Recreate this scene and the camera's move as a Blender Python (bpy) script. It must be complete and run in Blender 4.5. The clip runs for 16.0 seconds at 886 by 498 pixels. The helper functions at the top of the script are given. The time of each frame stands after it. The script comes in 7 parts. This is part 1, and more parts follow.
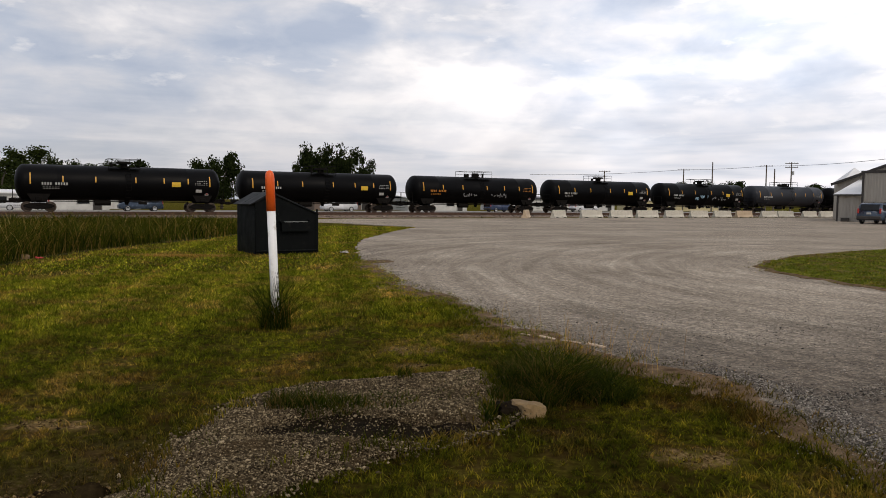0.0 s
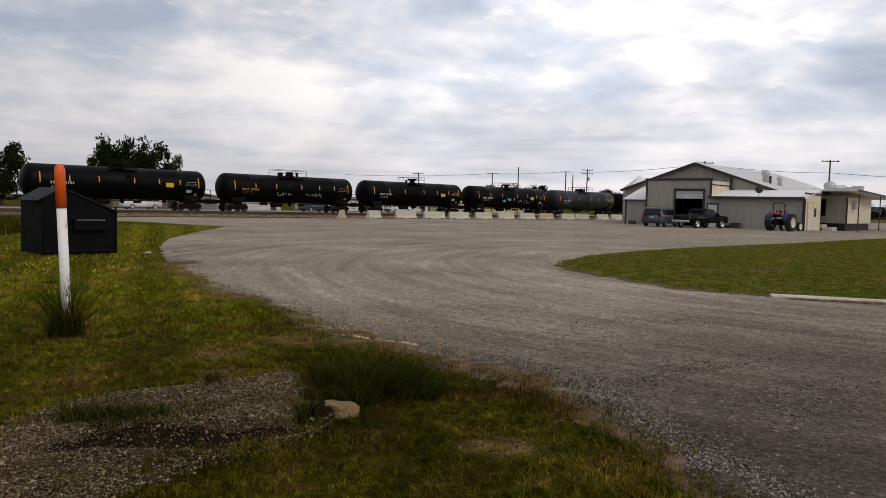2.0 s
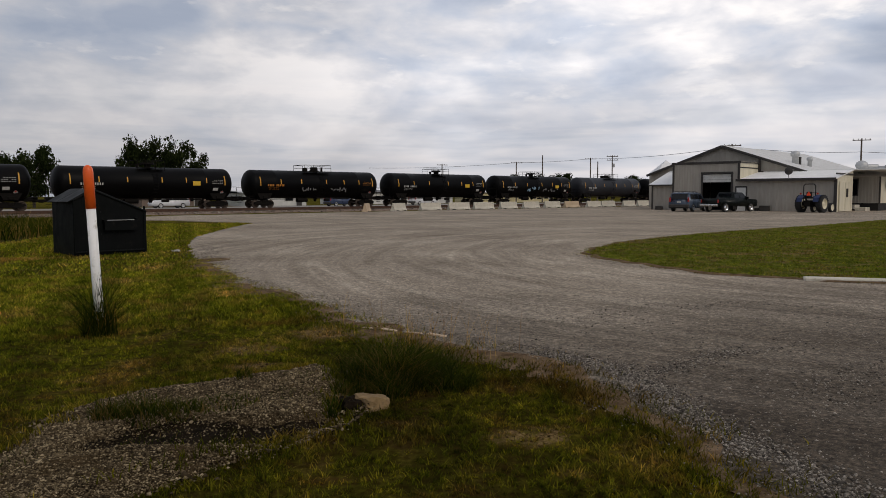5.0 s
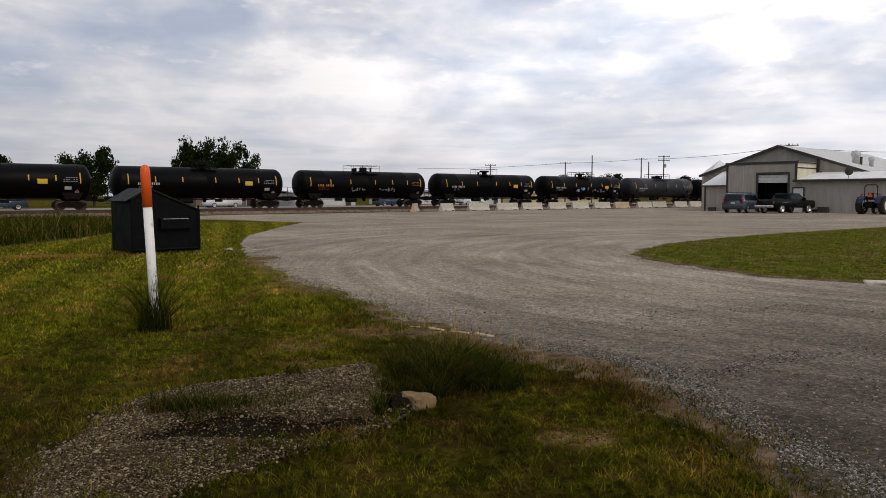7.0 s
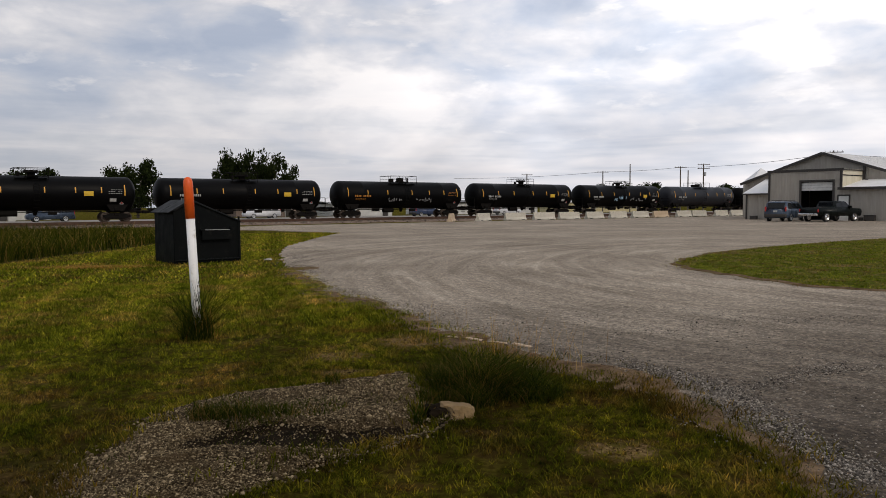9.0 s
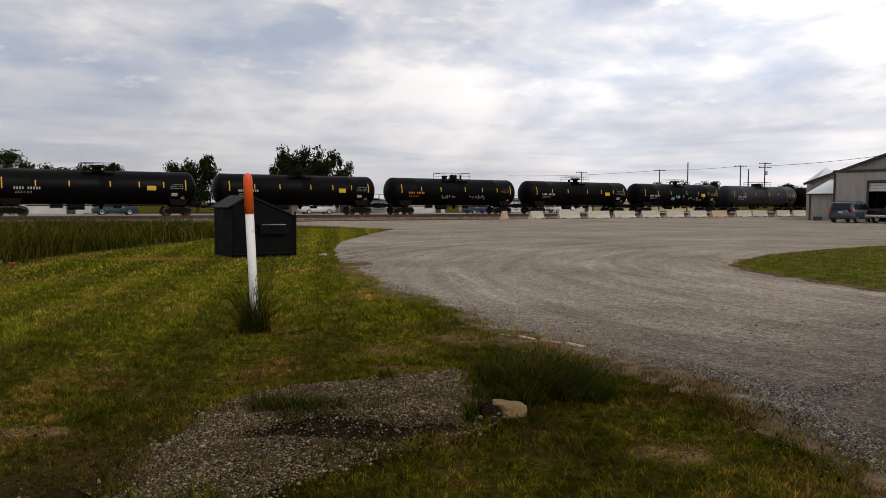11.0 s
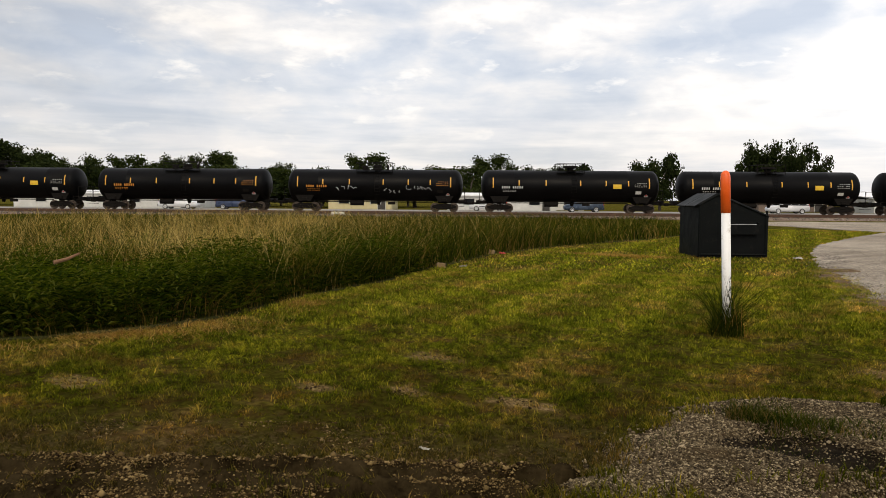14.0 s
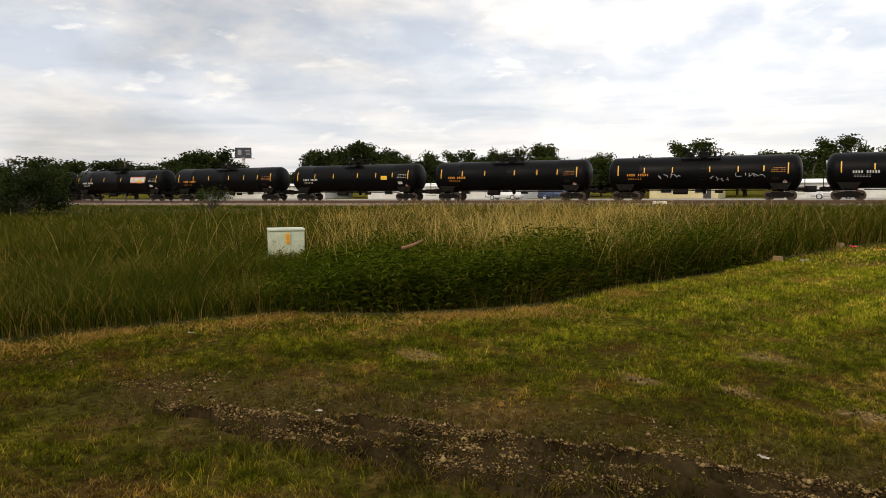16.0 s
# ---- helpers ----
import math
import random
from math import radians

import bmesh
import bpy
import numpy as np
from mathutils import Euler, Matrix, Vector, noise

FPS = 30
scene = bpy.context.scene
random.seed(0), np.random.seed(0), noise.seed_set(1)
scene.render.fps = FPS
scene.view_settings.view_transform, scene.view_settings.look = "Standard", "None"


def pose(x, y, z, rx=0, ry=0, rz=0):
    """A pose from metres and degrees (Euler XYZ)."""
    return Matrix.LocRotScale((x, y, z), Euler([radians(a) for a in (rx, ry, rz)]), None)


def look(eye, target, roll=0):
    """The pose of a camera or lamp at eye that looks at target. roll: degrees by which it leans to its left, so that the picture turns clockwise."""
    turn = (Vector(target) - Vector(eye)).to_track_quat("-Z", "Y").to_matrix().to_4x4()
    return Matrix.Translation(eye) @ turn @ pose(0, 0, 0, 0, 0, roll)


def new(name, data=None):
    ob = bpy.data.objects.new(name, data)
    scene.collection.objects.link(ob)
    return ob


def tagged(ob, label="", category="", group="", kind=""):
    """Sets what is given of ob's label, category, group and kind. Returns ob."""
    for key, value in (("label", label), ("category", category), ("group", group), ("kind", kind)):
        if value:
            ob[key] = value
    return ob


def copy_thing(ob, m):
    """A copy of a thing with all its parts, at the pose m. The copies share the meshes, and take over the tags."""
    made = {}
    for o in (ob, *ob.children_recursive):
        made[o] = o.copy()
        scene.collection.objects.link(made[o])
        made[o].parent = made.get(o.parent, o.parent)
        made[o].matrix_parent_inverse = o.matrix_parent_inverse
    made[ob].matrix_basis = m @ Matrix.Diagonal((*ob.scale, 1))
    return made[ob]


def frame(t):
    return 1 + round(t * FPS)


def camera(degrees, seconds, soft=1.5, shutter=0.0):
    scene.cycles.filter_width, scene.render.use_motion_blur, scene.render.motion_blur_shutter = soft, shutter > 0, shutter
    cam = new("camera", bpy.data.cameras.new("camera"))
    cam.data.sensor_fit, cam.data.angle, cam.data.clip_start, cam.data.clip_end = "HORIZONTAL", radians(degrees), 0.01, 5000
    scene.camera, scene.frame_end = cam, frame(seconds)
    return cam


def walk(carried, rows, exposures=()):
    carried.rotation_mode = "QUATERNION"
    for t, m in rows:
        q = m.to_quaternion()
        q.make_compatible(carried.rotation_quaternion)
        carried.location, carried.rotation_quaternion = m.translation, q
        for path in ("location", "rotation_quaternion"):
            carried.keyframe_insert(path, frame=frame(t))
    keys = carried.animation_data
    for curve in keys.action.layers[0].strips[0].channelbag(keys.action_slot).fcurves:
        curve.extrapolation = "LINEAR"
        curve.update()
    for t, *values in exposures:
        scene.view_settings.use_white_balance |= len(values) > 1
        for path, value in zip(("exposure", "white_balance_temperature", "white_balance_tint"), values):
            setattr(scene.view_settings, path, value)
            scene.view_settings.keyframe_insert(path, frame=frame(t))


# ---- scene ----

# ---------------------------------------------------------------- camera
cam = camera(61.2, 16.0, soft=0.85)
ROWS = [
    (0.0, 0.008, 0.004, 1.600, 86.34, -0.62, 0.04),
    (0.5, 0.015, -0.002, 1.603, 86.54, -0.78, -4.71),
    (1.0, 0.022, -0.008, 1.604, 86.56, -0.92, -8.96),
    (1.5, 0.028, -0.015, 1.600, 86.50, -1.17, -12.37),
    (2.0, 0.022, -0.029, 1.606, 86.61, -1.46, -13.97),
    (2.5, 0.023, -0.025, 1.605, 86.32, -1.34, -13.88),
    (3.0, 0.030, -0.026, 1.603, 86.26, -1.27, -14.47),
    (5.5, 0.025, 0.013, 1.595, 85.83, 0.23, -11.29),
    (6.0, 0.028, 0.007, 1.587, 85.75, 0.04, -10.41),
    (6.5, 0.023, 0.004, 1.591, 85.61, -0.05, -9.16),
    (7.0, 0.027, 0.012, 1.589, 85.94, -0.00, -8.44),
    (7.5, 0.022, 0.026, 1.585, 86.45, 0.21, -6.52),
    (8.0, 0.020, 0.023, 1.590, 86.57, 0.30, -5.86),
    (10.5, 0.004, -0.029, 1.593, 86.91, -0.16, -4.83),
    (11.0, -0.004, -0.020, 1.598, 86.49, -0.24, -1.63),
    (11.5, -0.029, -0.037, 1.610, 86.77, 0.22, 4.54),
    (12.0, -0.047, -0.047, 1.617, 86.96, 0.41, 9.74),
    (12.5, -0.068, -0.054, 1.622, 86.71, 0.11, 14.97),
    (13.0, -0.102, -0.064, 1.619, 86.58, 0.07, 21.82),
    (13.5, -0.146, -0.050, 1.609, 85.97, -0.46, 28.31),
    (14.0, -0.175, -0.036, 1.599, 86.15, -0.43, 32.49),
    (14.5, -0.201, -0.046, 1.597, 85.67, -0.01, 39.37),
    (15.0, -0.217, -0.054, 1.600, 86.03, 0.31, 45.52),
    (15.5, -0.232, -0.053, 1.594, 86.08, 0.24, 51.74),
    (16.0, -0.243, -0.055, 1.589, 85.40, 0.47, 56.51),
]
walk(cam, [(t, pose(x, y, z, rx, ry, rz)) for t, x, y, z, rx, ry, rz in ROWS], [(0.0, -0.38, 6800, 15), (0.5, -0.52, 6800, 15), (1.5, -0.54, 6800, 15), (3.0, -0.68, 6800, 15), (5.5, -0.78, 6750, 15), (6.2, -0.60, 6750, 15), (7.2, -0.52, 6750, 15), (8.0, -0.52, 6750, 15), (10.5, -0.53, 6800, 15), (11.5, -0.53, 6850, 15), (12.5, -0.24, 6950, 15), (13.0, -0.08, 7050, 14), (13.5, 0.08, 7150, 14), (14.0, 0.10, 7250, 13), (14.5, 0.24, 7350, 13), (16.0, 0.36, 7450, 13)])

# ---------------------------------------------------------------- world and sun
SUN_AZ, SUN_EL = radians(150), radians(36)     # clockwise from straight ahead, height


def node(nt, kind, **vals):
    n = nt.nodes.new(kind)
    for k, v in vals.items():
        n.inputs[k].default_value = v
    return n


def ramp(nt, fac, stops):
    r = nt.nodes.new("ShaderNodeValToRGB")
    e = r.color_ramp.elements
    while len(e) < len(stops):
        e.new(0.5)
    for i, (p, c) in enumerate(stops):
        e[i].position = p
        e[i].color = (*c, 1) if len(c) == 3 else c
    nt.links.new(fac, r.inputs[0])
    return r.outputs[0]


def maths(nt, op, a, b=None):
    n = nt.nodes.new("ShaderNodeMath")
    n.operation = op
    for i, v in enumerate((a, b)):
        if v is None:
            continue
        if isinstance(v, (int, float)):
            n.inputs[i].default_value = v
        else:
            nt.links.new(v, n.inputs[i])
    return n.outputs[0]


def mixrgb(nt, fac, a, b, mode="MIX"):
    n = nt.nodes.new("ShaderNodeMix")
    n.data_type, n.blend_type = "RGBA", mode
    for k, v in ((0, fac), (6, a), (7, b)):
        if isinstance(v, (int, float)):
            n.inputs[k].default_value = v
        elif isinstance(v, tuple):
            n.inputs[k].default_value = (*v, 1)
        else:
            nt.links.new(v, n.inputs[k])
    return n.outputs[2]


def noise_tex(nt, vec, scale, detail=4.0, rough=0.55, distort=0.0):
    n = node(nt, "ShaderNodeTexNoise", Scale=scale, Detail=detail, Roughness=rough, Distortion=distort)
    if vec is not None:
        nt.links.new(vec, n.inputs["Vector"])
    return n.outputs["Fac"]


def mapped(nt, vec, scale=(1, 1, 1), rot=(0, 0, 0), loc=(0, 0, 0)):
    m = node(nt, "ShaderNodeMapping", Scale=scale, Rotation=rot, Location=loc)
    nt.links.new(vec, m.inputs["Vector"])
    return m.outputs[0]


def make_world():
    w = bpy.data.worlds.new("overcast_sky")
    scene.world = w
    w.use_nodes = True
    nt = w.node_tree
    nt.nodes.clear()
    out = nt.nodes.new("ShaderNodeOutputWorld")
    bg = node(nt, "ShaderNodeBackground", Strength=1.0)
    sky = nt.nodes.new("ShaderNodeTexSky")
    sky.sky_type, sky.sun_disc = "NISHITA", False
    sky.sun_elevation, sky.sun_rotation = SUN_EL, SUN_AZ
    tc = nt.nodes.new("ShaderNodeTexCoord")
    gen = tc.outputs["Generated"]
    sep = nt.nodes.new("ShaderNodeSeparateXYZ")
    nt.links.new(gen, sep.inputs[0])
    up = maths(nt, "MAXIMUM", sep.outputs[2], 0.0)
    # flattened layers of broken cloud, low streaks, and small sunlit puffs on top
    big = noise_tex(nt, mapped(nt, gen, (1, 1, 2.6), loc=(3.1, 1.7, 0.3)), 2.6, 4, 0.55, 0.5)
    puffs = noise_tex(nt, mapped(nt, gen, (1, 1, 2.5), loc=(0.4, 5.2, 0.8)), 8.0, 7, 0.54, 0.2)
    streak = noise_tex(nt, mapped(nt, gen, (1, 1, 11.0), loc=(2.2, 0.7, 0.1)), 4.2, 5, 0.52, 0.3)
    caps = noise_tex(nt, mapped(nt, gen, (1, 1, 2.9), loc=(7.4, 2.2, 1.8)), 15.0, 5, 0.55, 0.15)
    thick = maths(nt, "ADD", maths(nt, "MULTIPLY", big, 0.5), maths(nt, "MULTIPLY", puffs, 0.5))
    cloud = ramp(nt, thick, [(0.40, (0.62, 0.73, 0.90)), (0.47, (0.77, 0.86, 0.99)), (0.53, (0.97, 1.01, 1.07)), (0.62, (1.34, 1.33, 1.31))])
    lit = ramp(nt, maths(nt, "ADD", maths(nt, "MULTIPLY", caps, 0.75), maths(nt, "MULTIPLY", puffs, 0.25)), [(0.57, (0, 0, 0)), (0.70, (0.75, 0.75, 0.75))])
    cloud = mixrgb(nt, lit, cloud, (1.42, 1.40, 1.35))
    # towards the horizon the layers close into pale and grey bands
    low = ramp(nt, streak, [(0.36, (0.66, 0.71, 0.79)), (0.48, (0.85, 0.87, 0.92)), (0.60, (1.02, 1.00, 1.01))])
    fade = ramp(nt, up, [(0.03, (0.85, 0.85, 0.85)), (0.17, (0.10, 0.10, 0.10))])
    cover = mixrgb(nt, fade, cloud, low)
    # brighter banks of thin cloud, one of them round the hidden sun
    for az, el, gain in ((SUN_AZ, SUN_EL, 0.5), (radians(31), radians(10), 0.50), (radians(-70), radians(9), -0.34), (radians(6), radians(17), 0.18), (radians(-20), radians(14), -0.06), (radians(-88), radians(26), -0.28)):
        dot = nt.nodes.new("ShaderNodeVectorMath")
        dot.operation = "DOT_PRODUCT"
        nt.links.new(gen, dot.inputs[0])
        dot.inputs[1].default_value = (math.sin(az) * math.cos(el), math.cos(az) * math.cos(el), math.sin(el))
        wide = maths(nt, "ADD", dot.outputs["Value"], maths(nt, "MULTIPLY", maths(nt, "SUBTRACT", big, 0.5), 0.25))
        glow = ramp(nt, wide, [(0.86, (0.98, 0.985, 0.99)), (0.95, (1 + gain * 0.35,) * 3), (1.0, (1 + gain, 1 + gain * 0.98, 1 + gain * 0.94))])
        cover = mixrgb(nt, 1.0, cover, glow, "MULTIPLY")
    thin = mixrgb(nt, 1.0, sky.outputs[0], (0.09, 0.09, 0.09), "MULTIPLY")
    col = mixrgb(nt, 0.9, thin, cover)
    nt.links.new(col, bg.inputs["Color"])
    nt.links.new(bg.outputs[0], out.inputs[0])


make_world()
sun = new("sun", bpy.data.lights.new("sun", "SUN"))
sun.data.energy, sun.data.angle, sun.data.color = 1.25, radians(16), (1.0, 0.91, 0.76)
sun.matrix_world = look((60 * math.sin(SUN_AZ), 60 * math.cos(SUN_AZ), 60 * math.tan(SUN_EL)), (0, 0, 0))

# ---------------------------------------------------------------- materials


def base(name, rough=0.7, metal=0.0, spec=0.4):
    m = bpy.data.materials.new(name)
    m.use_nodes = True
    nt = m.node_tree
    b = nt.nodes["Principled BSDF"]
    b.inputs["Roughness"].default_value = rough
    b.inputs["Metallic"].default_value = metal
    b.inputs["Specular IOR Level"].default_value = spec
    return m, nt, b


def bump(nt, b, height, strength=0.3, dist=0.02):
    n = node(nt, "ShaderNodeBump", Strength=strength, Distance=dist)
    nt.links.new(height, n.inputs["Height"])
    nt.links.new(n.outputs[0], b.inputs["Normal"])


def position(nt):
    return nt.nodes.new("ShaderNodeNewGeometry").outputs["Position"]


def objco(nt):
    return nt.nodes.new("ShaderNodeTexCoord").outputs["Object"]


def worn(name, c1, c2, rough=0.6, metal=0.0, scale=3.0, fine=40.0, bumpy=0.15, dirt=None, stretch=(1, 1, 1), spec=0.4):
    """A surface of two close tones, with stains at one scale and grain at another."""
    m, nt, b = base(name, rough, metal, spec)
    co = mapped(nt, objco(nt), stretch)
    n1 = noise_tex(nt, co, scale, 5, 0.6)
    n2 = noise_tex(nt, co, fine, 3, 0.6)
    f = maths(nt, "ADD", maths(nt, "MULTIPLY", n1, 0.7), maths(nt, "MULTIPLY", n2, 0.3))
    col = ramp(nt, f, [(0.35, c1), (0.65, c2)])
    if dirt:
        d = ramp(nt, noise_tex(nt, co, scale * 2.3, 6, 0.7), [(0.55, (0, 0, 0)), (0.72, (1, 1, 1))])
        col = mixrgb(nt, d, col, dirt)
    nt.links.new(col, b.inputs["Base Color"])
    r = ramp(nt, n1, [(0.3, (rough - 0.1,) * 3), (0.7, (min(rough + 0.12, 1),) * 3)])
    nt.links.new(r, b.inputs["Roughness"])
    if bumpy:
        bump(nt, b, n2, bumpy, 0.01)
    return m


SCALPED = ((-4.3, 6.2, 0.34, 0.22), (-0.35, 8.0, 0.42, 0.26), (-3.7, 4.95, 0.28, 0.14), (-2.75, 5.15, 0.34, 0.16), (-4.4, 4.6, 0.30, 0.12), (0.45, 8.7, 0.40, 0.45), (-0.25, 7.2, 0.30, 0.14), (-6.2, 3.6, 0.4, 0.2), (1.6, 4.6, 0.3, 0.2))


def turf_colour(nt, crowns=True):
    """Mown grass: green with straw and bare patches, and faint mower stripes."""
    p = position(nt)
    patch = noise_tex(nt, p, 0.55, 5, 0.62, 0.4)
    small = noise_tex(nt, p, 3.2, 4, 0.6)
    f = maths(nt, "ADD", maths(nt, "MULTIPLY", patch, 0.62), maths(nt, "MULTIPLY", small, 0.38))
    green = ramp(nt, small, [(0.3, (0.052, 0.068, 0.007)), (0.5, (0.124, 0.140, 0.015)), (0.7, (0.240, 0.232, 0.032))])
    straw = ramp(nt, noise_tex(nt, p, 14, 3), [(0.3, (0.130, 0.080, 0.026)), (0.7, (0.350, 0.250, 0.095))])
    bare = ramp(nt, f, [(0.515, (0, 0, 0)), (0.62, (1, 1, 1))])
    col = mixrgb(nt, bare, green, straw)
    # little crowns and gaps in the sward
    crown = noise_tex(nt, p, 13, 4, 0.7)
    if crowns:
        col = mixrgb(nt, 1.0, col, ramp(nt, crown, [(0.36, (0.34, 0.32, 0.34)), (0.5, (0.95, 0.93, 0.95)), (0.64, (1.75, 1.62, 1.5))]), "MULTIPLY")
    thatch = ramp(nt, noise_tex(nt, mapped(nt, p, loc=(4, 9, 0)), 1.7, 5, 0.7), [(0.51, (0, 0, 0)), (0.64, (0.85, 0.85, 0.85))])
    col = mixrgb(nt, thatch, col, mixrgb(nt, 1.0, straw, (0.66, 0.58, 0.52), "MULTIPLY"))
    wave = nt.nodes.new("ShaderNodeTexWave")
    wave.inputs["Scale"].default_value, wave.inputs["Distortion"].default_value = 0.20, 0.7
    nt.links.new(mapped(nt, p, rot=(0, 0, radians(-7))), wave.inputs["Vector"])
    stripe = ramp(nt, wave.outputs["Fac"], [(0.25, (0.80, 0.83, 0.78)), (0.75, (1.19, 1.16, 1.12))])
    col = mixrgb(nt, 1.0 if crowns else 0.3, col, stripe, "MULTIPLY")
    # lawn brightness put into the colour: dimmer along ruts and heap, lighter farther out
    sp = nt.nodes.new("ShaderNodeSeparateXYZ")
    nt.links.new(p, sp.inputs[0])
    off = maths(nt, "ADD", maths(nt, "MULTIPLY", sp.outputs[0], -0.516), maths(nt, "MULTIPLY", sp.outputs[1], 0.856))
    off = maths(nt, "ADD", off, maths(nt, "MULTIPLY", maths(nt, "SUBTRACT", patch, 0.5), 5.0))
    dimmed = ramp(nt, maths(nt, "DIVIDE", off, 16.0), [(0.20, (0.72, 0.66, 0.66)), (0.275, (0.50, 0.46, 0.47)), (0.375, (0.74, 0.70, 0.70)), (0.62, (1.04, 1.04, 1.06)), (0.875, (1.28, 1.28, 1.34))])
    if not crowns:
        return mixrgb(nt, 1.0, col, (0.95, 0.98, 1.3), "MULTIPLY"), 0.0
    col = mixrgb(nt, 1.0, col, dimmed, "MULTIPLY")
    # churned brown ground beside the ruts
    rough_edge = maths(nt, "ADD", maths(nt, "MULTIPLY", sp.outputs[0], -0.516), maths(nt, "MULTIPLY", sp.outputs[1], 0.856))
    rough_edge = maths(nt, "ADD", rough_edge, maths(nt, "MULTIPLY", maths(nt, "SUBTRACT", small, 0.5), 2.2))
    churn = ramp(nt, maths(nt, "DIVIDE", rough_edge, 16.0), [(0.20, (0, 0, 0)), (0.255, (0.8, 0.8, 0.8)), (0.30, (0.6, 0.6, 0.6)), (0.345, (0, 0, 0))])
    west = ramp(nt, maths(nt, "MULTIPLY", sp.outputs[0], -0.1), [(0.15, (0, 0, 0)), (0.18, (1, 1, 1)), (0.60, (1, 1, 1)), (0.72, (0, 0, 0))])
    churn = maths(nt, "MULTIPLY", churn, west)
    crumb = noise_tex(nt, p, 34, 6, 0.75)
    col = mixrgb(nt, churn, col, ramp(nt, crumb, [(0.36, (0.012, 0.008, 0.004)), (0.52, (0.070, 0.046, 0.020)), (0.68, (0.210, 0.145, 0.068))]))
    # scalped tan patches where the mower has touched the soil
    tan = ramp(nt, crumb, [(0.36, (0.075, 0.044, 0.018)), (0.52, (0.240, 0.152, 0.068)), (0.68, (0.450, 0.310, 0.150))])
    open_soil = churn
    ragged = noise_tex(nt, p, 6.5, 6, 0.7)
    for x, y, rx, ry in SCALPED:
        ex = maths(nt, "DIVIDE", maths(nt, "SUBTRACT", sp.outputs[0], x), rx)
        ey = maths(nt, "DIVIDE", maths(nt, "SUBTRACT", sp.outputs[1], y), ry)
        rr = maths(nt, "ADD", maths(nt, "MULTIPLY", ex, ex), maths(nt, "MULTIPLY", ey, ey))
        rr = maths(nt, "ADD", rr, maths(nt, "MULTIPLY", maths(nt, "SUBTRACT", ragged, 0.5), 5.0))
        here = ramp(nt, rr, [(0.1, (0.85, 0.85, 0.85)), (1.1, (0, 0, 0))])
        col = mixrgb(nt, here, col, tan)
        open_soil = maths(nt, "MAXIMUM", open_soil, here)
    return col, open_soil


def make_turf(name="turf", crowns=True):
    m, nt, b = base(name, 1.0, 0, 0.0)
    col, open_soil = turf_colour(nt, crowns)
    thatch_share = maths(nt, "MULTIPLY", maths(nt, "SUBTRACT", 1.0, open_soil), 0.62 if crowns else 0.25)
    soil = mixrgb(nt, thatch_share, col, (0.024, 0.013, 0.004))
    nt.links.new(soil, b.inputs["Base Color"])
    bump(nt, b, noise_tex(nt, position(nt), 60, 4, 0.7), 0.8, 0.03)
    return m


def leafy(nt, b, col, share=0.42):
    """Thin leaves: part of the light passes through."""
    out = nt.nodes["Material Output"]
    tr = nt.nodes.new("ShaderNodeBsdfTranslucent")
    mix = node(nt, "ShaderNodeMixShader", Fac=share)
    nt.links.new(col, b.inputs["Base Color"])
    nt.links.new(mixrgb(nt, 1.0, col, (1.5, 1.4, 0.6), "MULTIPLY"), tr.inputs["Color"])
    nt.links.new(b.outputs[0], mix.inputs[1])
    nt.links.new(tr.outputs[0], mix.inputs[2])
    nt.links.new(mix.outputs[0], out.inputs["Surface"])


def make_blade(name, tones, straw, share, through_light=0.42):
    """Leaf blades: tone by blade, with a share of dry ones."""
    m, nt, b = base(name, 0.85, 0, 0.03)
    rnd = nt.nodes.new("ShaderNodeNewGeometry").outputs["Random Per Island"]
    tint = ramp(nt, rnd, [(0.0, tones[0]), (0.5, tones[1]), (1.0, tones[2])])
    dry = ramp(nt, noise_tex(nt, position(nt), 0.5, 4, 0.6), [(0.40, (0, 0, 0)), (0.66, (1, 1, 1))])
    pick = maths(nt, "LESS_THAN", maths(nt, "FRACT", maths(nt, "MULTIPLY", rnd, 17.31)), maths(nt, "MULTIPLY", dry, share))
    leafy(nt, b, mixrgb(nt, pick, tint, straw), through_light)
    return m


def make_lawn_blade(name="lawn_blade", crowns=True):
    m, nt, b = base(name, 0.85, 0, 0.03)
    col = turf_colour(nt, crowns)[0]
    rnd = nt.nodes.new("ShaderNodeNewGeometry").outputs["Random Per Island"]
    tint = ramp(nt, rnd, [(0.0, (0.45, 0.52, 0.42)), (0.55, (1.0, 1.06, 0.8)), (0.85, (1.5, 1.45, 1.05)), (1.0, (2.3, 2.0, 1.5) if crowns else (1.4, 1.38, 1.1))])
    leafy(nt, b, mixrgb(nt, 1.0, col, tint, "MULTIPLY"))
    return m


def sepy(nt, p):
    s = nt.nodes.new("ShaderNodeSeparateXYZ")
    nt.links.new(p, s.inputs[0])
    return s.outputs[1]


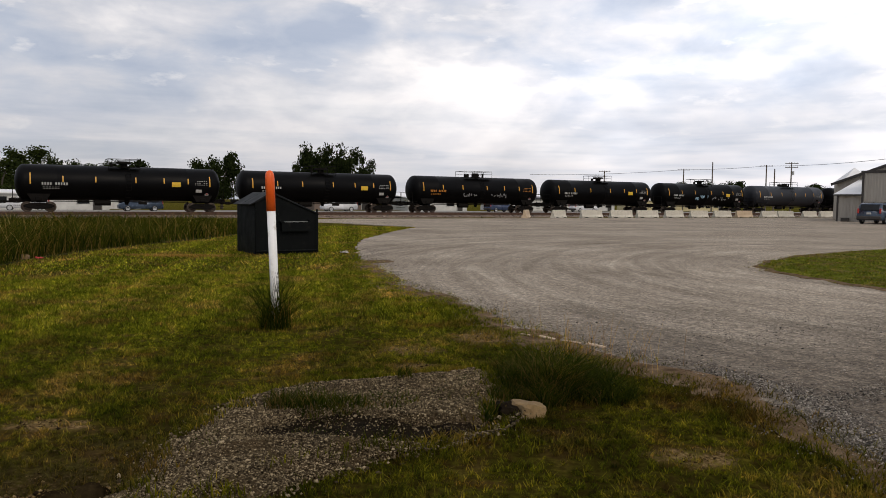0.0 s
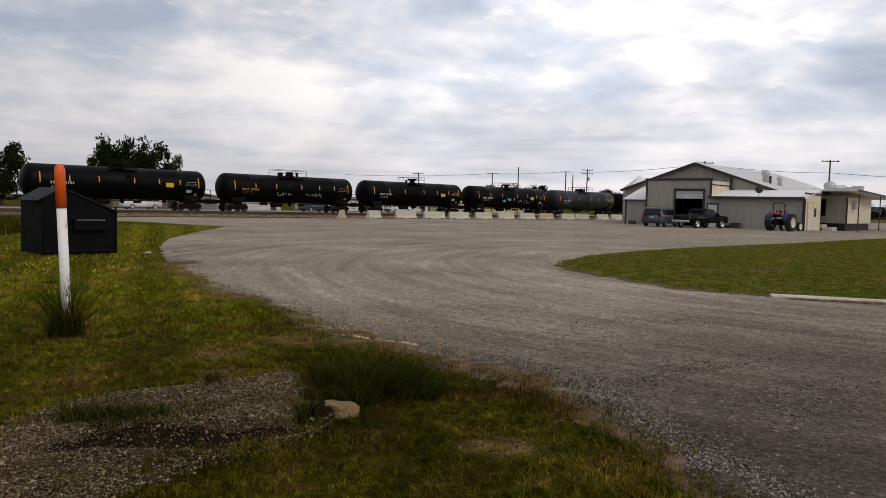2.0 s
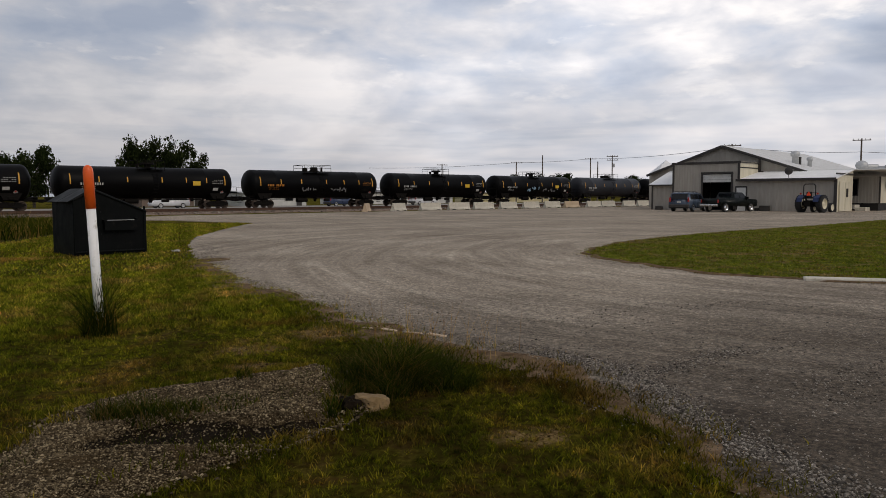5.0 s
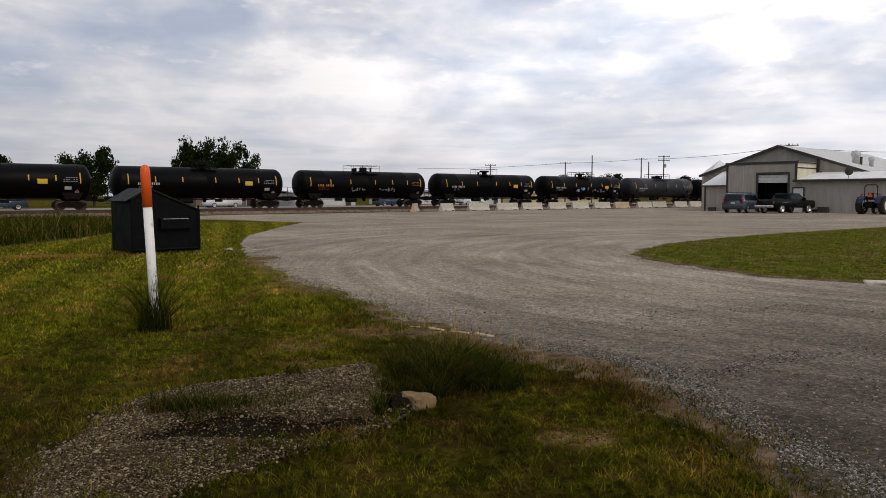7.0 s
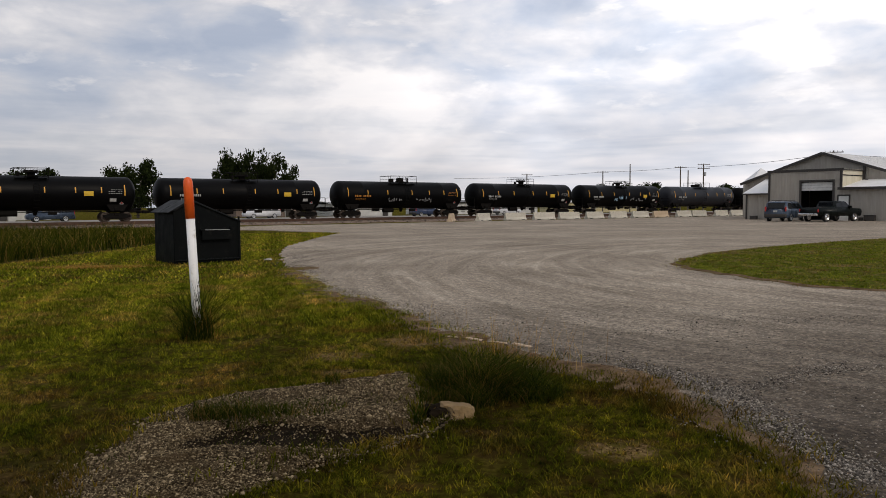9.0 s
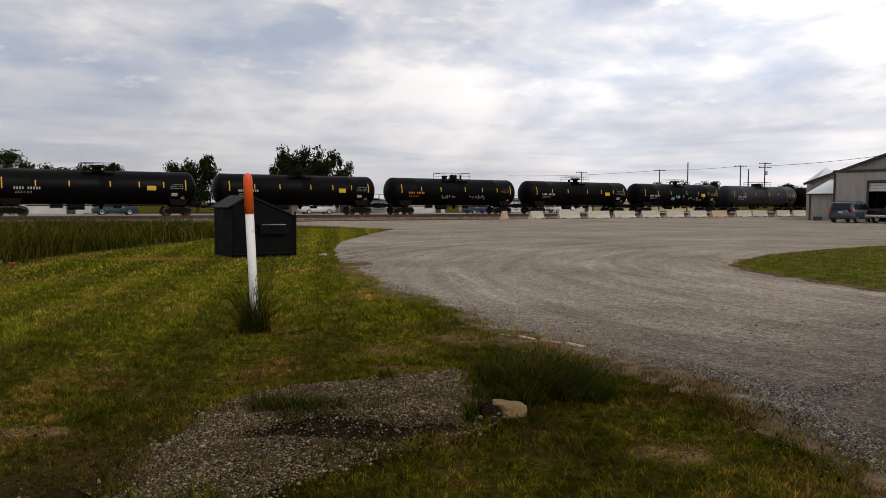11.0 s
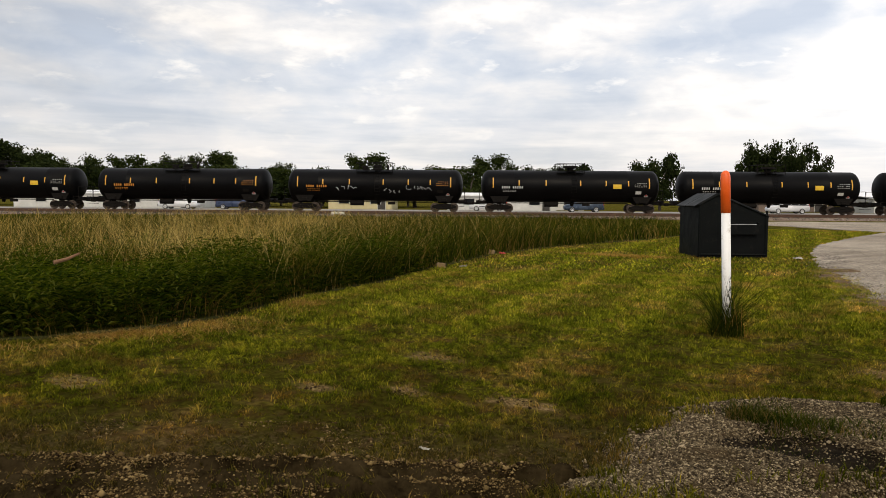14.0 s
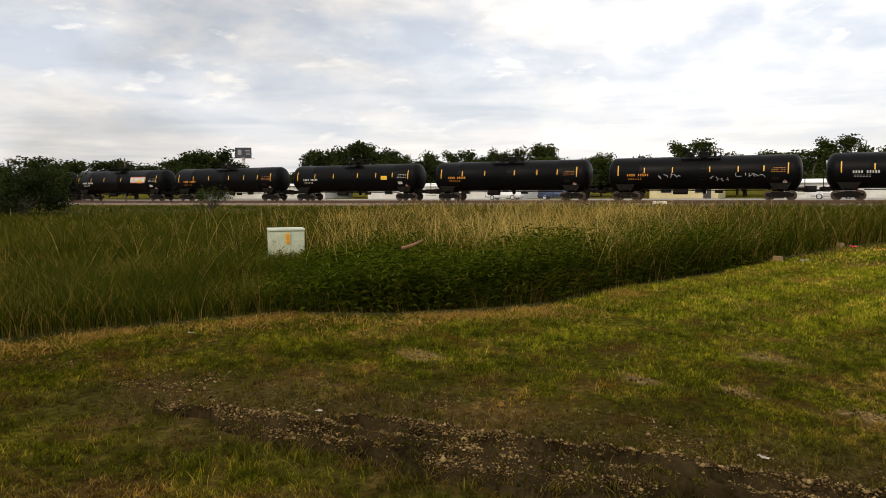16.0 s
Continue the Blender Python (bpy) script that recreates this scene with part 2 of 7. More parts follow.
def make_yard():
    """Packed limestone gravel with curving tyre bands round the grass island."""
    m, nt, b = base("packed_gravel", 0.95, 0, 0.06)
    p = position(nt)
    off = nt.nodes.new("ShaderNodeVectorMath")
    off.operation = "SUBTRACT"
    nt.links.new(p, off.inputs[0])
    off.inputs[1].default_value = (17.0, 17.0, 0)
    ln = nt.nodes.new("ShaderNodeVectorMath")
    ln.operation = "LENGTH"
    nt.links.new(off.outputs[0], ln.inputs[0])
    sp = nt.nodes.new("ShaderNodeSeparateXYZ")
    nt.links.new(off.outputs[0], sp.inputs[0])
    ang = maths(nt, "ARCTAN2", sp.outputs[1], sp.outputs[0])
    cb = nt.nodes.new("ShaderNodeCombineXYZ")
    nt.links.new(maths(nt, "MULTIPLY", ln.outputs["Value"], 1.3), cb.inputs[0])
    nt.links.new(maths(nt, "MULTIPLY", ang, 1.6), cb.inputs[1])
    bands = noise_tex(nt, cb.outputs[0], 1.25, 8, 0.68, 0.9)
    blot = noise_tex(nt, p, 0.22, 4, 0.6)
    grit = noise_tex(nt, p, 26, 6, 0.8)
    f = maths(nt, "ADD", maths(nt, "MULTIPLY", bands, 0.6), maths(nt, "MULTIPLY", blot, 0.4))
    col = ramp(nt, f, [(0.34, (0.180, 0.147, 0.111)), (0.49, (0.290, 0.242, 0.188)), (0.63, (0.430, 0.365, 0.288))])
    # the gravel darkens towards low y, its boundary broken up by noise
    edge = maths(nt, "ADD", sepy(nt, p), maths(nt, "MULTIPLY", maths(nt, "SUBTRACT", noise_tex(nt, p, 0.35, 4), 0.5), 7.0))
    near_dark = ramp(nt, maths(nt, "DIVIDE", edge, 20.0), [(0.19, (1, 1, 1)), (0.60, (0, 0, 0))])
    col = mixrgb(nt, near_dark, col, mixrgb(nt, 1.0, col, (0.29, 0.28, 0.275), "MULTIPLY"))
    coarse = noise_tex(nt, p, 7.5, 5, 0.75)
    col = mixrgb(nt, 1.0, col, ramp(nt, coarse, [(0.36, (0.80, 0.80, 0.80)), (0.5, (1.0, 1.0, 1.0)), (0.66, (1.22, 1.21, 1.19))]), "MULTIPLY")
    g = ramp(nt, grit, [(0.34, (0.36, 0.36, 0.36)), (0.52, (1.0, 1.0, 1.0)), (0.66, (2.2, 2.12, 2.0))])
    nt.links.new(mixrgb(nt, 1.0, col, g, "MULTIPLY"), b.inputs["Base Color"])
    h = maths(nt, "ADD", grit, maths(nt, "MULTIPLY", bands, 1.5))
    bump(nt, b, h, 0.6, 0.02)
    return m


def make_stones(name, tones):
    m, nt, b = base(name, 0.92, 0, 0.08)
    rnd = nt.nodes.new("ShaderNodeNewGeometry").outputs["Random Per Island"]
    c = ramp(nt, rnd, [(i / (len(tones) - 1), t) for i, t in enumerate(tones)])
    n = noise_tex(nt, objco(nt), 80, 3)
    c = mixrgb(nt, 1.0, c, ramp(nt, n, [(0.3, (0.75,) * 3), (0.7, (1.2,) * 3)]), "MULTIPLY")
    nt.links.new(c, b.inputs["Base Color"])
    return m


def make_siding(name, c1, c2):
    """Ribbed sheet-metal siding, faintly streaked down its length."""
    m, nt, b = base(name, 0.5, 0.0, 0.4)
    co = objco(nt)
    n1 = noise_tex(nt, mapped(nt, co, (1.5, 1.5, 0.25)), 1.5, 5, 0.6)
    nt.links.new(ramp(nt, n1, [(0.35, c1), (0.65, c2)]), b.inputs["Base Color"])
    return m


def make_glass(name, col=(0.006, 0.007, 0.008)):
    m, nt, b = base(name, 0.1, 0.0, 0.3)
    n = noise_tex(nt, objco(nt), 2.0)
    nt.links.new(ramp(nt, n, [(0.3, col), (0.7, tuple(c * 1.6 for c in col))]), b.inputs["Base Color"])
    return m


PEBBLE_TONES = ((0.025, 0.017, 0.009), (0.066, 0.048, 0.026), (0.118, 0.086, 0.047), (0.190, 0.143, 0.081), (0.410, 0.322, 0.196))


def make_heap_gravel():
    """Packed small stones of many tones, with brown fines between them in patches."""
    m, nt, b = base("heap_gravel", 0.95, 0, 0.04)
    p = position(nt)
    cells = node(nt, "ShaderNodeTexVoronoi", Scale=75.0)
    nt.links.new(p, cells.inputs["Vector"])
    pick = nt.nodes.new("ShaderNodeSeparateColor")
    nt.links.new(cells.outputs["Color"], pick.inputs[0])
    stones = ramp(nt, pick.outputs[0], [(i / 4, t) for i, t in enumerate(PEBBLE_TONES)])
    gap = ramp(nt, cells.outputs["Distance"], [(0.25, (1, 1, 1)), (0.62, (0.22, 0.20, 0.18))])
    stones = mixrgb(nt, 1.0, stones, gap, "MULTIPLY")
    fines = ramp(nt, noise_tex(nt, p, 60, 4, 0.7), [(0.35, (0.030, 0.019, 0.009)), (0.65, (0.105, 0.071, 0.035))])
    where = ramp(nt, noise_tex(nt, p, 2.6, 5, 0.65), [(0.50, (0, 0, 0)), (0.60, (0.85, 0.85, 0.85))])
    nt.links.new(mixrgb(nt, where, stones, fines), b.inputs["Base Color"])
    bump(nt, b, maths(nt, "SUBTRACT", 1.0, cells.outputs["Distance"]), 0.9, 0.012)
    return m


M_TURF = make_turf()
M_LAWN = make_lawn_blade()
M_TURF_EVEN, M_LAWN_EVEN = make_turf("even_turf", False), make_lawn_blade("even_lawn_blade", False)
M_FIELD = make_blade("field_grass", ((0.011, 0.018, 0.002), (0.030, 0.040, 0.003), (0.078, 0.080, 0.008)), (0.190, 0.125, 0.034), 0.30, 0.30)
M_TUFT = make_blade("tuft_grass", ((0.010, 0.017, 0.002), (0.026, 0.038, 0.003), (0.064, 0.070, 0.010)), (0.135, 0.090, 0.032), 0.4)
M_STRAW = make_blade("seed_grass", ((0.190, 0.112, 0.034), (0.390, 0.255, 0.082), (0.600, 0.445, 0.185)), (0.600, 0.445, 0.185), 0.6)
M_DRY = make_blade("cut_straw", ((0.150, 0.062, 0.014), (0.340, 0.180, 0.046), (0.520, 0.335, 0.105)), (0.520, 0.335, 0.105), 0.6)
M_WEED = make_blade("weed_leaf", ((0.012, 0.024, 0.002), (0.032, 0.052, 0.004), (0.092, 0.118, 0.010)), (0.105, 0.115, 0.020), 0.3)
M_LEAF = make_blade("tree_leaf", ((0.009, 0.014, 0.004), (0.017, 0.025, 0.007), (0.030, 0.042, 0.012)), (0.026, 0.034, 0.010), 0.3, 0.22)
M_LEAF_PALE = make_blade("pale_tree_leaf", ((0.012, 0.019, 0.005), (0.024, 0.035, 0.009), (0.045, 0.060, 0.015)), (0.044, 0.055, 0.016), 0.35, 0.28)
M_BARK = worn("bark", (0.035, 0.028, 0.020), (0.080, 0.062, 0.046), 0.95, scale=4, bumpy=0.6)
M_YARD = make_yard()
M_PEBBLE = make_stones("pebbles", PEBBLE_TONES)
M_GRIT = make_stones("yard_grit", ((0.040, 0.035, 0.030), (0.105, 0.092, 0.077), (0.190, 0.166, 0.138), (0.42, 0.372, 0.31)))
M_CLOD = make_stones("mud_clods", ((0.014, 0.008, 0.003), (0.052, 0.031, 0.011), (0.110, 0.070, 0.026), (0.165, 0.110, 0.043), (0.290, 0.200, 0.085)))
M_HEAP = make_heap_gravel()
M_VERGE = worn("verge_dirt", (0.060, 0.038, 0.021), (0.235, 0.160, 0.098), 0.95, scale=5.5, fine=40, bumpy=0.8, dirt=(0.06, 0.045, 0.026), spec=0.0)
M_MUD = worn("wet_mud", (0.007, 0.0046, 0.002), (0.042, 0.029, 0.013), 0.95, scale=4.5, fine=34, bumpy=0.9, spec=0.0)
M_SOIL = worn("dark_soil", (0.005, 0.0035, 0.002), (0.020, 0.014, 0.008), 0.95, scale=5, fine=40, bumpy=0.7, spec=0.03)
M_FIELDSOIL = worn("field_thatch", (0.030, 0.032, 0.010), (0.070, 0.066, 0.024), 0.95, scale=0.8, fine=25, bumpy=0.6, spec=0.0)
M_BALLAST = worn("ballast", (0.115, 0.076, 0.055), (0.280, 0.205, 0.155), 0.95, scale=0.7, fine=9, bumpy=0.9, spec=0.05)
M_FARROAD = worn("pale_street", (0.20, 0.185, 0.165), (0.34, 0.315, 0.28), 0.9, scale=0.25, fine=6, bumpy=0.2, spec=0.05)
M_TIE = worn("tie_wood", (0.030, 0.022, 0.016), (0.075, 0.055, 0.040), 0.9, scale=3, bumpy=0.4)
M_RAIL = worn("rail_steel", (0.075, 0.040, 0.026), (0.140, 0.080, 0.052), 0.6, 0.5, scale=2)
M_TANK = worn("tank_black", (0.0016, 0.0016, 0.0018), (0.0038, 0.0036, 0.0034), 0.45, 0, scale=0.5, fine=12, bumpy=0.03, stretch=(0.5, 1, 1), spec=0.075)
M_TANKGREY = worn("tank_grey", (0.018, 0.019, 0.023), (0.028, 0.030, 0.035), 0.45, 0, scale=0.5, fine=12, bumpy=0.03, spec=0.2)
M_UNDER = worn("running_gear", (0.004, 0.0035, 0.003), (0.012, 0.010, 0.008), 0.8, 0.0, scale=4, spec=0.1)
M_WHEEL = worn("wheel_steel", (0.050, 0.035, 0.026), (0.120, 0.095, 0.075), 0.5, 0.6, scale=4)
M_AMBER = worn("amber_tape", (0.55, 0.26, 0.02), (0.75, 0.40, 0.04), 0.4, scale=9, bumpy=0)
M_YELLOW = worn("yellow_panel", (0.60, 0.36, 0.02), (0.75, 0.48, 0.04), 0.5, scale=6, bumpy=0)
M_ORANGE_MARK = worn("orange_stencil", (0.42, 0.15, 0.02), (0.60, 0.24, 0.03), 0.5, scale=7, bumpy=0)
M_WHITE_MARK = worn("white_stencil", (0.34, 0.34, 0.32), (0.56, 0.55, 0.52), 0.5, scale=7, bumpy=0)
M_TAG_BLUE = worn("blue_spray", (0.20, 0.36, 0.50), (0.36, 0.52, 0.64), 0.5, scale=4, bumpy=0)
M_TAG_WHITE = worn("pale_spray", (0.16, 0.165, 0.17), (0.34, 0.34, 0.34), 0.5, scale=4, bumpy=0)
M_RED = worn("red_mark", (0.45, 0.03, 0.03), (0.60, 0.06, 0.05), 0.5, scale=7, bumpy=0)
M_POST_WHITE = worn("post_white", (0.82, 0.80, 0.75), (0.92, 0.91, 0.88), 0.45, scale=3, fine=25, bumpy=0.05, dirt=(0.50, 0.45, 0.36))
M_POST_ORANGE = worn("post_orange", (0.86, 0.110, 0.014), (0.95, 0.155, 0.024), 0.4, scale=4, bumpy=0.03)
M_BIN = worn("bin_steel", (0.0018, 0.0025, 0.0025), (0.0046, 0.0058, 0.0056), 0.55, 0.0, scale=2.5, fine=20, bumpy=0.08, dirt=(0.013, 0.012, 0.010), spec=0.08)
M_LID = worn("bin_lid", (0.006, 0.007, 0.007), (0.014, 0.015, 0.015), 0.6, scale=3, bumpy=0.08, spec=0.12)
M_BOXGREEN = worn("cabinet_paint", (0.37, 0.41, 0.30), (0.48, 0.52, 0.39), 0.45, scale=3, fine=30, bumpy=0.04, dirt=(0.40, 0.40, 0.30))
M_CONCRETE = worn("concrete", (0.46, 0.42, 0.34), (0.66, 0.61, 0.51), 0.9, scale=1.5, fine=30, bumpy=0.3, dirt=(0.18, 0.16, 0.13))
M_TANCONC = worn("tan_concrete", (0.44, 0.32, 0.21), (0.58, 0.45, 0.31), 0.9, scale=1.5, fine=30, bumpy=0.3)
M_ROCK = worn("rubble_stone", (0.14, 0.088, 0.036), (0.28, 0.185, 0.085), 0.9, scale=5, fine=45, bumpy=0.6, dirt=(0.10, 0.075, 0.045))
M_SIDING = make_siding("grey_siding", (0.330, 0.300, 0.255), (0.400, 0.365, 0.310))
M_CREAM = make_siding("cream_siding", (0.62, 0.57, 0.43), (0.72, 0.66, 0.51))
M_TRIM = worn("dark_trim", (0.030, 0.026, 0.023), (0.055, 0.048, 0.042), 0.5, scale=3)
M_ROOF = worn("roof_sheet", (0.74, 0.73, 0.70), (0.86, 0.85, 0.83), 0.5, 0.0, scale=0.8, fine=8, bumpy=0.04)
M_DOORWHITE = worn("white_door", (0.60, 0.59, 0.55), (0.74, 0.73, 0.69), 0.5, scale=2)
M_DARK = worn("dark_inside", (0.012, 0.011, 0.010), (0.028, 0.025, 0.022), 0.8, scale=2)
M_GALV = worn("galvanised", (0.40, 0.41, 0.41), (0.58, 0.58, 0.57), 0.5, 0.4, scale=5)
M_WOOD = worn("pole_wood", (0.075, 0.060, 0.048), (0.150, 0.125, 0.100), 0.9, scale=3, stretch=(1, 1, 0.1))
M_WIRE = worn("wire", (0.02, 0.02, 0.02), (0.04, 0.04, 0.04), 0.6, bumpy=0)
M_GLASS = make_glass("dark_glass")
M_TYRE = worn("tyre_rubber", (0.012, 0.012, 0.012), (0.028, 0.027, 0.026), 0.85, scale=6, bumpy=0.2)
M_CHROME = worn("bright_metal", (0.55, 0.55, 0.55), (0.75, 0.75, 0.75), 0.2, 0.9, scale=6, bumpy=0)
M_VAN = worn("slate_car_paint", (0.042, 0.060, 0.090), (0.060, 0.082, 0.115), 0.25, 0.2, scale=1, bumpy=0)
M_TRUCK = worn("dark_green_paint", (0.003, 0.005, 0.005), (0.006, 0.009, 0.008), 0.28, 0.0, scale=1, bumpy=0, spec=0.16)
M_CARWHITE = worn("white_car_paint", (0.62, 0.62, 0.62), (0.75, 0.75, 0.75), 0.3, 0, scale=1, bumpy=0)
M_CARDARK = worn("navy_car_paint", (0.03, 0.045, 0.09), (0.05, 0.07, 0.13), 0.3, 0.1, scale=1, bumpy=0)
M_TRACTOR = worn("tractor_blue", (0.008, 0.018, 0.070), (0.014, 0.030, 0.105), 0.4, 0, scale=3, bumpy=0)
M_SMV = worn("warning_triangle", (0.92, 0.07, 0.02), (1.0, 0.11, 0.03), 0.4, scale=3, bumpy=0)
M_LAMPRED = worn("lamp_red", (0.35, 0.02, 0.02), (0.50, 0.04, 0.03), 0.3, scale=6, bumpy=0)
M_CREAMRIM = worn("cream_rim", (0.62, 0.56, 0.40), (0.74, 0.68, 0.52), 0.5, scale=4)
M_BLUEROOF = worn("blue_sheet", (0.055, 0.140, 0.330), (0.085, 0.190, 0.420), 0.5, scale=1)
M_WHITEWALL = worn("white_wall", (0.52, 0.51, 0.48), (0.68, 0.67, 0.63), 0.7, scale=0.7)
M_YELLOWWALL = worn("pale_yellow_wall", (0.50, 0.42, 0.22), (0.62, 0.54, 0.32), 0.7, scale=0.7)
M_BROWNWALL = worn("brown_wall", (0.18, 0.13, 0.10), (0.28, 0.21, 0.17), 0.8, scale=0.7)
M_BILL = worn("billboard_face", (0.018, 0.020, 0.028), (0.055, 0.060, 0.075), 0.5, scale=0.5, bumpy=0)
M_BRANCH = worn("red_bark", (0.13, 0.062, 0.030), (0.25, 0.130, 0.065), 0.9, scale=6, bumpy=0.4)
M_PAPER = worn("litter_paper", (0.30, 0.27, 0.21), (0.46, 0.42, 0.34), 0.7, scale=8)

# ---------------------------------------------------------------- building helpers


def part(name, bm, material, parent=None, label="", smooth=False):
    """Links a bmesh as one mesh object under a thing or under a part."""
    me = bpy.data.meshes.new(name)
    bm.to_mesh(me)
    bm.free()
    if smooth:
        me.polygons.foreach_set("use_smooth", [True] * len(me.polygons))
    me.materials.append(material)
    ob = new(name, me)
    if parent:
        ob.parent = parent
    if label:
        ob["label"] = label
    return ob


def thing(name, label, category, m=None, group="", kind=""):
    ob = tagged(new(name), label, category, group, kind)
    ob.empty_display_size = 0.2
    if m is not None:
        ob.matrix_world = m
    return ob


def shared(name, me, parent, m, label=""):
    ob = new(name, me)
    ob.parent = parent
    ob.matrix_local = m
    if label:
        ob["label"] = label
    return ob


def box(bm, c, s, bevel=0.0, m=None):
    t = bmesh.new()
    bmesh.ops.create_cube(t, size=1)
    bmesh.ops.scale(t, vec=s, verts=t.verts)
    if bevel:
        bmesh.ops.bevel(t, geom=t.edges[:], offset=bevel, segments=1, affect="EDGES")
    bmesh.ops.translate(t, vec=c, verts=t.verts)
    if m is not None:
        bmesh.ops.transform(t, matrix=m, verts=t.verts)
    me = bpy.data.meshes.new("tmp")
    t.to_mesh(me)
    t.free()
    bm.from_mesh(me)
    bpy.data.meshes.remove(me)
    return bm


def rod(bm, p0, p1, r0, r1=None, seg=10):
    p0, p1 = Vector(p0), Vector(p1)
    r1 = r0 if r1 is None else r1
    q = (p1 - p0).to_track_quat("Z", "Y").to_matrix()
    rings = []
    for p, r in ((p0, r0), (p1, r1)):
        rings.append([bm.verts.new(p + q @ Vector((r * math.cos(a), r * math.sin(a), 0))) for a in np.linspace(0, 2 * math.pi, seg, endpoint=False)])
    for i in range(seg):
        j = (i + 1) % seg
        bm.faces.new((rings[0][i], rings[0][j], rings[1][j], rings[1][i]))
    bm.faces.new(rings[0][::-1])
    bm.faces.new(rings[1])
    return bm


def lathe(bm, profile, axis="Z", seg=24, at=(0, 0, 0), caps=True):
    """A body turned round an axis from (distance along the axis, radius) pairs."""
    turn = {"Z": Matrix.Identity(3), "X": Euler((0, radians(90), 0)).to_matrix(), "Y": Euler((radians(-90), 0, 0)).to_matrix()}[axis]
    rings = []
    for h, r in profile:
        rings.append([bm.verts.new(turn @ Vector((r * math.cos(a), r * math.sin(a), h)) + Vector(at)) for a in np.linspace(0, 2 * math.pi, seg, endpoint=False)])
    for a, b in zip(rings, rings[1:]):
        for i in range(seg):
            j = (i + 1) % seg
            bm.faces.new((a[i], a[j], b[j], b[i]))
    if caps:
        bm.faces.new(rings[0][::-1])
        bm.faces.new(rings[-1])
    return bm


def prism(bm, outline, depth, m=None):
    """An outline in x and z, carried through y from 0 to depth."""
    a = [bm.verts.new((x, 0, z)) for x, z in outline]
    b = [bm.verts.new((x, depth, z)) for x, z in outline]
    n = len(outline)
    fs = [bm.faces.new(a), bm.faces.new(b[::-1])]
    for i in range(n):
        fs.append(bm.faces.new((a[i], b[i], b[(i + 1) % n], a[(i + 1) % n])))
    if m is not None:
        bmesh.ops.transform(bm, matrix=m, verts=a + b)
    bmesh.ops.recalc_face_normals(bm, faces=fs)
    return bm


def mesh_from_arrays(name, verts, faces, material, label="", category="", kind="", parent=None):
    """One mesh from arrays: verts (n, 3), faces (k, 3 or 4)."""
    me = bpy.data.meshes.new(name)
    verts, faces = np.asarray(verts, np.float32), np.asarray(faces, np.int32)
    k = faces.shape[1]
    me.vertices.add(len(verts))
    me.vertices.foreach_set("co", verts.ravel())
    me.loops.add(faces.size)
    me.loops.foreach_set("vertex_index", faces.ravel())
    me.polygons.add(len(faces))
    me.polygons.foreach_set("loop_start", np.arange(0, faces.size, k, dtype=np.int32))
    me.polygons.foreach_set("loop_total", np.full(len(faces), k, np.int32))
    me.update(calc_edges=True)
    me.materials.append(material)
    ob = new(name, me)
    if parent:
        ob.parent = parent
    return tagged(ob, label, category, "", kind)


def inside(px, py, poly):
    """Which of the points lie inside the outline."""
    res = np.zeros(len(px), bool)
    n = len(poly)
    for i in range(n):
        (x0, y0), (x1, y1) = poly[i], poly[(i + 1) % n]
        c = (y0 > py) != (y1 > py)
        with np.errstate(divide="ignore", invalid="ignore"):
            res ^= c & (px < (x1 - x0) * (py - y0) / (y1 - y0) + x0)
    return res


RNG = np.random.default_rng(7)


def wobble(px, py, scale=1.0, seed=0.0):
    """Cheap smooth noise, about -1 to 1."""
    px, py = np.asarray(px) * scale, np.asarray(py) * scale
    v = np.sin(px * 1.7 + 1.3 * np.sin(py * 1.1 + seed) + seed) + np.sin(py * 2.3 + 1.7 * np.sin(px * 0.9 - seed) + 2 * seed)
    v += 0.5 * np.sin(px * 4.1 + py * 3.3 + seed * 3) + 0.5 * np.sin(py * 5.3 - px * 2.9 + seed)
    return v / 3


def land(px, py):
    """Height of the near ground: small bumps only."""
    r = np.hypot(px, py)
    return 0.025 * wobble(px, py, 0.55, 1.0) * np.clip(1 - (r - 14) / 10, 0, 1)


def blades(px, py, pz, height, width, lean, seg=2):
    """Curved tapering blades, as vertices and triangles."""
    n = len(px)
    h = height * (0.6 + 0.8 * RNG.random(n))
    a = RNG.random(n) * 2 * np.pi
    l = lean * (0.3 + RNG.random(n)) * h
    fx, fy = np.cos(a), np.sin(a)
    turn = a + np.pi / 2 + RNG.normal(0, 0.5, n)
    sx, sy = np.cos(turn), np.sin(turn)
    w = width * (0.7 + 0.6 * RNG.random(n))
    rows = []
    for k in range(seg):
        u = k / seg
        cx, cy, cz = px + fx * l * u * u, py + fy * l * u * u, pz + h * u
        ww = w * (1 - 0.6 * u) / 2
        rows += [np.stack([cx - sx * ww, cy - sy * ww, cz], 1), np.stack([cx + sx * ww, cy + sy * ww, cz], 1)]
    rows.append(np.stack([px + fx * l, py + fy * l, pz + h], 1))
    k = len(rows)
    v = np.stack(rows, 1).reshape(-1, 3)
    tri = []
    for q in range(seg - 1):
        tri += [(2 * q, 2 * q + 1, 2 * q + 2), (2 * q + 1, 2 * q + 3, 2 * q + 2)]
    tri.append((2 * seg - 2, 2 * seg - 1, 2 * seg))
    f = (np.arange(n)[:, None, None] * k + np.array(tri)[None]).reshape(-1, 3)
    return v, f


def join(lumps):
    vs, fs, o = [], [], 0
    for v, f in lumps:
        vs.append(v)
        fs.append(f + o)
        o += len(v)
    return np.concatenate(vs), np.concatenate(fs)


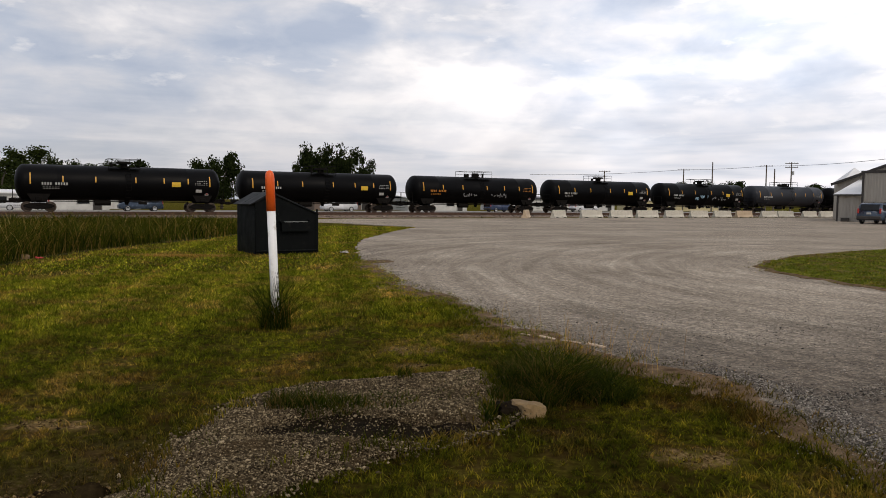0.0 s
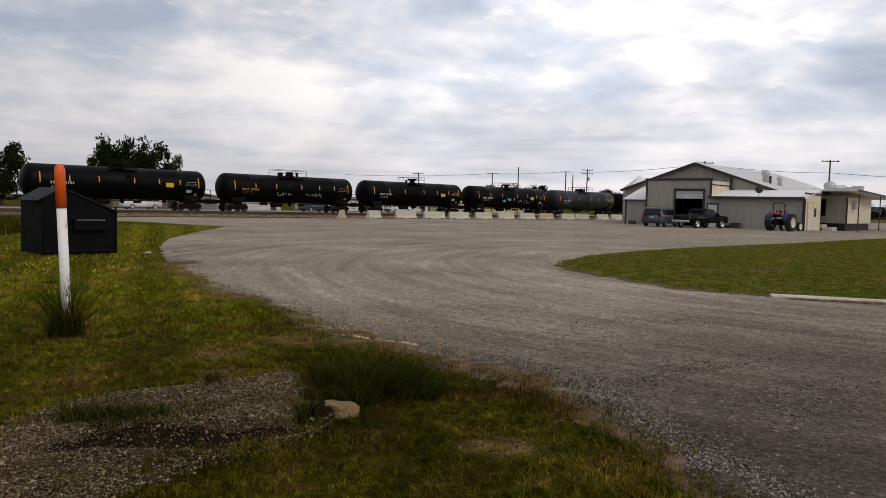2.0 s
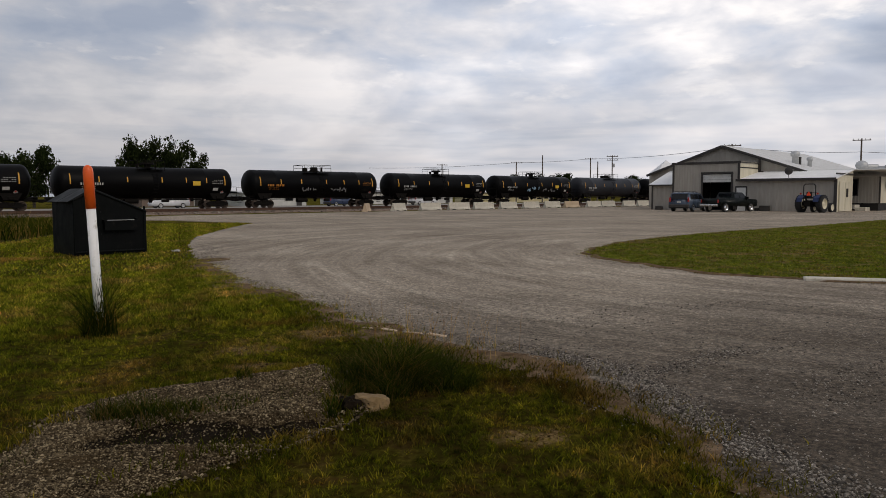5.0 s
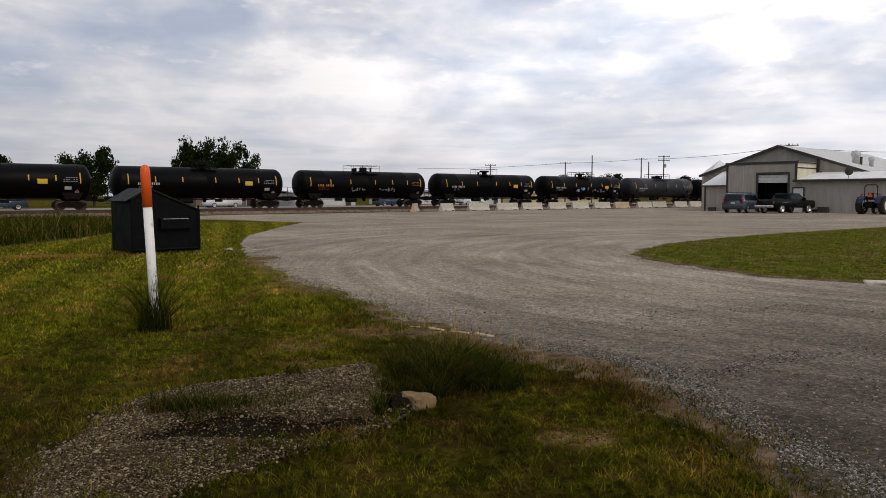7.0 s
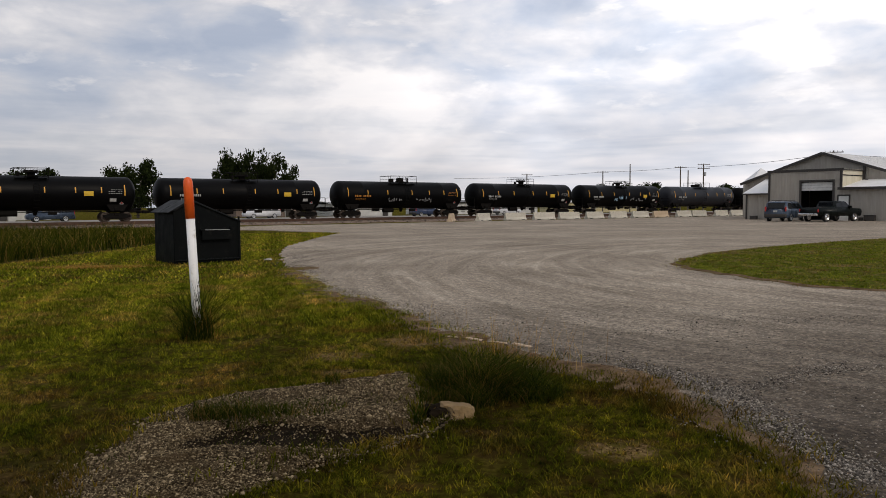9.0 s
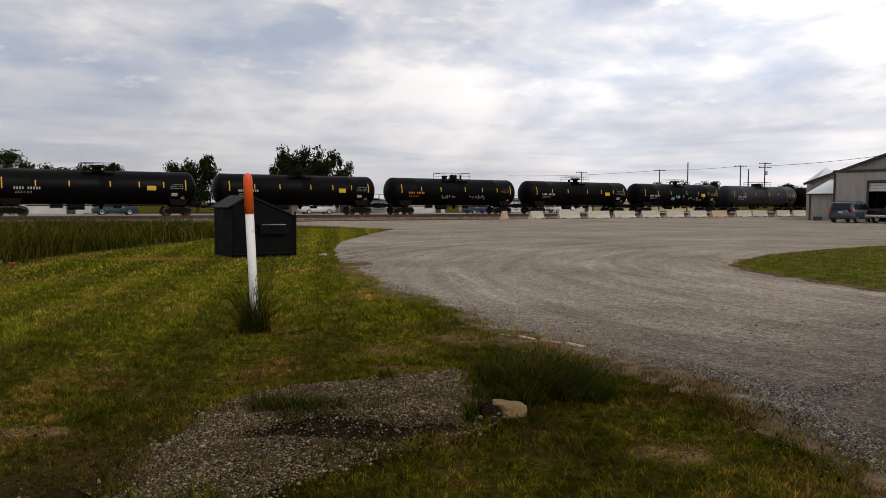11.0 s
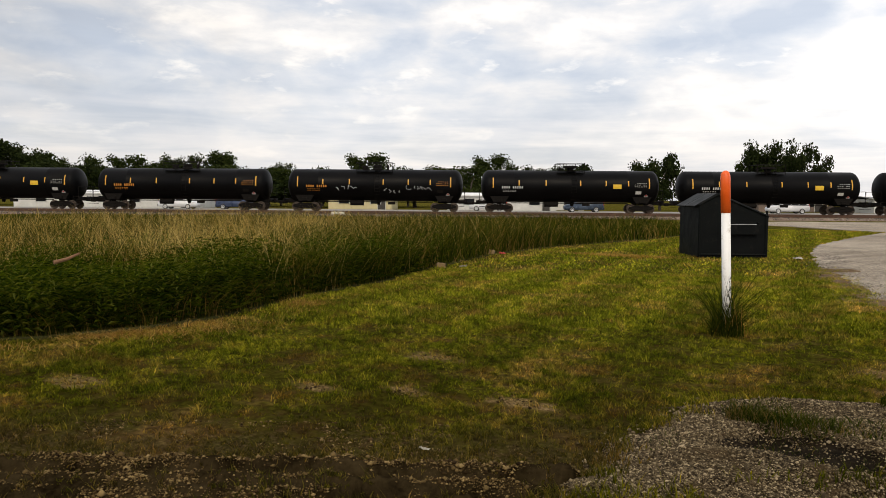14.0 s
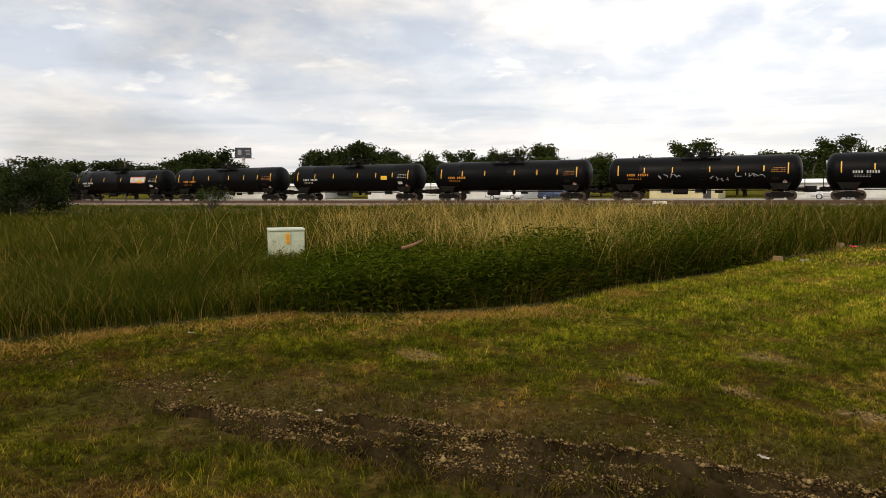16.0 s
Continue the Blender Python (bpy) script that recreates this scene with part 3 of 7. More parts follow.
def pebbles(px, py, pz, size):
    """Small angular stones, eight faces each."""
    n = len(px)
    o = np.array([(1, 0, 0), (0, 1, 0), (-1, 0, 0), (0, -1, 0), (0, 0, 1), (0, 0, -1)], float)
    s = size * np.exp(RNG.normal(0, 0.35, n))
    j = 1 + RNG.normal(0, 0.22, (n, 6, 1))
    a = RNG.random(n) * 6.28
    c, si = np.cos(a)[:, None], np.sin(a)[:, None]
    v = o[None] * j * s[:, None, None] * np.array([1, 0.8, 0.6])
    x, y = v[..., 0] * c - v[..., 1] * si, v[..., 0] * si + v[..., 1] * c
    v = np.stack([x + np.asarray(px)[:, None], y + np.asarray(py)[:, None], v[..., 2] + (np.asarray(pz) + 0.25 * s)[:, None]], 2).reshape(-1, 3)
    t = np.array([(0, 1, 4), (1, 2, 4), (2, 3, 4), (3, 0, 4), (1, 0, 5), (2, 1, 5), (3, 2, 5), (0, 3, 5)])
    f = (np.arange(n)[:, None, None] * 6 + t[None]).reshape(-1, 3)
    return v, f


def fan(n, r0, r1, a0, a1):
    """Points spread evenly over a ring sector; angles in degrees, to the left of straight ahead."""
    r = np.sqrt(r0 * r0 + (r1 * r1 - r0 * r0) * RNG.random(n))
    a = np.radians(a0 + (a1 - a0) * RNG.random(n))
    return -r * np.sin(a), r * np.cos(a)


# ---------------------------------------------------------------- plan of the ground
NX, NY = -0.50468, 0.86331          # across the railway, away from the lawn
DX, DY = 0.86331, 0.50468           # along the railway, towards the barn
TRACK = 73.1                        # distance of the train's centre line
RAIL_Z = 0.32


def along(s, d, z=0.0):
    return Vector((NX * d + DX * s, NY * d + DY * s, z))


YARD = [(2.7, -14), (2.5, 2), (2.45, 3.7), (2.5, 5.2), (2.45, 6.2), (2.1, 6.9), (1.65, 7.5), (1.14, 8.35), (0.69, 9.25), (0.07, 11.5), (-0.85, 13.7), (-1.57, 16.3),
        (-2.3, 21.1), (-3.0, 25.5), (-3.28, 30.2), (-2.65, 37.4), (-1.66, 44.9), (-6.5, 51), (-14, 55.5), (-8.6, 63.5), (40, 91.5), (130, 143), (190, 110), (90, 30), (60, -14)]
ISLAND = [(8.0, 18.6), (8.44, 19.8), (11.4, 23.4), (15.3, 26.5), (19.6, 29.3), (27.5, 33.8), (37.4, 40), (58, 52), (75, 38), (52, 12), (22, 4.5), (12.6, 10.0), (10.6, 11.25), (9.4, 12.2), (8.47, 13.5), (8.1, 15.2), (7.9, 17.3)]
FIELD = [(-60, -40), (-9.6, -12), (-9.2, -3), (-9.3, 0.3), (-9.4, 2.0), (-9.2, 3.5), (-8.4, 4.5), (-8.0, 5.6), (-7.9, 6.7), (-8.4, 8.5), (-8.8, 11.5), (-9.6, 14.6), (-10.4, 18.6),
         (-10.5, 21.5), (-10.1, 25), (-9.3, 29), (-9.0, 34), (-12, 42), (-20, 50), (-31, 48.5), (-120, -4)]
HEAP = [(-1.88, 3.4), (-1.78, 4.2), (-1.70, 5.0), (-1.66, 5.7), (-1.2, 6.28), (-0.5, 6.56), (0.0, 6.70), (0.44, 7.1), (0.53, 6.4), (0.44, 5.4), (0.36, 5.03), (-0.15, 4.66), (-0.5, 4.40), (-0.9, 3.95), (-1.25, 3.45)]
HOLLOW = [(-1.17, 4.60), (-1.19, 4.95), (-1.0, 5.30), (-0.6, 5.34), (-0.15, 5.14), (0.25, 5.20), (0.46, 5.46), (0.50, 5.10), (0.36, 4.98), (-0.07, 4.80), (-0.5, 4.70), (-0.87, 4.80)]
MUD = [(-5.9, 1.22), (-5.2, 1.72), (-4.5, 2.45), (-3.5, 3.14), (-2.6, 3.66), (-1.75, 4.02), (-1.6, 3.58), (-2.2, 3.12), (-3.1, 2.50), (-4.0, 1.90), (-4.9, 1.52), (-5.7, 1.16)]


def dense(poly, step, jag=0.0):
    """The outline with more points on it, roughened sideways."""
    out = []
    n = len(poly)
    for i in range(n):
        a, b = np.array(poly[i], float), np.array(poly[(i + 1) % n], float)
        k = max(1, int(np.hypot(*(b - a)) / step))
        k = min(k, 60)
        for q in range(k):
            p = a + (b - a) * q / k
            out.append(tuple(p + jag * np.array([wobble(p[0], p[1], 2.1, 0.3), wobble(p[1], p[0], 2.3, 1.9)])))
    return out


YARD_E, ISLAND_E, HEAP_E, MUD_E = dense(YARD, 0.25, 0.14), dense(ISLAND, 0.4, 0.16), dense(HEAP, 0.12, 0.09), dense(MUD, 0.10, 0.14)
HOLLOW_E = dense(HOLLOW, 0.08, 0.05)


def sheet(name, poly, z, material, label, category, kind="structure", skirt=0.0):
    bm = bmesh.new()
    vs = [bm.verts.new((x, y, z)) for x, y in poly]
    f = bm.faces.new(vs)
    if f.normal.z < 0:
        f.normal_flip()
    bmesh.ops.triangulate(bm, faces=[f])
    if skirt:
        low = [bm.verts.new((x, y, z - skirt)) for x, y in poly]
        n = len(poly)
        for i in range(n):
            bm.faces.new((vs[i], low[i], low[(i + 1) % n], vs[(i + 1) % n]))
    bm.normal_update()
    for g in bm.faces:
        if abs(g.normal.z) > 0.5 and g.normal.z < 0:
            g.normal_flip()
    return tagged(part(name, bm, material), label, category, "", kind)


def make_ground():
    """One sheet out to the horizon, finer near the lawn."""
    edges = np.concatenate([-np.geomspace(3000, 26, 24), np.linspace(-25, 25, 126), np.geomspace(26, 3000, 24)])
    gx, gy = np.meshgrid(edges, edges + 12, indexing="ij")
    z = land(gx, gy)
    z = np.where(inside(gx.ravel(), gy.ravel(), YARD).reshape(gx.shape), z * 0 - 0.03, z)
    n = len(edges)
    v = np.stack([gx, gy, z], 2).reshape(-1, 3)
    i, j = np.meshgrid(np.arange(n - 1), np.arange(n - 1), indexing="ij")
    a = (i * n + j).ravel()
    f = np.stack([a, a + n, a + n + 1, a + 1], 1)
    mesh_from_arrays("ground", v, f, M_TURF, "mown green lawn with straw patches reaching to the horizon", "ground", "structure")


make_ground()
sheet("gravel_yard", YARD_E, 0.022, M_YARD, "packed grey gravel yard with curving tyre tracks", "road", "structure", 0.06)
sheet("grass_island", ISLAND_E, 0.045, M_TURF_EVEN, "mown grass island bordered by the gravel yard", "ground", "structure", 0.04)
sheet("field_soil", dense(FIELD, 1.0, 0.1), 0.034, M_FIELDSOIL, "thatch and soil under the tall unmown grass", "ground", "structure", 0.08)


def grid_patch(name, poly, step, height, material, label, category):
    """A relief over an outline; height(x, y) gives z."""
    xs = np.arange(min(p[0] for p in poly) - step, max(p[0] for p in poly) + step, step)
    ys = np.arange(min(p[1] for p in poly) - step, max(p[1] for p in poly) + step, step)
    gx, gy = np.meshgrid(xs, ys, indexing="ij")
    ins = inside(gx.ravel(), gy.ravel(), poly).reshape(gx.shape)
    z = np.where(ins, height(gx, gy), -0.05)
    n, m = gx.shape
    v = np.stack([gx, gy, z], 2).reshape(-1, 3)
    i, j = np.meshgrid(np.arange(n - 1), np.arange(m - 1), indexing="ij")
    keep = (ins[:-1, :-1] | ins[1:, :-1] | ins[:-1, 1:] | ins[1:, 1:]).ravel()
    a = (i * m + j).ravel()[keep]
    f = np.stack([a, a + m, a + m + 1, a + 1], 1)
    return mesh_from_arrays(name, v, f, material, label, category, "structure")


def rim_distance(x, y, poly):
    """Distance of points from an outline."""
    best = np.full(np.shape(x), 9.0)
    for (x0, y0), (x1, y1) in zip(poly, poly[1:] + poly[:1]):
        ex, ey = x1 - x0, y1 - y0
        t = np.clip(((x - x0) * ex + (y - y0) * ey) / (ex * ex + ey * ey + 1e-9), 0, 1)
        best = np.minimum(best, np.hypot(x - x0 - t * ex, y - y0 - t * ey))
    return best


CRACK = [(-0.34, 4.63), (-0.16, 4.73), (0.06, 4.85), (0.28, 4.98), (0.34, 4.95), (0.10, 4.79), (-0.10, 4.68), (-0.28, 4.59)]
CRACK_E = dense(CRACK, 0.05, 0.03)


def gully(x, y):
    """1 inside the washed-out hollow that runs through the gravel to the pipe mouth, 0 outside."""
    x, y = np.asarray(x, float), np.asarray(y, float)
    ins = inside(x.ravel(), y.ravel(), HOLLOW).reshape(x.shape)
    deep = np.clip(np.where(ins, 1, -1) * rim_distance(x, y, HOLLOW) / 0.12 + 0.35, 0, 1)
    cut = inside(x.ravel(), y.ravel(), CRACK).reshape(x.shape)
    return np.maximum(deep, 0.8 * np.clip(np.where(cut, 1, -1) * rim_distance(x, y, CRACK) / 0.05 + 0.3, 0, 1))


BANK = [(-1.28, 4.50), (-0.90, 4.66), (-0.50, 4.58), (-0.20, 4.60)]


def bank(x, y):
    """The raised lip of gravel on the near side of the hollow."""
    best = np.full(np.shape(x), 9.0)
    for (x0, y0), (x1, y1) in zip(BANK, BANK[1:]):
        ex, ey = x1 - x0, y1 - y0
        t = np.clip(((x - x0) * ex + (y - y0) * ey) / (ex * ex + ey * ey), 0, 1)
        best = np.minimum(best, np.hypot(x - x0 - t * ex, y - y0 - t * ey))
    return np.exp(-(best / 0.11) ** 2)


def heap_z(x, y):
    rise = np.clip(rim_distance(x, y, HEAP) * 0.35, 0.0, 0.075)
    return 0.014 + rise + land(x, y) + 0.026 * wobble(x, y, 2.2, 0.7) + 0.015 * wobble(x, y, 6.0, 2.0) - 0.075 * gully(x, y) + 0.045 * bank(x, y)


def mud_z(x, y):
    d = -(x + 8.6) * 0.516 + (y + 0.35) * 0.856 + 0.05 * wobble(x, y, 1.6, 0.4)
    lip = np.clip(rim_distance(x, y, MUD) * 0.55, 0.0, 0.075)
    return 0.010 + lip + land(x, y) + 0.018 * wobble(x, y, 9.0, 1.2) + 0.016 * wobble(x, y, 23.0, 3.2) + 0.010 * wobble(x, y, 47.0, 0.6) - 0.085 * np.exp(-((d - 0.21) / 0.05) ** 2) - 0.10 * np.exp(-((d + 0.02) / 0.055) ** 2) + 0.035 * np.exp(-((d - 0.11) / 0.045) ** 2) + 0.03 * np.exp(-((d + 0.14) / 0.05) ** 2)


grid_patch("gravel_heap", HEAP_E, 0.025, heap_z, M_HEAP, "washed-out patch of loose limestone gravel in the lawn", "gravel")
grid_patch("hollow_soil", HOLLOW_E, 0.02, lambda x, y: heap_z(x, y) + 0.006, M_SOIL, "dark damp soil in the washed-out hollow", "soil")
grid_patch("hollow_soil", CRACK_E, 0.015, lambda x, y: heap_z(x, y) + 0.006, M_SOIL, "dark soil in the crack washed through the gravel", "soil")
grid_patch("muddy_ruts", MUD_E, 0.018, mud_z, M_MUD, "wet muddy wheel ruts with clods beside the lawn", "mud")


def make_verge(run, zin, label, wide=1.0):
    """Ragged strip of tan dirt where grass meets gravel."""
    pts = np.array(run)
    tang = np.gradient(pts, axis=0)
    tang /= np.hypot(*tang.T)[:, None] + 1e-9
    nrm = np.stack([-tang[:, 1], tang[:, 0]], 1)
    s = np.arange(len(pts))
    wa = wide * (0.16 + 0.14 * wobble(s * 0.31, s * 0.17, 1.0, 0.2))
    wb = wide * (0.20 + 0.14 * wobble(s * 0.27, s * 0.41, 1.0, 2.2))
    spread = np.where(pts[:, 1] < 6.0, 0.38, 1.1) + 2.2 * np.exp(-((pts[:, 1] - 21.8) / 2.2) ** 2) * (pts[:, 0] < 0)
    wa = wa * spread + RNG.normal(0, 0.035, len(pts))
    wb = wb * spread + RNG.normal(0, 0.035, len(pts))
    a, b = pts + nrm * wa[:, None], pts - nrm * wb[:, None]
    ina, inb = inside(a[:, 0], a[:, 1], YARD_E), inside(b[:, 0], b[:, 1], YARD_E)
    za = np.where(ina, 0.0265, 0.004)
    zb = np.where(inb, 0.0265, 0.004)
    v = np.concatenate([np.c_[a, za], np.c_[pts, np.full(len(pts), zin)], np.c_[b, zb]])
    n = len(pts)
    i = np.arange(n - 1)
    f = np.concatenate([np.stack([i, i + 1, n + i + 1, n + i], 1), np.stack([n + i, n + i + 1, 2 * n + i + 1, 2 * n + i], 1)])
    mesh_from_arrays("dirt_verge", v, f, M_VERGE, label, "ground", "structure")


make_verge(YARD_E[6:130], 0.0275, "tan dirt strip between the lawn and the gravel yard", 1.5)
make_verge(ISLAND_E[-75:] + ISLAND_E[:45], 0.050, "tan gravelly rim round the grass island", 1.0)

# ---------------------------------------------------------------- railway
def make_railway():
    bm = bmesh.new()
    prof = [(62.5, 0.0), (64.5, 0.10), (66.5, 0.12), (75.5, 0.14), (78.0, 0.0)]
    ss = np.linspace(-260, 420, 120)
    rows = [[bm.verts.new(along(s, d + 0.25 * float(wobble(s, d, 0.4)), z + 0.02 * float(wobble(s, d, 1.3)) + (0.0 if z else -0.04))) for d, z in prof] for s in ss]
    for a, b in zip(rows, rows[1:]):
        for i in range(len(prof) - 1):
            bm.faces.new((a[i], b[i], b[i + 1], a[i + 1]))
    bmesh.ops.recalc_face_normals(bm, faces=bm.faces)
    if sum(f.normal.z for f in bm.faces) < 0:
        bmesh.ops.reverse_faces(bm, faces=bm.faces)
    tagged(part("ballast_bed", bm, M_BALLAST), "grey crushed-stone ballast bed under the railway tracks", "ballast", "", "structure")
    for d, name in ((TRACK, "main"), (TRACK - 4.6, "siding")):
        t = thing("railway_track", "rusty steel rails on dark wooden ties in ballast", "railway track", pose(*along(0, d, 0), 0, 0, 30.31), "railway tracks", "structure")
        for side in (-0.72, 0.72):
            bm = bmesh.new()
            box(bm, (80, side, RAIL_Z - 0.02), (680, 0.07, 0.04))
            box(bm, (80, side, RAIL_Z - 0.10), (680, 0.02, 0.12))
            box(bm, (80, side, RAIL_Z - 0.165), (680, 0.14, 0.02))
            part("rail", bm, M_RAIL, t)
        tie = bmesh.new()
        box(tie, (0, 0, 0), (0.23, 2.6, 0.16), 0.012)
        me = bpy.data.meshes.new("tie")
        tie.to_mesh(me)
        tie.free()
        me.materials.append(M_TIE)
        for k in range(240):
            shared("tie", me, t, pose(-110 + k * 0.9 + 0.04 * math.sin(k * 3.7), 0, 0.10, 0, 0, 1.2 * math.sin(k * 1.9)))


make_railway()

# ---------------------------------------------------------------- tank cars
PITCH = 18.75


def side_y(z):
    """The near side of the tank's skin at a height over the rail."""
    return -math.sqrt(max(1.525 ** 2 - (z - 2.53) ** 2, 0.0)) - 0.008


def on_skin(bm, x, z, w, h, steps=3):
    """A thin sticker that follows the round of the tank."""
    zs = np.linspace(z - h / 2, z + h / 2, steps + 1)
    rows = [[bm.verts.new((xx, side_y(q) - 0.004, q)) for xx in (x - w / 2, x + w / 2)] for q in zs]
    for a, b in zip(rows, rows[1:]):
        bm.faces.new((a[0], a[1], b[1], b[0]))


def squiggle(bm, x, z, length, height, loops, thick, seed):
    """Scrawled, overlapping spray strokes laid on the tank's side."""
    r = random.Random(seed)
    cell = length / loops
    for i in range(loops):
        x0 = x + cell * i
        knots = [(x0 + cell * r.uniform(-0.15, 1.15), z + height * r.uniform(-0.5, 0.5)) for _ in range(5)]
        pts = []
        for q in range(len(knots) - 2):
            p0, p1, p2 = knots[q], knots[q + 1], knots[q + 2]
            a, c = ((p0[0] + p1[0]) / 2, (p0[1] + p1[1]) / 2), ((p1[0] + p2[0]) / 2, (p1[1] + p2[1]) / 2)
            for k in range(6):
                u = k / 5
                pts.append(tuple((1 - u) ** 2 * a[j] + 2 * u * (1 - u) * p1[j] + u * u * c[j] for j in (0, 1)))
        for (xa, za), (xb, zb) in zip(pts, pts[1:]):
            d = Vector((xb - xa, zb - za))
            if d.length < 1e-4:
                continue
            n = Vector((-d.y, d.x)).normalized() * thick * r.uniform(0.35, 0.6)
            q = [(xa + n.x, za + n.y), (xb + n.x, zb + n.y), (xb - n.x, zb - n.y), (xa - n.x, za - n.y)]
            bm.faces.new([bm.verts.new((e, side_y(c) - 0.006, c)) for e, c in q])


def make_truck(parent, x):
    """One bogie with two axles."""
    bm = bmesh.new()
    for y in (-0.98, 0.98):
        prism(bm, [(-1.15, 0.42), (-0.75, 0.30), (-0.35, 0.24), (0.35, 0.24), (0.75, 0.30), (1.15, 0.42), (1.15, 0.60), (0.5, 0.78), (-0.5, 0.78), (-1.15, 0.60)], 0.14, pose(x, y - 0.07, 0))
        for k in (-0.16, 0, 0.16):
            rod(bm, (x + k, y, 0.32), (x + k, y, 0.62), 0.065, seg=6)
    box(bm, (x, 0, 0.66), (0.45, 2.2, 0.26), 0.03)
    bogie = part("bogie", bm, M_UNDER, parent)
    for dx in (-0.89, 0.89):
        bm = bmesh.new()
        for y in (-0.72, 0.72):
            s = 1 if y > 0 else -1
            lathe(bm, [(-0.07 * s, 0.44), (-0.035 * s, 0.455), (0.0, 0.43), (0.05 * s, 0.425), (0.055 * s, 0.36), (0.02 * s, 0.30), (0.04 * s, 0.13), (0.09 * s, 0.11)], "Y", 20, (x + dx, y, 0.43))
        rod(bm, (x + dx, -0.7, 0.43), (x + dx, 0.7, 0.43), 0.08, seg=8)
        bmesh.ops.recalc_face_normals(bm, faces=bm.faces)
        part("wheelset", bm, M_WHEEL, bogie)


def make_tank_car(skin, mark, style, label):
    """A long round-ended tank car; x runs along the rails and z from the railhead."""
    car = thing("tank_car", label, "tank car", None, "tank cars of the freight train")
    bm = bmesh.new()
    R, L = 1.525, 8.5
    prof = [(-L, 0.02)] + [(-L + 0.75 * (1 - math.cos(a)), R * math.sin(a) ** 0.9) for a in np.linspace(0.25, math.pi / 2, 8)]
    prof += [(-5.4, R), (-5.37, R + 0.008), (-5.34, R), (0, R), (0.03, R + 0.008), (0.06, R), (5.34, R), (5.37, R + 0.008), (5.4, R)]
    prof += [(-a, b) for a, b in reversed(prof[:9])]
    lathe(bm, prof, "X", 40, (0, 0, 2.53))
    bmesh.ops.recalc_face_normals(bm, faces=bm.faces)
    part("tank", bm, skin, car, "", True)
    # stub sills, bolsters, couplers
    for e in (-1, 1):
        bm = bmesh.new()
        box(bm, (e * 7.5, 0, 0.98), (2.9, 0.5, 0.34), 0.03)
        box(bm, (e * 6.73, 0, 1.14), (0.5, 2.7, 0.30), 0.03)
        box(bm, (e * 8.7, 0, 1.08), (0.12, 2.9, 0.22), 0.02)
        prism(bm, [(-0.55, 0.95), (0.55, 0.95), (0.9, 1.55), (-0.9, 1.55)], 2.5, pose(e * 6.73, -1.25, 0))
        part("stub_sill", bm, M_UNDER, car)
        bm = bmesh.new()
        box(bm, (e * 9.0, 0, 0.86), (0.75, 0.16, 0.18), 0.03)
        box(bm, (e * 9.27, 0.04, 0.86), (0.24, 0.34, 0.30), 0.05)
        part("coupler", bm, M_UNDER, car)
        bm = bmesh.new()
        for y in (-1.35, 1.35):
            for dx in (8.1, 8.65):
                rod(bm, (e * dx, y, 0.9), (e * dx, y, 2.2 if dx > 8.5 else 1.3), 0.022, seg=5)
            for k in range(4):
                rod(bm, (e * 8.1, y, 0.55 + 0.22 * k), (e * 8.65, y, 0.55 + 0.22 * k), 0.018, seg=5)
        rod(bm, (e * 8.65, -1.35, 2.2), (e * 8.65, 1.35, 2.2), 0.024, seg=5)
        rod(bm, (e * 8.65, -1.35, 1.7), (e * 8.65, 1.35, 1.7), 0.02, seg=5)
        part("end_railing", bm, M_UNDER, car)
        make_truck(car, e * 6.73)
    # underside piping and brake rigging
    bm = bmesh.new()
    rod(bm, (-5.6, -0.35, 0.92), (5.6, -0.35, 0.92), 0.05, seg=6)
    rod(bm, (-2.4, -0.5, 0.8), (-1.1, -0.5, 0.8), 0.24, seg=12)
    box(bm, (1.6, -0.4, 0.82), (0.7, 0.3, 0.3), 0.03)
    lathe(bm, [(0.62, 0.10), (0.70, 0.16), (1.05, 0.22)], "Z", 12, (0.3, 0, 0))
    part("brake_gear", bm, M_UNDER, car)
    # top fittings
    bm = bmesh.new()
    if style == 0:
        lathe(bm, [(4.0, 0.55), (4.12, 0.55), (4.14, 0.42), (4.45, 0.42), (4.50, 0.36)], "Z", 20, (0.2, 0, 0))
        lathe(bm, [(4.0, 0.30), (4.35, 0.30), (4.40, 0.24)], "Z", 14, (-1.0, 0, 0))
        rod(bm, (1.2, 0, 4.0), (1.2, 0, 4.5), 0.10, seg=8)
    else:
        lathe(bm, [(4.0, 0.30), (4.30, 0.34), (4.32, 0.62), (4.52, 0.60)], "Z", 20, (0.1, 0, 0))
        rod(bm, (-0.9, 0, 4.0), (-0.9, 0, 4.35), 0.14, seg=8)
    part("manway_dome", bm, M_UNDER, car, "", False)
    bm = bmesh.new()
    half = 1.75 if style == 0 else 1.3
    for y in (-0.95, 0.95):
        box(bm, (0, y, 3.98), (2 * half, 0.5, 0.04))
        for x in (-half, -half / 3, half / 3, half):
            rod(bm, (x, y * 1.2, 3.7), (x, y * 1.2, 4.68), 0.022, seg=5)
        rod(bm, (-half, y * 1.2, 4.68), (half, y * 1.2, 4.68), 0.024, seg=5)
        rod(bm, (-half, y * 1.2, 4.36), (half, y * 1.2, 4.36), 0.018, seg=5)
    for x in (-half, half):
        rod(bm, (x, -1.14, 4.68), (x, 1.14, 4.68), 0.024, seg=5)
    part("walkway_railing", bm, M_UNDER, car)
    bm = bmesh.new()
    for x in (-0.22, 0.22):
        for z0, z1 in ((1.0, 2.0), (2.0, 3.2), (3.2, 3.95)):
            rod(bm, (x + 0.3, side_y(z0) - 0.10, z0), (x + 0.3, side_y(z1) - 0.10, z1), 0.02, seg=5)
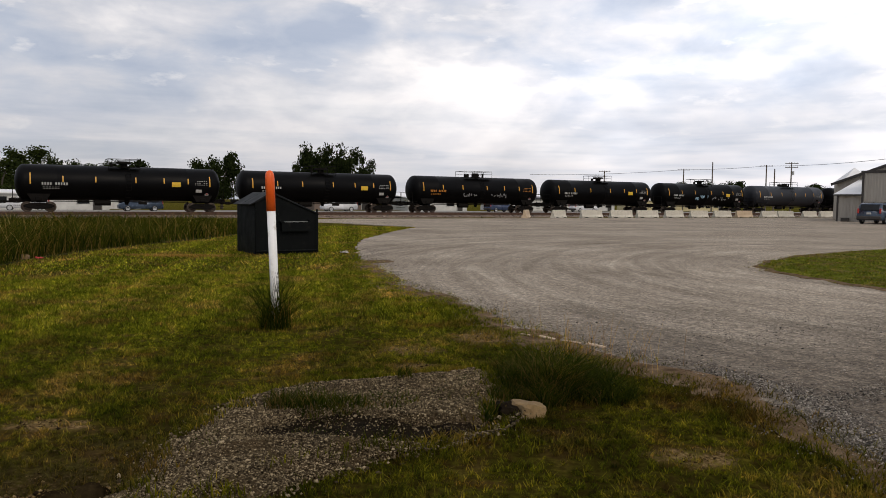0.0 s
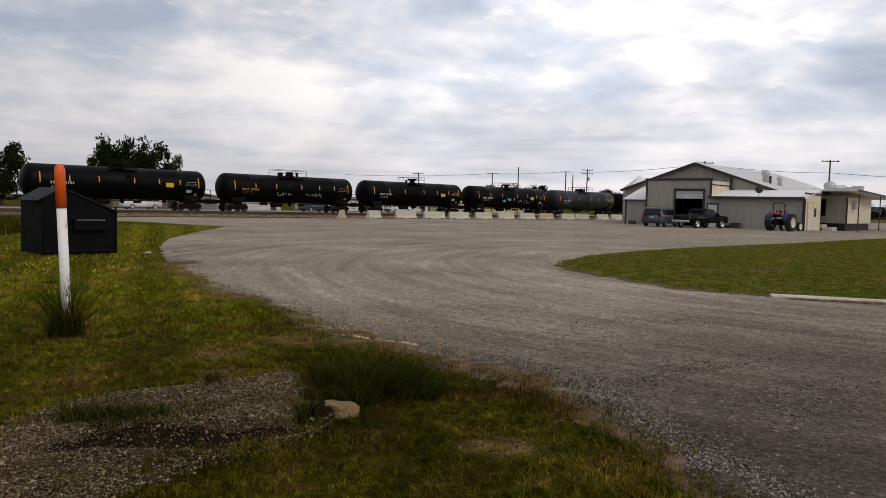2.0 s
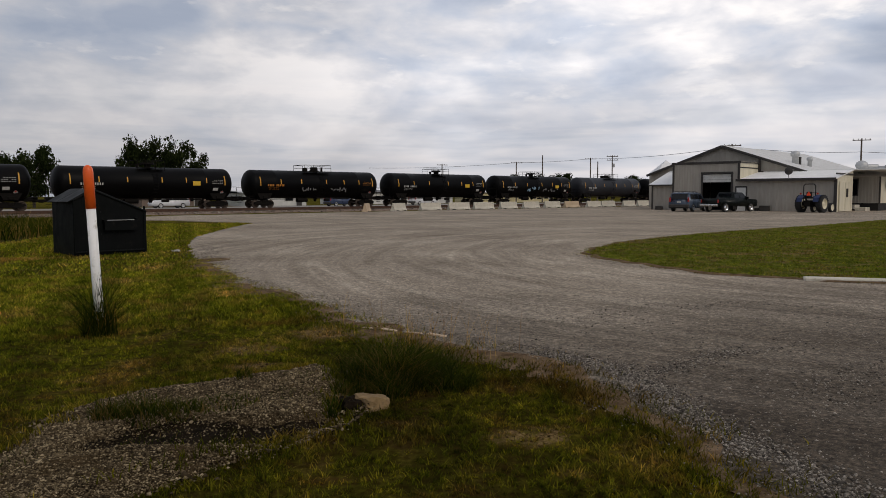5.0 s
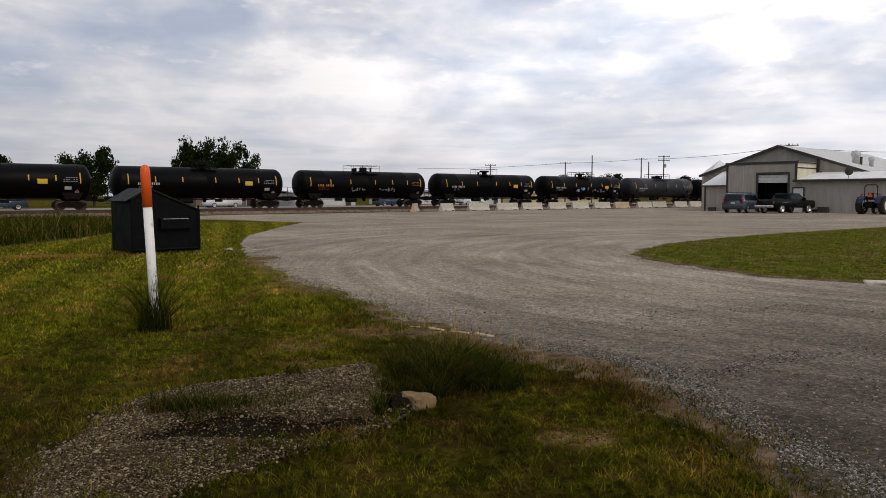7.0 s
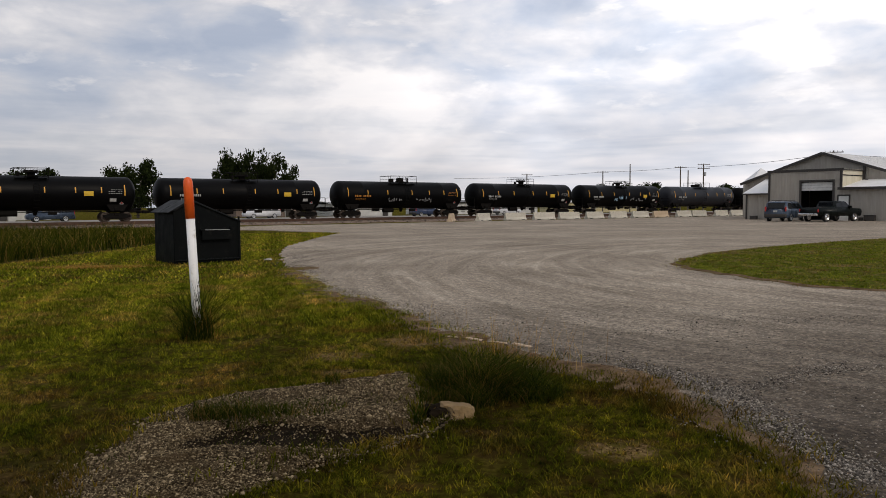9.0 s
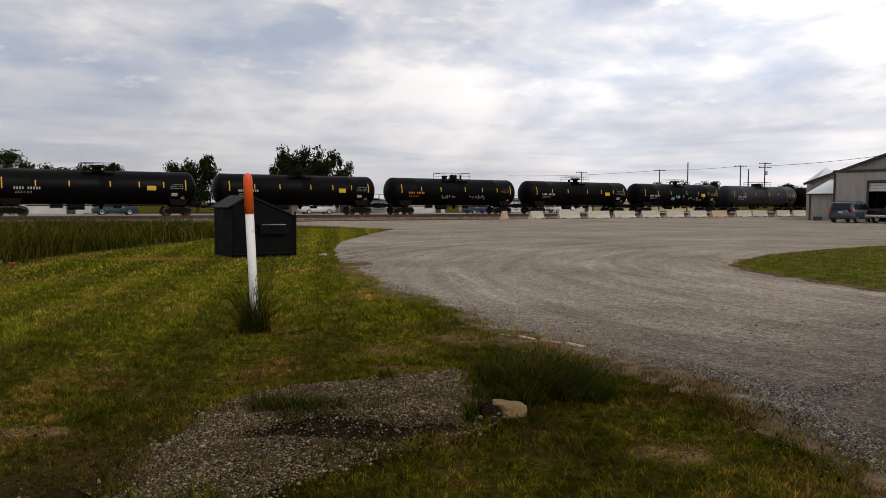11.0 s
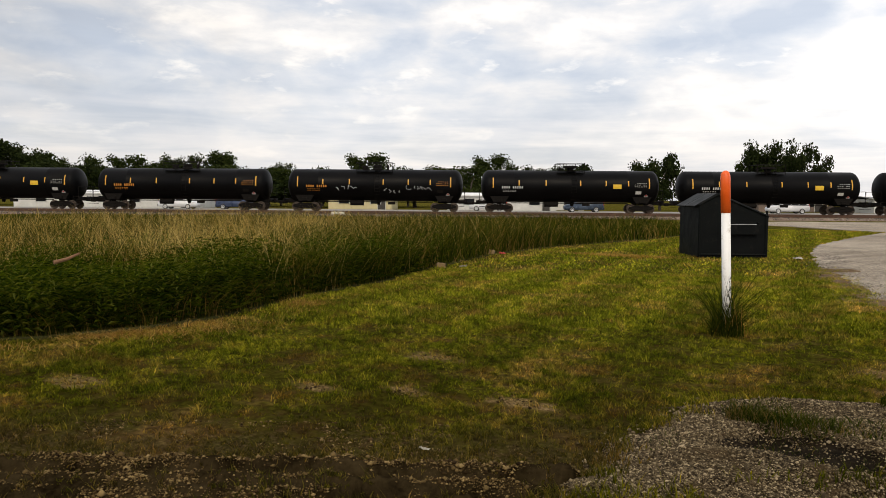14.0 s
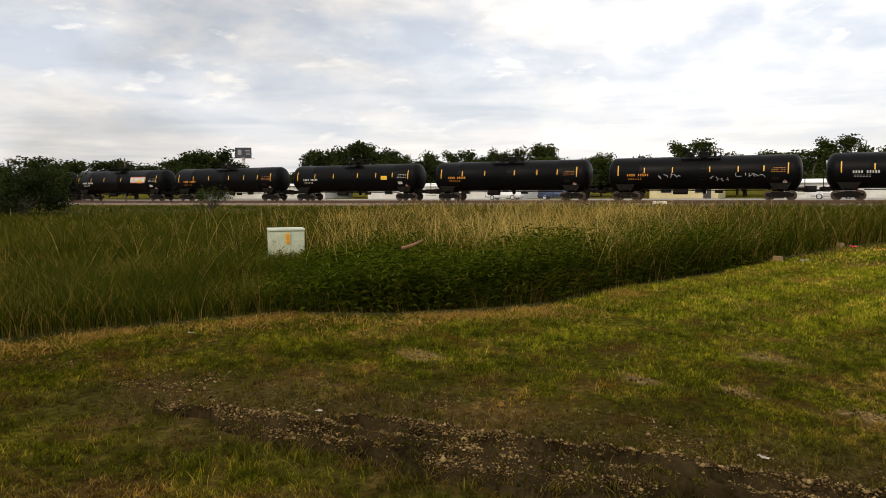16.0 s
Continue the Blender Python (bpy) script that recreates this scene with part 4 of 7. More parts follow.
    for k in range(10):
        z = 1.0 + 0.3 * k
        rod(bm, (0.08, side_y(z) - 0.10, z), (0.52, side_y(z) - 0.10, z), 0.016, seg=5)
    part("ladder", bm, M_UNDER, car)
    # amber reflective strips
    for x, h in ((-7.35, 0.95), (7.35, 0.95), (-4.9, 0.5), (-2.35, 0.5), (0.9, 0.5), (3.3, 0.5), (5.4, 0.5)):
        bm = bmesh.new()
        on_skin(bm, x, 2.82, 0.10, h)
        part("reflective_strip", bm, M_AMBER, car, "amber strip")
    # stencilled marks as plain bars
    bm = bmesh.new()
    for i in range(10):
        if i != 4:
            on_skin(bm, -6.45 + 0.205 * i, 2.40, 0.115, 0.22)
    for r in range(2):
        for i in range(6):
            on_skin(bm, -6.35 + 0.22 * i, 2.12 - 0.13 * r, 0.13, 0.035, 1)
    part("stencil_bars", bm, mark, car, "plain stencil bars")["kind"] = "stuff"
    bm = bmesh.new()
    for r in range(3):
        for i in range(6):
            if (i * 3 + r * 5) % 7:
                on_skin(bm, 6.05 + 0.2 * i, 2.86 - 0.17 * r, 0.13, 0.04, 1)
    part("data_panel", bm, mark, car, "rows of small stencil bars")["kind"] = "stuff"
    bm = bmesh.new()
    on_skin(bm, 6.35, 1.95, 0.55, 0.28)
    part("placard_frame", bm, M_UNDER if style == 0 else M_WHITE_MARK, car)
    bm = bmesh.new()
    zc = 1.62
    bm.faces.new([bm.verts.new((7.1 + a, side_y(zc + b) - 0.02, zc + b)) for a, b in ((0, -0.2), (0.2, 0), (0, 0.2), (-0.2, 0))])
    part("hazard_placard", bm, M_WHITE_MARK, car, "white diamond placard with a red spot")
    bm = bmesh.new()
    bm.faces.new([bm.verts.new((7.1 + a, side_y(zc + b) - 0.026, zc + b)) for a, b in ((0, -0.02), (0.09, 0.08), (0, 0.17), (-0.09, 0.08))])
    part("placard_spot", bm, M_RED, car)
    if style == 1:
        bm = bmesh.new()
        on_skin(bm, 4.35, 2.52, 0.78, 0.42)
        part("yellow_panel", bm, M_YELLOW, car, "bright yellow square panel")
    return car


car_a = make_tank_car(M_TANK, M_ORANGE_MARK, 0, "black round-ended tank car with orange stencil marks on rails")
car_b = make_tank_car(M_TANK, M_WHITE_MARK, 1, "black round-ended tank car with a yellow panel on rails")
car_c = make_tank_car(M_TANKGREY, M_WHITE_MARK, 0, "dark grey round-ended tank car standing on the rails")


def spray(car, material, name, label, spec):
    for x, z, l, h, n, t, sd in spec:
        bm = bmesh.new()
        squiggle(bm, x, z, l, h, n, t, sd)
        part(name, bm, material, car, label)


def place_train():
    first = 18.6 + PITCH / 2
    order = {0: car_b, -3: car_a, 4: car_c}
    used = set()
    for k in range(-8, 14):
        s = first + k * PITCH
        m = pose(*along(s, TRACK, RAIL_Z), 0, 0, 30.31)
        kind = order.get(k) or (car_a, car_b, car_b)[(k * 5 + 40) % 3]
        if kind not in used:
            used.add(kind)
            kind.matrix_world = m
            c = kind
        else:
            c = copy_thing(kind, m)
        if k == -2:
            spray(c, M_TAG_WHITE, "spray_tag", "looping pale spray paint", ((-3.6, 2.2, 2.0, 0.7, 5, 0.07, 3), (0.9, 2.0, 1.6, 0.5, 4, 0.07, 5), (3.1, 2.3, 2.4, 0.6, 5, 0.06, 8)))
        if k == 3:
            spray(c, M_TAG_BLUE, "spray_tag", "filled pale blue spray paint", ((-2.3, 2.1, 2.6, 0.9, 6, 0.15, 2),))
            spray(c, M_TAG_WHITE, "spray_tag", "looping pale spray paint", ((1.2, 2.05, 3.4, 0.6, 7, 0.10, 4),))
        if k == 1:
            spray(c, M_TAG_WHITE, "spray_tag", "looping pale spray paint", ((-2.2, 2.0, 1.8, 0.7, 6, 0.08, 9), (1.4, 2.0, 2.4, 0.7, 6, 0.09, 11)))
        if k == -6:
            bm = bmesh.new()
            on_skin(bm, 4.0, 2.75, 2.6, 0.8)
            part("white_panel", bm, M_WHITE_MARK, c, "white panel with red bars")
            bm = bmesh.new()
            for z in (3.12, 2.38):
                bm.faces.new([bm.verts.new((4.0 + a, side_y(z + b) - 0.012, z + b)) for a, b in ((-1.3, -0.04), (1.3, -0.04), (1.3, 0.04), (-1.3, 0.04))])
            part("red_bars", bm, M_RED, c)


place_train()

# ---------------------------------------------------------------- barn and its wing
BARN = pose(49.13, 59.14, 0, 0, 0, -55.72)     # x along the front towards the wing's doors, y into the depth


def ribbed(bm, x0, x1, z0, top, y, face=-1, pitch=0.30, axis="x"):
    """A sheet-metal wall with shallow ribs; top(x) gives its upper edge."""
    n = max(1, int(round((x1 - x0) / pitch)))
    xs = np.linspace(x0, x1, n + 1)
    pts = []
    for i in range(n):
        a, w = xs[i], (x1 - x0) / n
        pts += [(a, 0.0), (a + w * 0.72, 0.0), (a + w * 0.80, 0.022), (a + w * 0.92, 0.022)]
    pts.append((x1, 0.0))
    rows = []
    for x, d in pts:
        f = y + face * d
        lo, hi = ((x, f, z0), (x, f, top(x))) if axis == "x" else ((f, x, z0), (f, x, top(x)))
        rows.append((bm.verts.new(lo), bm.verts.new(hi)))
    for a, b in zip(rows, rows[1:]):
        bm.faces.new((a[0], b[0], b[1], a[1]))


def flat(h):
    return lambda x: h


def make_barn():
    barn = thing("barn", "large grey sheet-metal barn with dark trim and white roof", "barn", BARN)
    # front block, left shed and wing walls
    bm = bmesh.new()
    ribbed(bm, -15.75, -12.6, 0, flat(4.72), 0)
    ribbed(bm, -9.55, -8.85, 0, flat(4.72), 0)
    ribbed(bm, -12.6, -9.55, 3.78, flat(4.72), 0)
    part("front_wall", bm, M_SIDING, barn)
    bm = bmesh.new()
    ribbed(bm, -8.85, -0.02, 0, flat(3.0), 0)
    part("wing_wall", bm, M_SIDING, barn)
    bm = bmesh.new()
    ribbed(bm, -18.45, -15.75, 0, flat(2.62), 0.6)
    ribbed(bm, 0.6, 5.1, 0, flat(2.62), -18.45, -1, 0.3, "y")
    part("shed_wall", bm, M_SIDING, barn)
    bm = bmesh.new()
    ribbed(bm, 0, 5.1, 0, flat(4.72), -15.75, -1, 0.3, "y")
    part("side_wall", bm, M_SIDING, barn)
    # gable of the main hall
    slope = lambda x: 6.72 - abs(x + 12.7) * 0.338
    bm = bmesh.new()
    ribbed(bm, -21.0, -4.4, 0, slope, 5.1)
    part("gable_wall", bm, M_SIDING, barn)
    bm = bmesh.new()
    ribbed(bm, 5.1, 30, 0, flat(3.9), -4.4, 1, 0.3, "y")
    ribbed(bm, 5.1, 30, 0, flat(3.9), -21.0, -1, 0.3, "y")
    part("hall_side_wall", bm, M_SIDING, barn)
    bm = bmesh.new()
    ribbed(bm, 0.0, 4.75, 3.0, flat(4.9), -8.85, 1, 0.3, "y")
    part("upper_side_panel", bm, M_CREAM, barn, "cream ribbed panel")
    bm = bmesh.new()
    ribbed(bm, 0.0, 5.1, 0.0, lambda y: 3.0 + 0.165 * y, 0.0, 1, 0.3, "y")
    part("wing_end_wall", bm, M_CREAM, barn, "cream ribbed end wall")
    # roofs, with thickness
    bm = bmesh.new()
    for e in (-1, 1):
        x0, x1 = -12.7, -12.7 + e * 8.75
        vs = [(x0, 4.8, 6.86), (x1, 4.8, 6.86 - 8.75 * 0.338), (x1, 31, 6.86 - 8.75 * 0.338), (x0, 31, 6.86)]
        lo = [bm.verts.new((x, y, z - 0.10)) for x, y, z in vs]
        hi = [bm.verts.new(v) for v in vs]
        bm.faces.new(hi)
        bm.faces.new(lo)
        for i in range(4):
            bm.faces.new((lo[i], lo[(i + 1) % 4], hi[(i + 1) % 4], hi[i]))
        for k in range(1, 52):
            y = 4.8 + k * 0.51
            a = Vector((x0, y, 6.87))
            b = Vector((x1, y, 6.87 - 8.75 * 0.338))
            rod(bm, a, b, 0.02, seg=4)
    bmesh.ops.recalc_face_normals(bm, faces=bm.faces)
    part("hall_roof", bm, M_ROOF, barn, "white ribbed metal roof")
    bm = bmesh.new()
    prism(bm, [(-0.35, 2.98), (5.1, 3.88), (5.1, 3.97), (-0.35, 3.07)], 8.95, Matrix.Translation((-8.85, 0, 0)) @ Matrix(((0, 1, 0, 0), (1, 0, 0, 0), (0, 0, 1, 0), (0, 0, 0, 1))))
    for k in range(17):
        rib = bmesh.new()
        rod(rib, (-8.6 + k * 0.53, -0.33, 3.08), (-8.6 + k * 0.53, 5.08, 3.975), 0.02, seg=4)
        part("roof_rib", rib, M_ROOF, barn)
    part("wing_roof", bm, M_ROOF, barn, "white ribbed metal roof")
    bm = bmesh.new()
    prism(bm, [(0.2, 2.62), (5.1, 4.2), (5.1, 4.29), (0.2, 2.71)], 2.95, Matrix.Translation((-18.7, 0, 0)) @ Matrix(((0, 1, 0, 0), (1, 0, 0, 0), (0, 0, 1, 0), (0, 0, 0, 1))))
    part("shed_roof", bm, M_ROOF, barn, "white metal lean-to roof")
    bm = bmesh.new()
    box(bm, (-12.3, 2.45, 4.82), (7.2, 5.0, 0.10))
    part("front_roof", bm, M_TRIM, barn)
    # dark trim
    bm = bmesh.new()
    box(bm, (-12.3, -0.03, 4.82), (7.3, 0.10, 0.24))
    box(bm, (-15.75, -0.03, 2.36), (0.18, 0.10, 4.7))
    box(bm, (-8.85, -0.035, 3.86), (0.22, 0.11, 1.68))
    box(bm, (-4.45, -0.40, 3.02), (9.1, 0.10, 0.24))
    box(bm, (-0.02, -0.03, 1.5), (0.26, 0.12, 3.0))
    box(bm, (-18.45, 0.56, 1.3), (0.14, 0.10, 2.6))
    box(bm, (-17.2, 0.18, 2.62), (3.0, 0.06, 0.14))
    for x in (-12.62, -9.52):
        box(bm, (x, -0.04, 1.87), (0.18, 0.12, 3.74))
    box(bm, (-11.07, -0.045, 3.80), (3.3, 0.12, 0.18))
    box(bm, (-8.72, 4.86, 4.6), (0.22, 0.14, 1.4))
    for e in (-1, 1):
        a = math.degrees(math.atan(0.338))
        box(bm, (0, 0, 0), (9.2, 0.14, 0.26), 0, pose(-12.7 + e * 4.38, 4.76, 6.74 - 4.38 * 0.338, 0, e * a, 0))
    box(bm, (0.05, 2.5, 3.50), (0.06, 5.3, 0.16), 0, None)
    part("trim", bm, M_TRIM, barn, "dark brown metal trim")
    # half-open roller door with the dark hall behind it
    bm = bmesh.new()
    for k in range(3):
        box(bm, (-11.07, 0.12, 2.99 + k * 0.27), (3.0, 0.05, 0.255), 0.01)
    part("roller_door", bm, M_DOORWHITE, barn, "white roller door, half raised")
    bm = bmesh.new()
    box(bm, (-11.07, 4.8, 2), (5.5, 0.1, 4))
    for x in (-14, -9.25):
        box(bm, (x, 2.45, 2), (0.1, 4.7, 4))
    box(bm, (-11.4, 2.45, 4.3), (5.2, 4.7, 0.1))
    box(bm, (-11.4, 2.45, 0.03), (5.2, 4.7, 0.04))
    part("bay_lining", bm, M_DARK, barn, "unlit inside of the bay")
    bm = bmesh.new()
    box(bm, (-8.58, -0.05, 1.15), (0.92, 0.06, 2.3), 0.01)
    d = part("side_door", bm, M_DOORWHITE, barn, "white door")
    bm = bmesh.new()
    for x in (-9.10, -8.06):
        box(bm, (x, -0.05, 1.2), (0.11, 0.10, 2.4))
    box(bm, (-8.58, -0.05, 2.38), (1.14, 0.10, 0.14))
    part("door_frame", bm, M_TRIM, d)
    # double doors of the wing's end
    for y, w in ((1.65, 1.75), (3.45, 1.75)):
        bm = bmesh.new()
        box(bm, (0.07, y, 1.42), (0.06, w, 2.75), 0.01)
        for z in (0.12, 2.74):
            box(bm, (0.11, y, z), (0.03, w, 0.10))
        for s in (-1, 1):
            box(bm, (0.11, y + s * (w / 2 - 0.05), 1.42), (0.03, 0.10, 2.55))
        d = part("barn_door", bm, M_CREAM, barn, "cream sheet-metal double door leaf")
        if y > 2:
            bm = bmesh.new()
            box(bm, (0.12, y - 0.45, 1.75), (0.05, 0.55, 0.80))
            part("door_opening", bm, M_DARK, d, "dark hatch")
    # dish aerial on the wing roof
    bm = bmesh.new()
    rod(bm, (-4.3, 0.4, 3.15), (-4.3, 0.4, 3.65), 0.025, seg=6)
    lathe(bm, [(0, 0.05), (0.05, 0.25), (0.12, 0.38), (0.13, 0.38), (0.04, 0.05)], "Y", 16, (-4.3, 0.3, 3.85))
    bmesh.ops.recalc_face_normals(bm, faces=bm.faces)
    part("dish_aerial", bm, M_TRIM, barn)
    # roof ventilators
    for x, y, s in ((-6.9, 9.8, 0.74), (-6.0, 11.6, 0.5)):
        bm = bmesh.new()
        z = 7.25 - abs(x + 12.7) * 0.338
        lathe(bm, [(z - 0.8, 0.45 * s), (z + 0.45 * s, 0.42 * s), (z + 0.5 * s, 0.6 * s), (z + 0.9 * s, 0.66 * s), (z + 1.2 * s, 0.45 * s), (z + 1.28 * s, 0.1)], "Z", 20, (x, y, 0))
        part("roof_ventilator", bm, M_GALV, barn, "round galvanised roof ventilator", True)
    bm = bmesh.new()
    rod(bm, (-6.6, 10.4, 4.5), (-6.6, 10.4, 5.6), 0.14, seg=10)
    part("vent_pipe", bm, M_TRIM, barn)
    return barn


make_barn()


def make_annex():
    """The low cream block behind the wing, under a long canopy."""
    an = thing("annex", "low cream sheet-metal annex on a dark base under a canopy", "annex", BARN)
    bm = bmesh.new()
    ribbed(bm, 7.7, 17.6, 0.75, flat(3.3), 1.7, 1, 0.4, "y")
    part("end_wall", bm, M_CREAM, an)
    bm = bmesh.new()
    ribbed(bm, -4.0, 1.7, 0.75, flat(3.35), 7.7)
    part("front_wall", bm, M_SIDING, an)
    bm = bmesh.new()
    box(bm, (-1.2, 12.6, 0.37), (5.6, 9.6, 0.74))
    part("dark_base", bm, M_DARK, an)
    bm = bmesh.new()
    box(bm, (1.72, 7.68, 2.05), (0.14, 0.12, 2.6))
    part("corner_trim", bm, M_TRIM, an)
    bm = bmesh.new()
    box(bm, (-0.9, 7.64, 2.3), (1.3, 0.06, 1.5), 0.01)
    w = part("window", bm, M_GLASS, an, "dark window")
    bm = bmesh.new()
    for x in (-1.6, -0.2):
        box(bm, (x, 7.62, 2.3), (0.1, 0.08, 1.6))
    for z in (1.5, 3.1):
        box(bm, (-0.9, 7.62, z), (1.5, 0.08, 0.1))
    part("window_frame", bm, M_TRIM, w)
    bm = bmesh.new()
    box(bm, (1.95, 9.9, 2.55), (0.4, 0.75, 0.7), 0.03)
    for k in range(5):
        box(bm, (2.16, 9.9, 2.3 + 0.12 * k), (0.03, 0.62, 0.03))
    part("air_conditioner", bm, M_GALV, an, "metal window air conditioner")
    bm = bmesh.new()
    box(bm, (1.76, 11.1, 2.62), (0.06, 0.35, 0.5), 0.01)
    part("vent_grille", bm, M_TRIM, an)
    bm = bmesh.new()
    prism(bm, [(5.1, 3.92), (24.5, 3.42), (24.5, 3.52), (5.1, 4.02)], 8.2, Matrix.Translation((-5.0, 0, 0)) @ Matrix(((0, 1, 0, 0), (1, 0, 0, 0), (0, 0, 1, 0), (0, 0, 0, 1))))
    part("canopy_roof", bm, M_ROOF, an, "thin white canopy roof")
    bm = bmesh.new()
    box(bm, (0, 0, 0), (0.06, 19.4, 0.2), 0, pose(3.22, 14.8, 3.70, -1.48, 0, 0))
    part("canopy_fascia", bm, M_TRIM, an)
    for y in (6.4, 15.2, 24.2):
        bm = bmesh.new()
        rod(bm, (3.05, y, 0), (3.05, y, 3.62), 0.055, seg=8)
        part("canopy_post", bm, M_TRIM, an)
    bm = bmesh.new()
    lathe(bm, [(3.7, 0.3), (4.15, 0.3), (4.2, 0.5), (4.5, 0.6), (4.8, 0.5), (4.98, 0.2), (5.0, 0.05)], "Z", 20, (-0.5, 9.8, 0))
    part("roof_ventilator", bm, M_GALV, an, "round galvanised roof ventilator", True)
    bm = bmesh.new()
    box(bm, (0.9, 11.4, 4.15), (1.0, 1.0, 0.6), 0.03)
    prism(bm, [(-0.2, 0.0), (0.7, 0.2), (0.7, 0.7), (-0.2, 0.7)], 1.0, pose(1.5, 10.9, 3.85))
    rod(bm, (-0.3, 10.2, 4.4), (0.6, 11.2, 4.4), 0.25, seg=12)
    part("rooftop_blower", bm, M_GALV, an, "blue-grey rooftop duct and hood")
    bm = bmesh.new()
    for k in range(3):
        box(bm, (0.6 - 0.9 * k, 6.3, 0.18 + 0.22 * k), (0.9, 1.6, 0.36 + 0.05 * k), 0.02)
    part("porch_step", bm, M_CONCRETE, an)


make_annex()


def make_cupola():
    """The pyramid-roofed bay that rises behind the barn."""
    c = thing("feed_tower", "small square tower with a pale pyramid roof", "tower", pose(48.0, 88.0, 0, 0, 0, -55.7))
    bm = bmesh.new()
    box(bm, (0, 0, 2.1), (3.0, 3.0, 4.2), 0.02)
    part("wall", bm, M_SIDING, c)
    bm = bmesh.new()
    lathe(bm, [(4.2, 2.5), (4.28, 2.5), (6.0, 0.05)], "Z", 4, (0, 0, 0))
    part("roof", bm, M_ROOF, c)
    for x in (-0.8, 0.8):
        bm = bmesh.new()
        box(bm, (x, -1.53, 3.6), (0.7, 0.06, 0.6))
        part("window", bm, M_GLASS, c)


make_cupola()

# ---------------------------------------------------------------- concrete barriers
def make_barrier(material, label):
    b = thing("concrete_barrier", label, "barrier", None, "barriers along the yard")
    bm = bmesh.new()
    prism(bm, [(-0.30, 0), (0.30, 0), (0.30, 0.08), (0.16, 0.33), (0.08, 0.81), (-0.08, 0.81), (-0.16, 0.33), (-0.30, 0.08)], 3.0, Matrix.Translation((-1.5, 0, 0)) @ Matrix(((0, 1, 0, 0), (1, 0, 0, 0), (0, 0, 1, 0), (0, 0, 0, 1))))
    bmesh.ops.bevel(bm, geom=bm.edges[:], offset=0.015, segments=1, affect="EDGES")
    body = part("body", bm, material, b)
    for x in (-0.95, 0.95):
        bm = bmesh.new()
        box(bm, (x, -0.292, 0.05), (0.5, 0.03, 0.07))
        part("fork_slot", bm, M_DARK, body)
    return b


def place_barriers():
    first = make_barrier(M_CONCRETE, "pale weathered concrete road barrier standing on gravel")
    tan = make_barrier(M_TANCONC, "tan stained concrete road barrier standing on gravel")
    rng = random.Random(4)
    made = set()
    for k in range(13):
        kind = tan if k in (0, 8) else first
        turn = 30.3 + rng.uniform(-4, 4) + (48 if k == 0 else 30 if k == 1 else 0)
        m = pose(*along(44.8 + 4.09 * k + rng.uniform(-0.3, 0.3), 60 + rng.uniform(-0.3, 0.3), 0.02), 0, 0, turn)
        if kind in made:
            copy_thing(kind, m)
        else:
            made.add(kind)
            kind.matrix_world = m


place_barriers()

# ---------------------------------------------------------------- marker post, dumpster, cabinet
def make_post():
    p = thing("marker_post", "white round marker post with an orange top, leaning in grass", "post", pose(-2.085, 9.37, 0, 0, -2.3, 0))
    bm = bmesh.new()
    lathe(bm, [(-0.1, 0.053), (1.46, 0.053)], "Z", 24)
    part("pipe", bm, M_POST_WHITE, p, "", True)
    bm = bmesh.new()
    lathe(bm, [(1.455, 0.057), (1.87, 0.057), (1.915, 0.052), (1.945, 0.038), (1.96, 0.012)], "Z", 24)
    part("cap", bm, M_POST_ORANGE, p, "bright orange cap", True)
    rng = random.Random(2)
    for k in range(16):
        z, a = 0.28 + 0.42 * rng.random() ** 1.6, radians(rng.uniform(-85, 5))
        bm = bmesh.new()
        box(bm, (0, 0, 0), (0.004, rng.uniform(0.006, 0.016), rng.uniform(0.012, 0.045)), 0, pose(0.0525 * math.cos(a), 0.0525 * math.sin(a), z, rng.uniform(-25, 25), 0, math.degrees(a)))
        part("scuff", bm, M_TRIM, p, "dark scuff in the paint")


make_post()


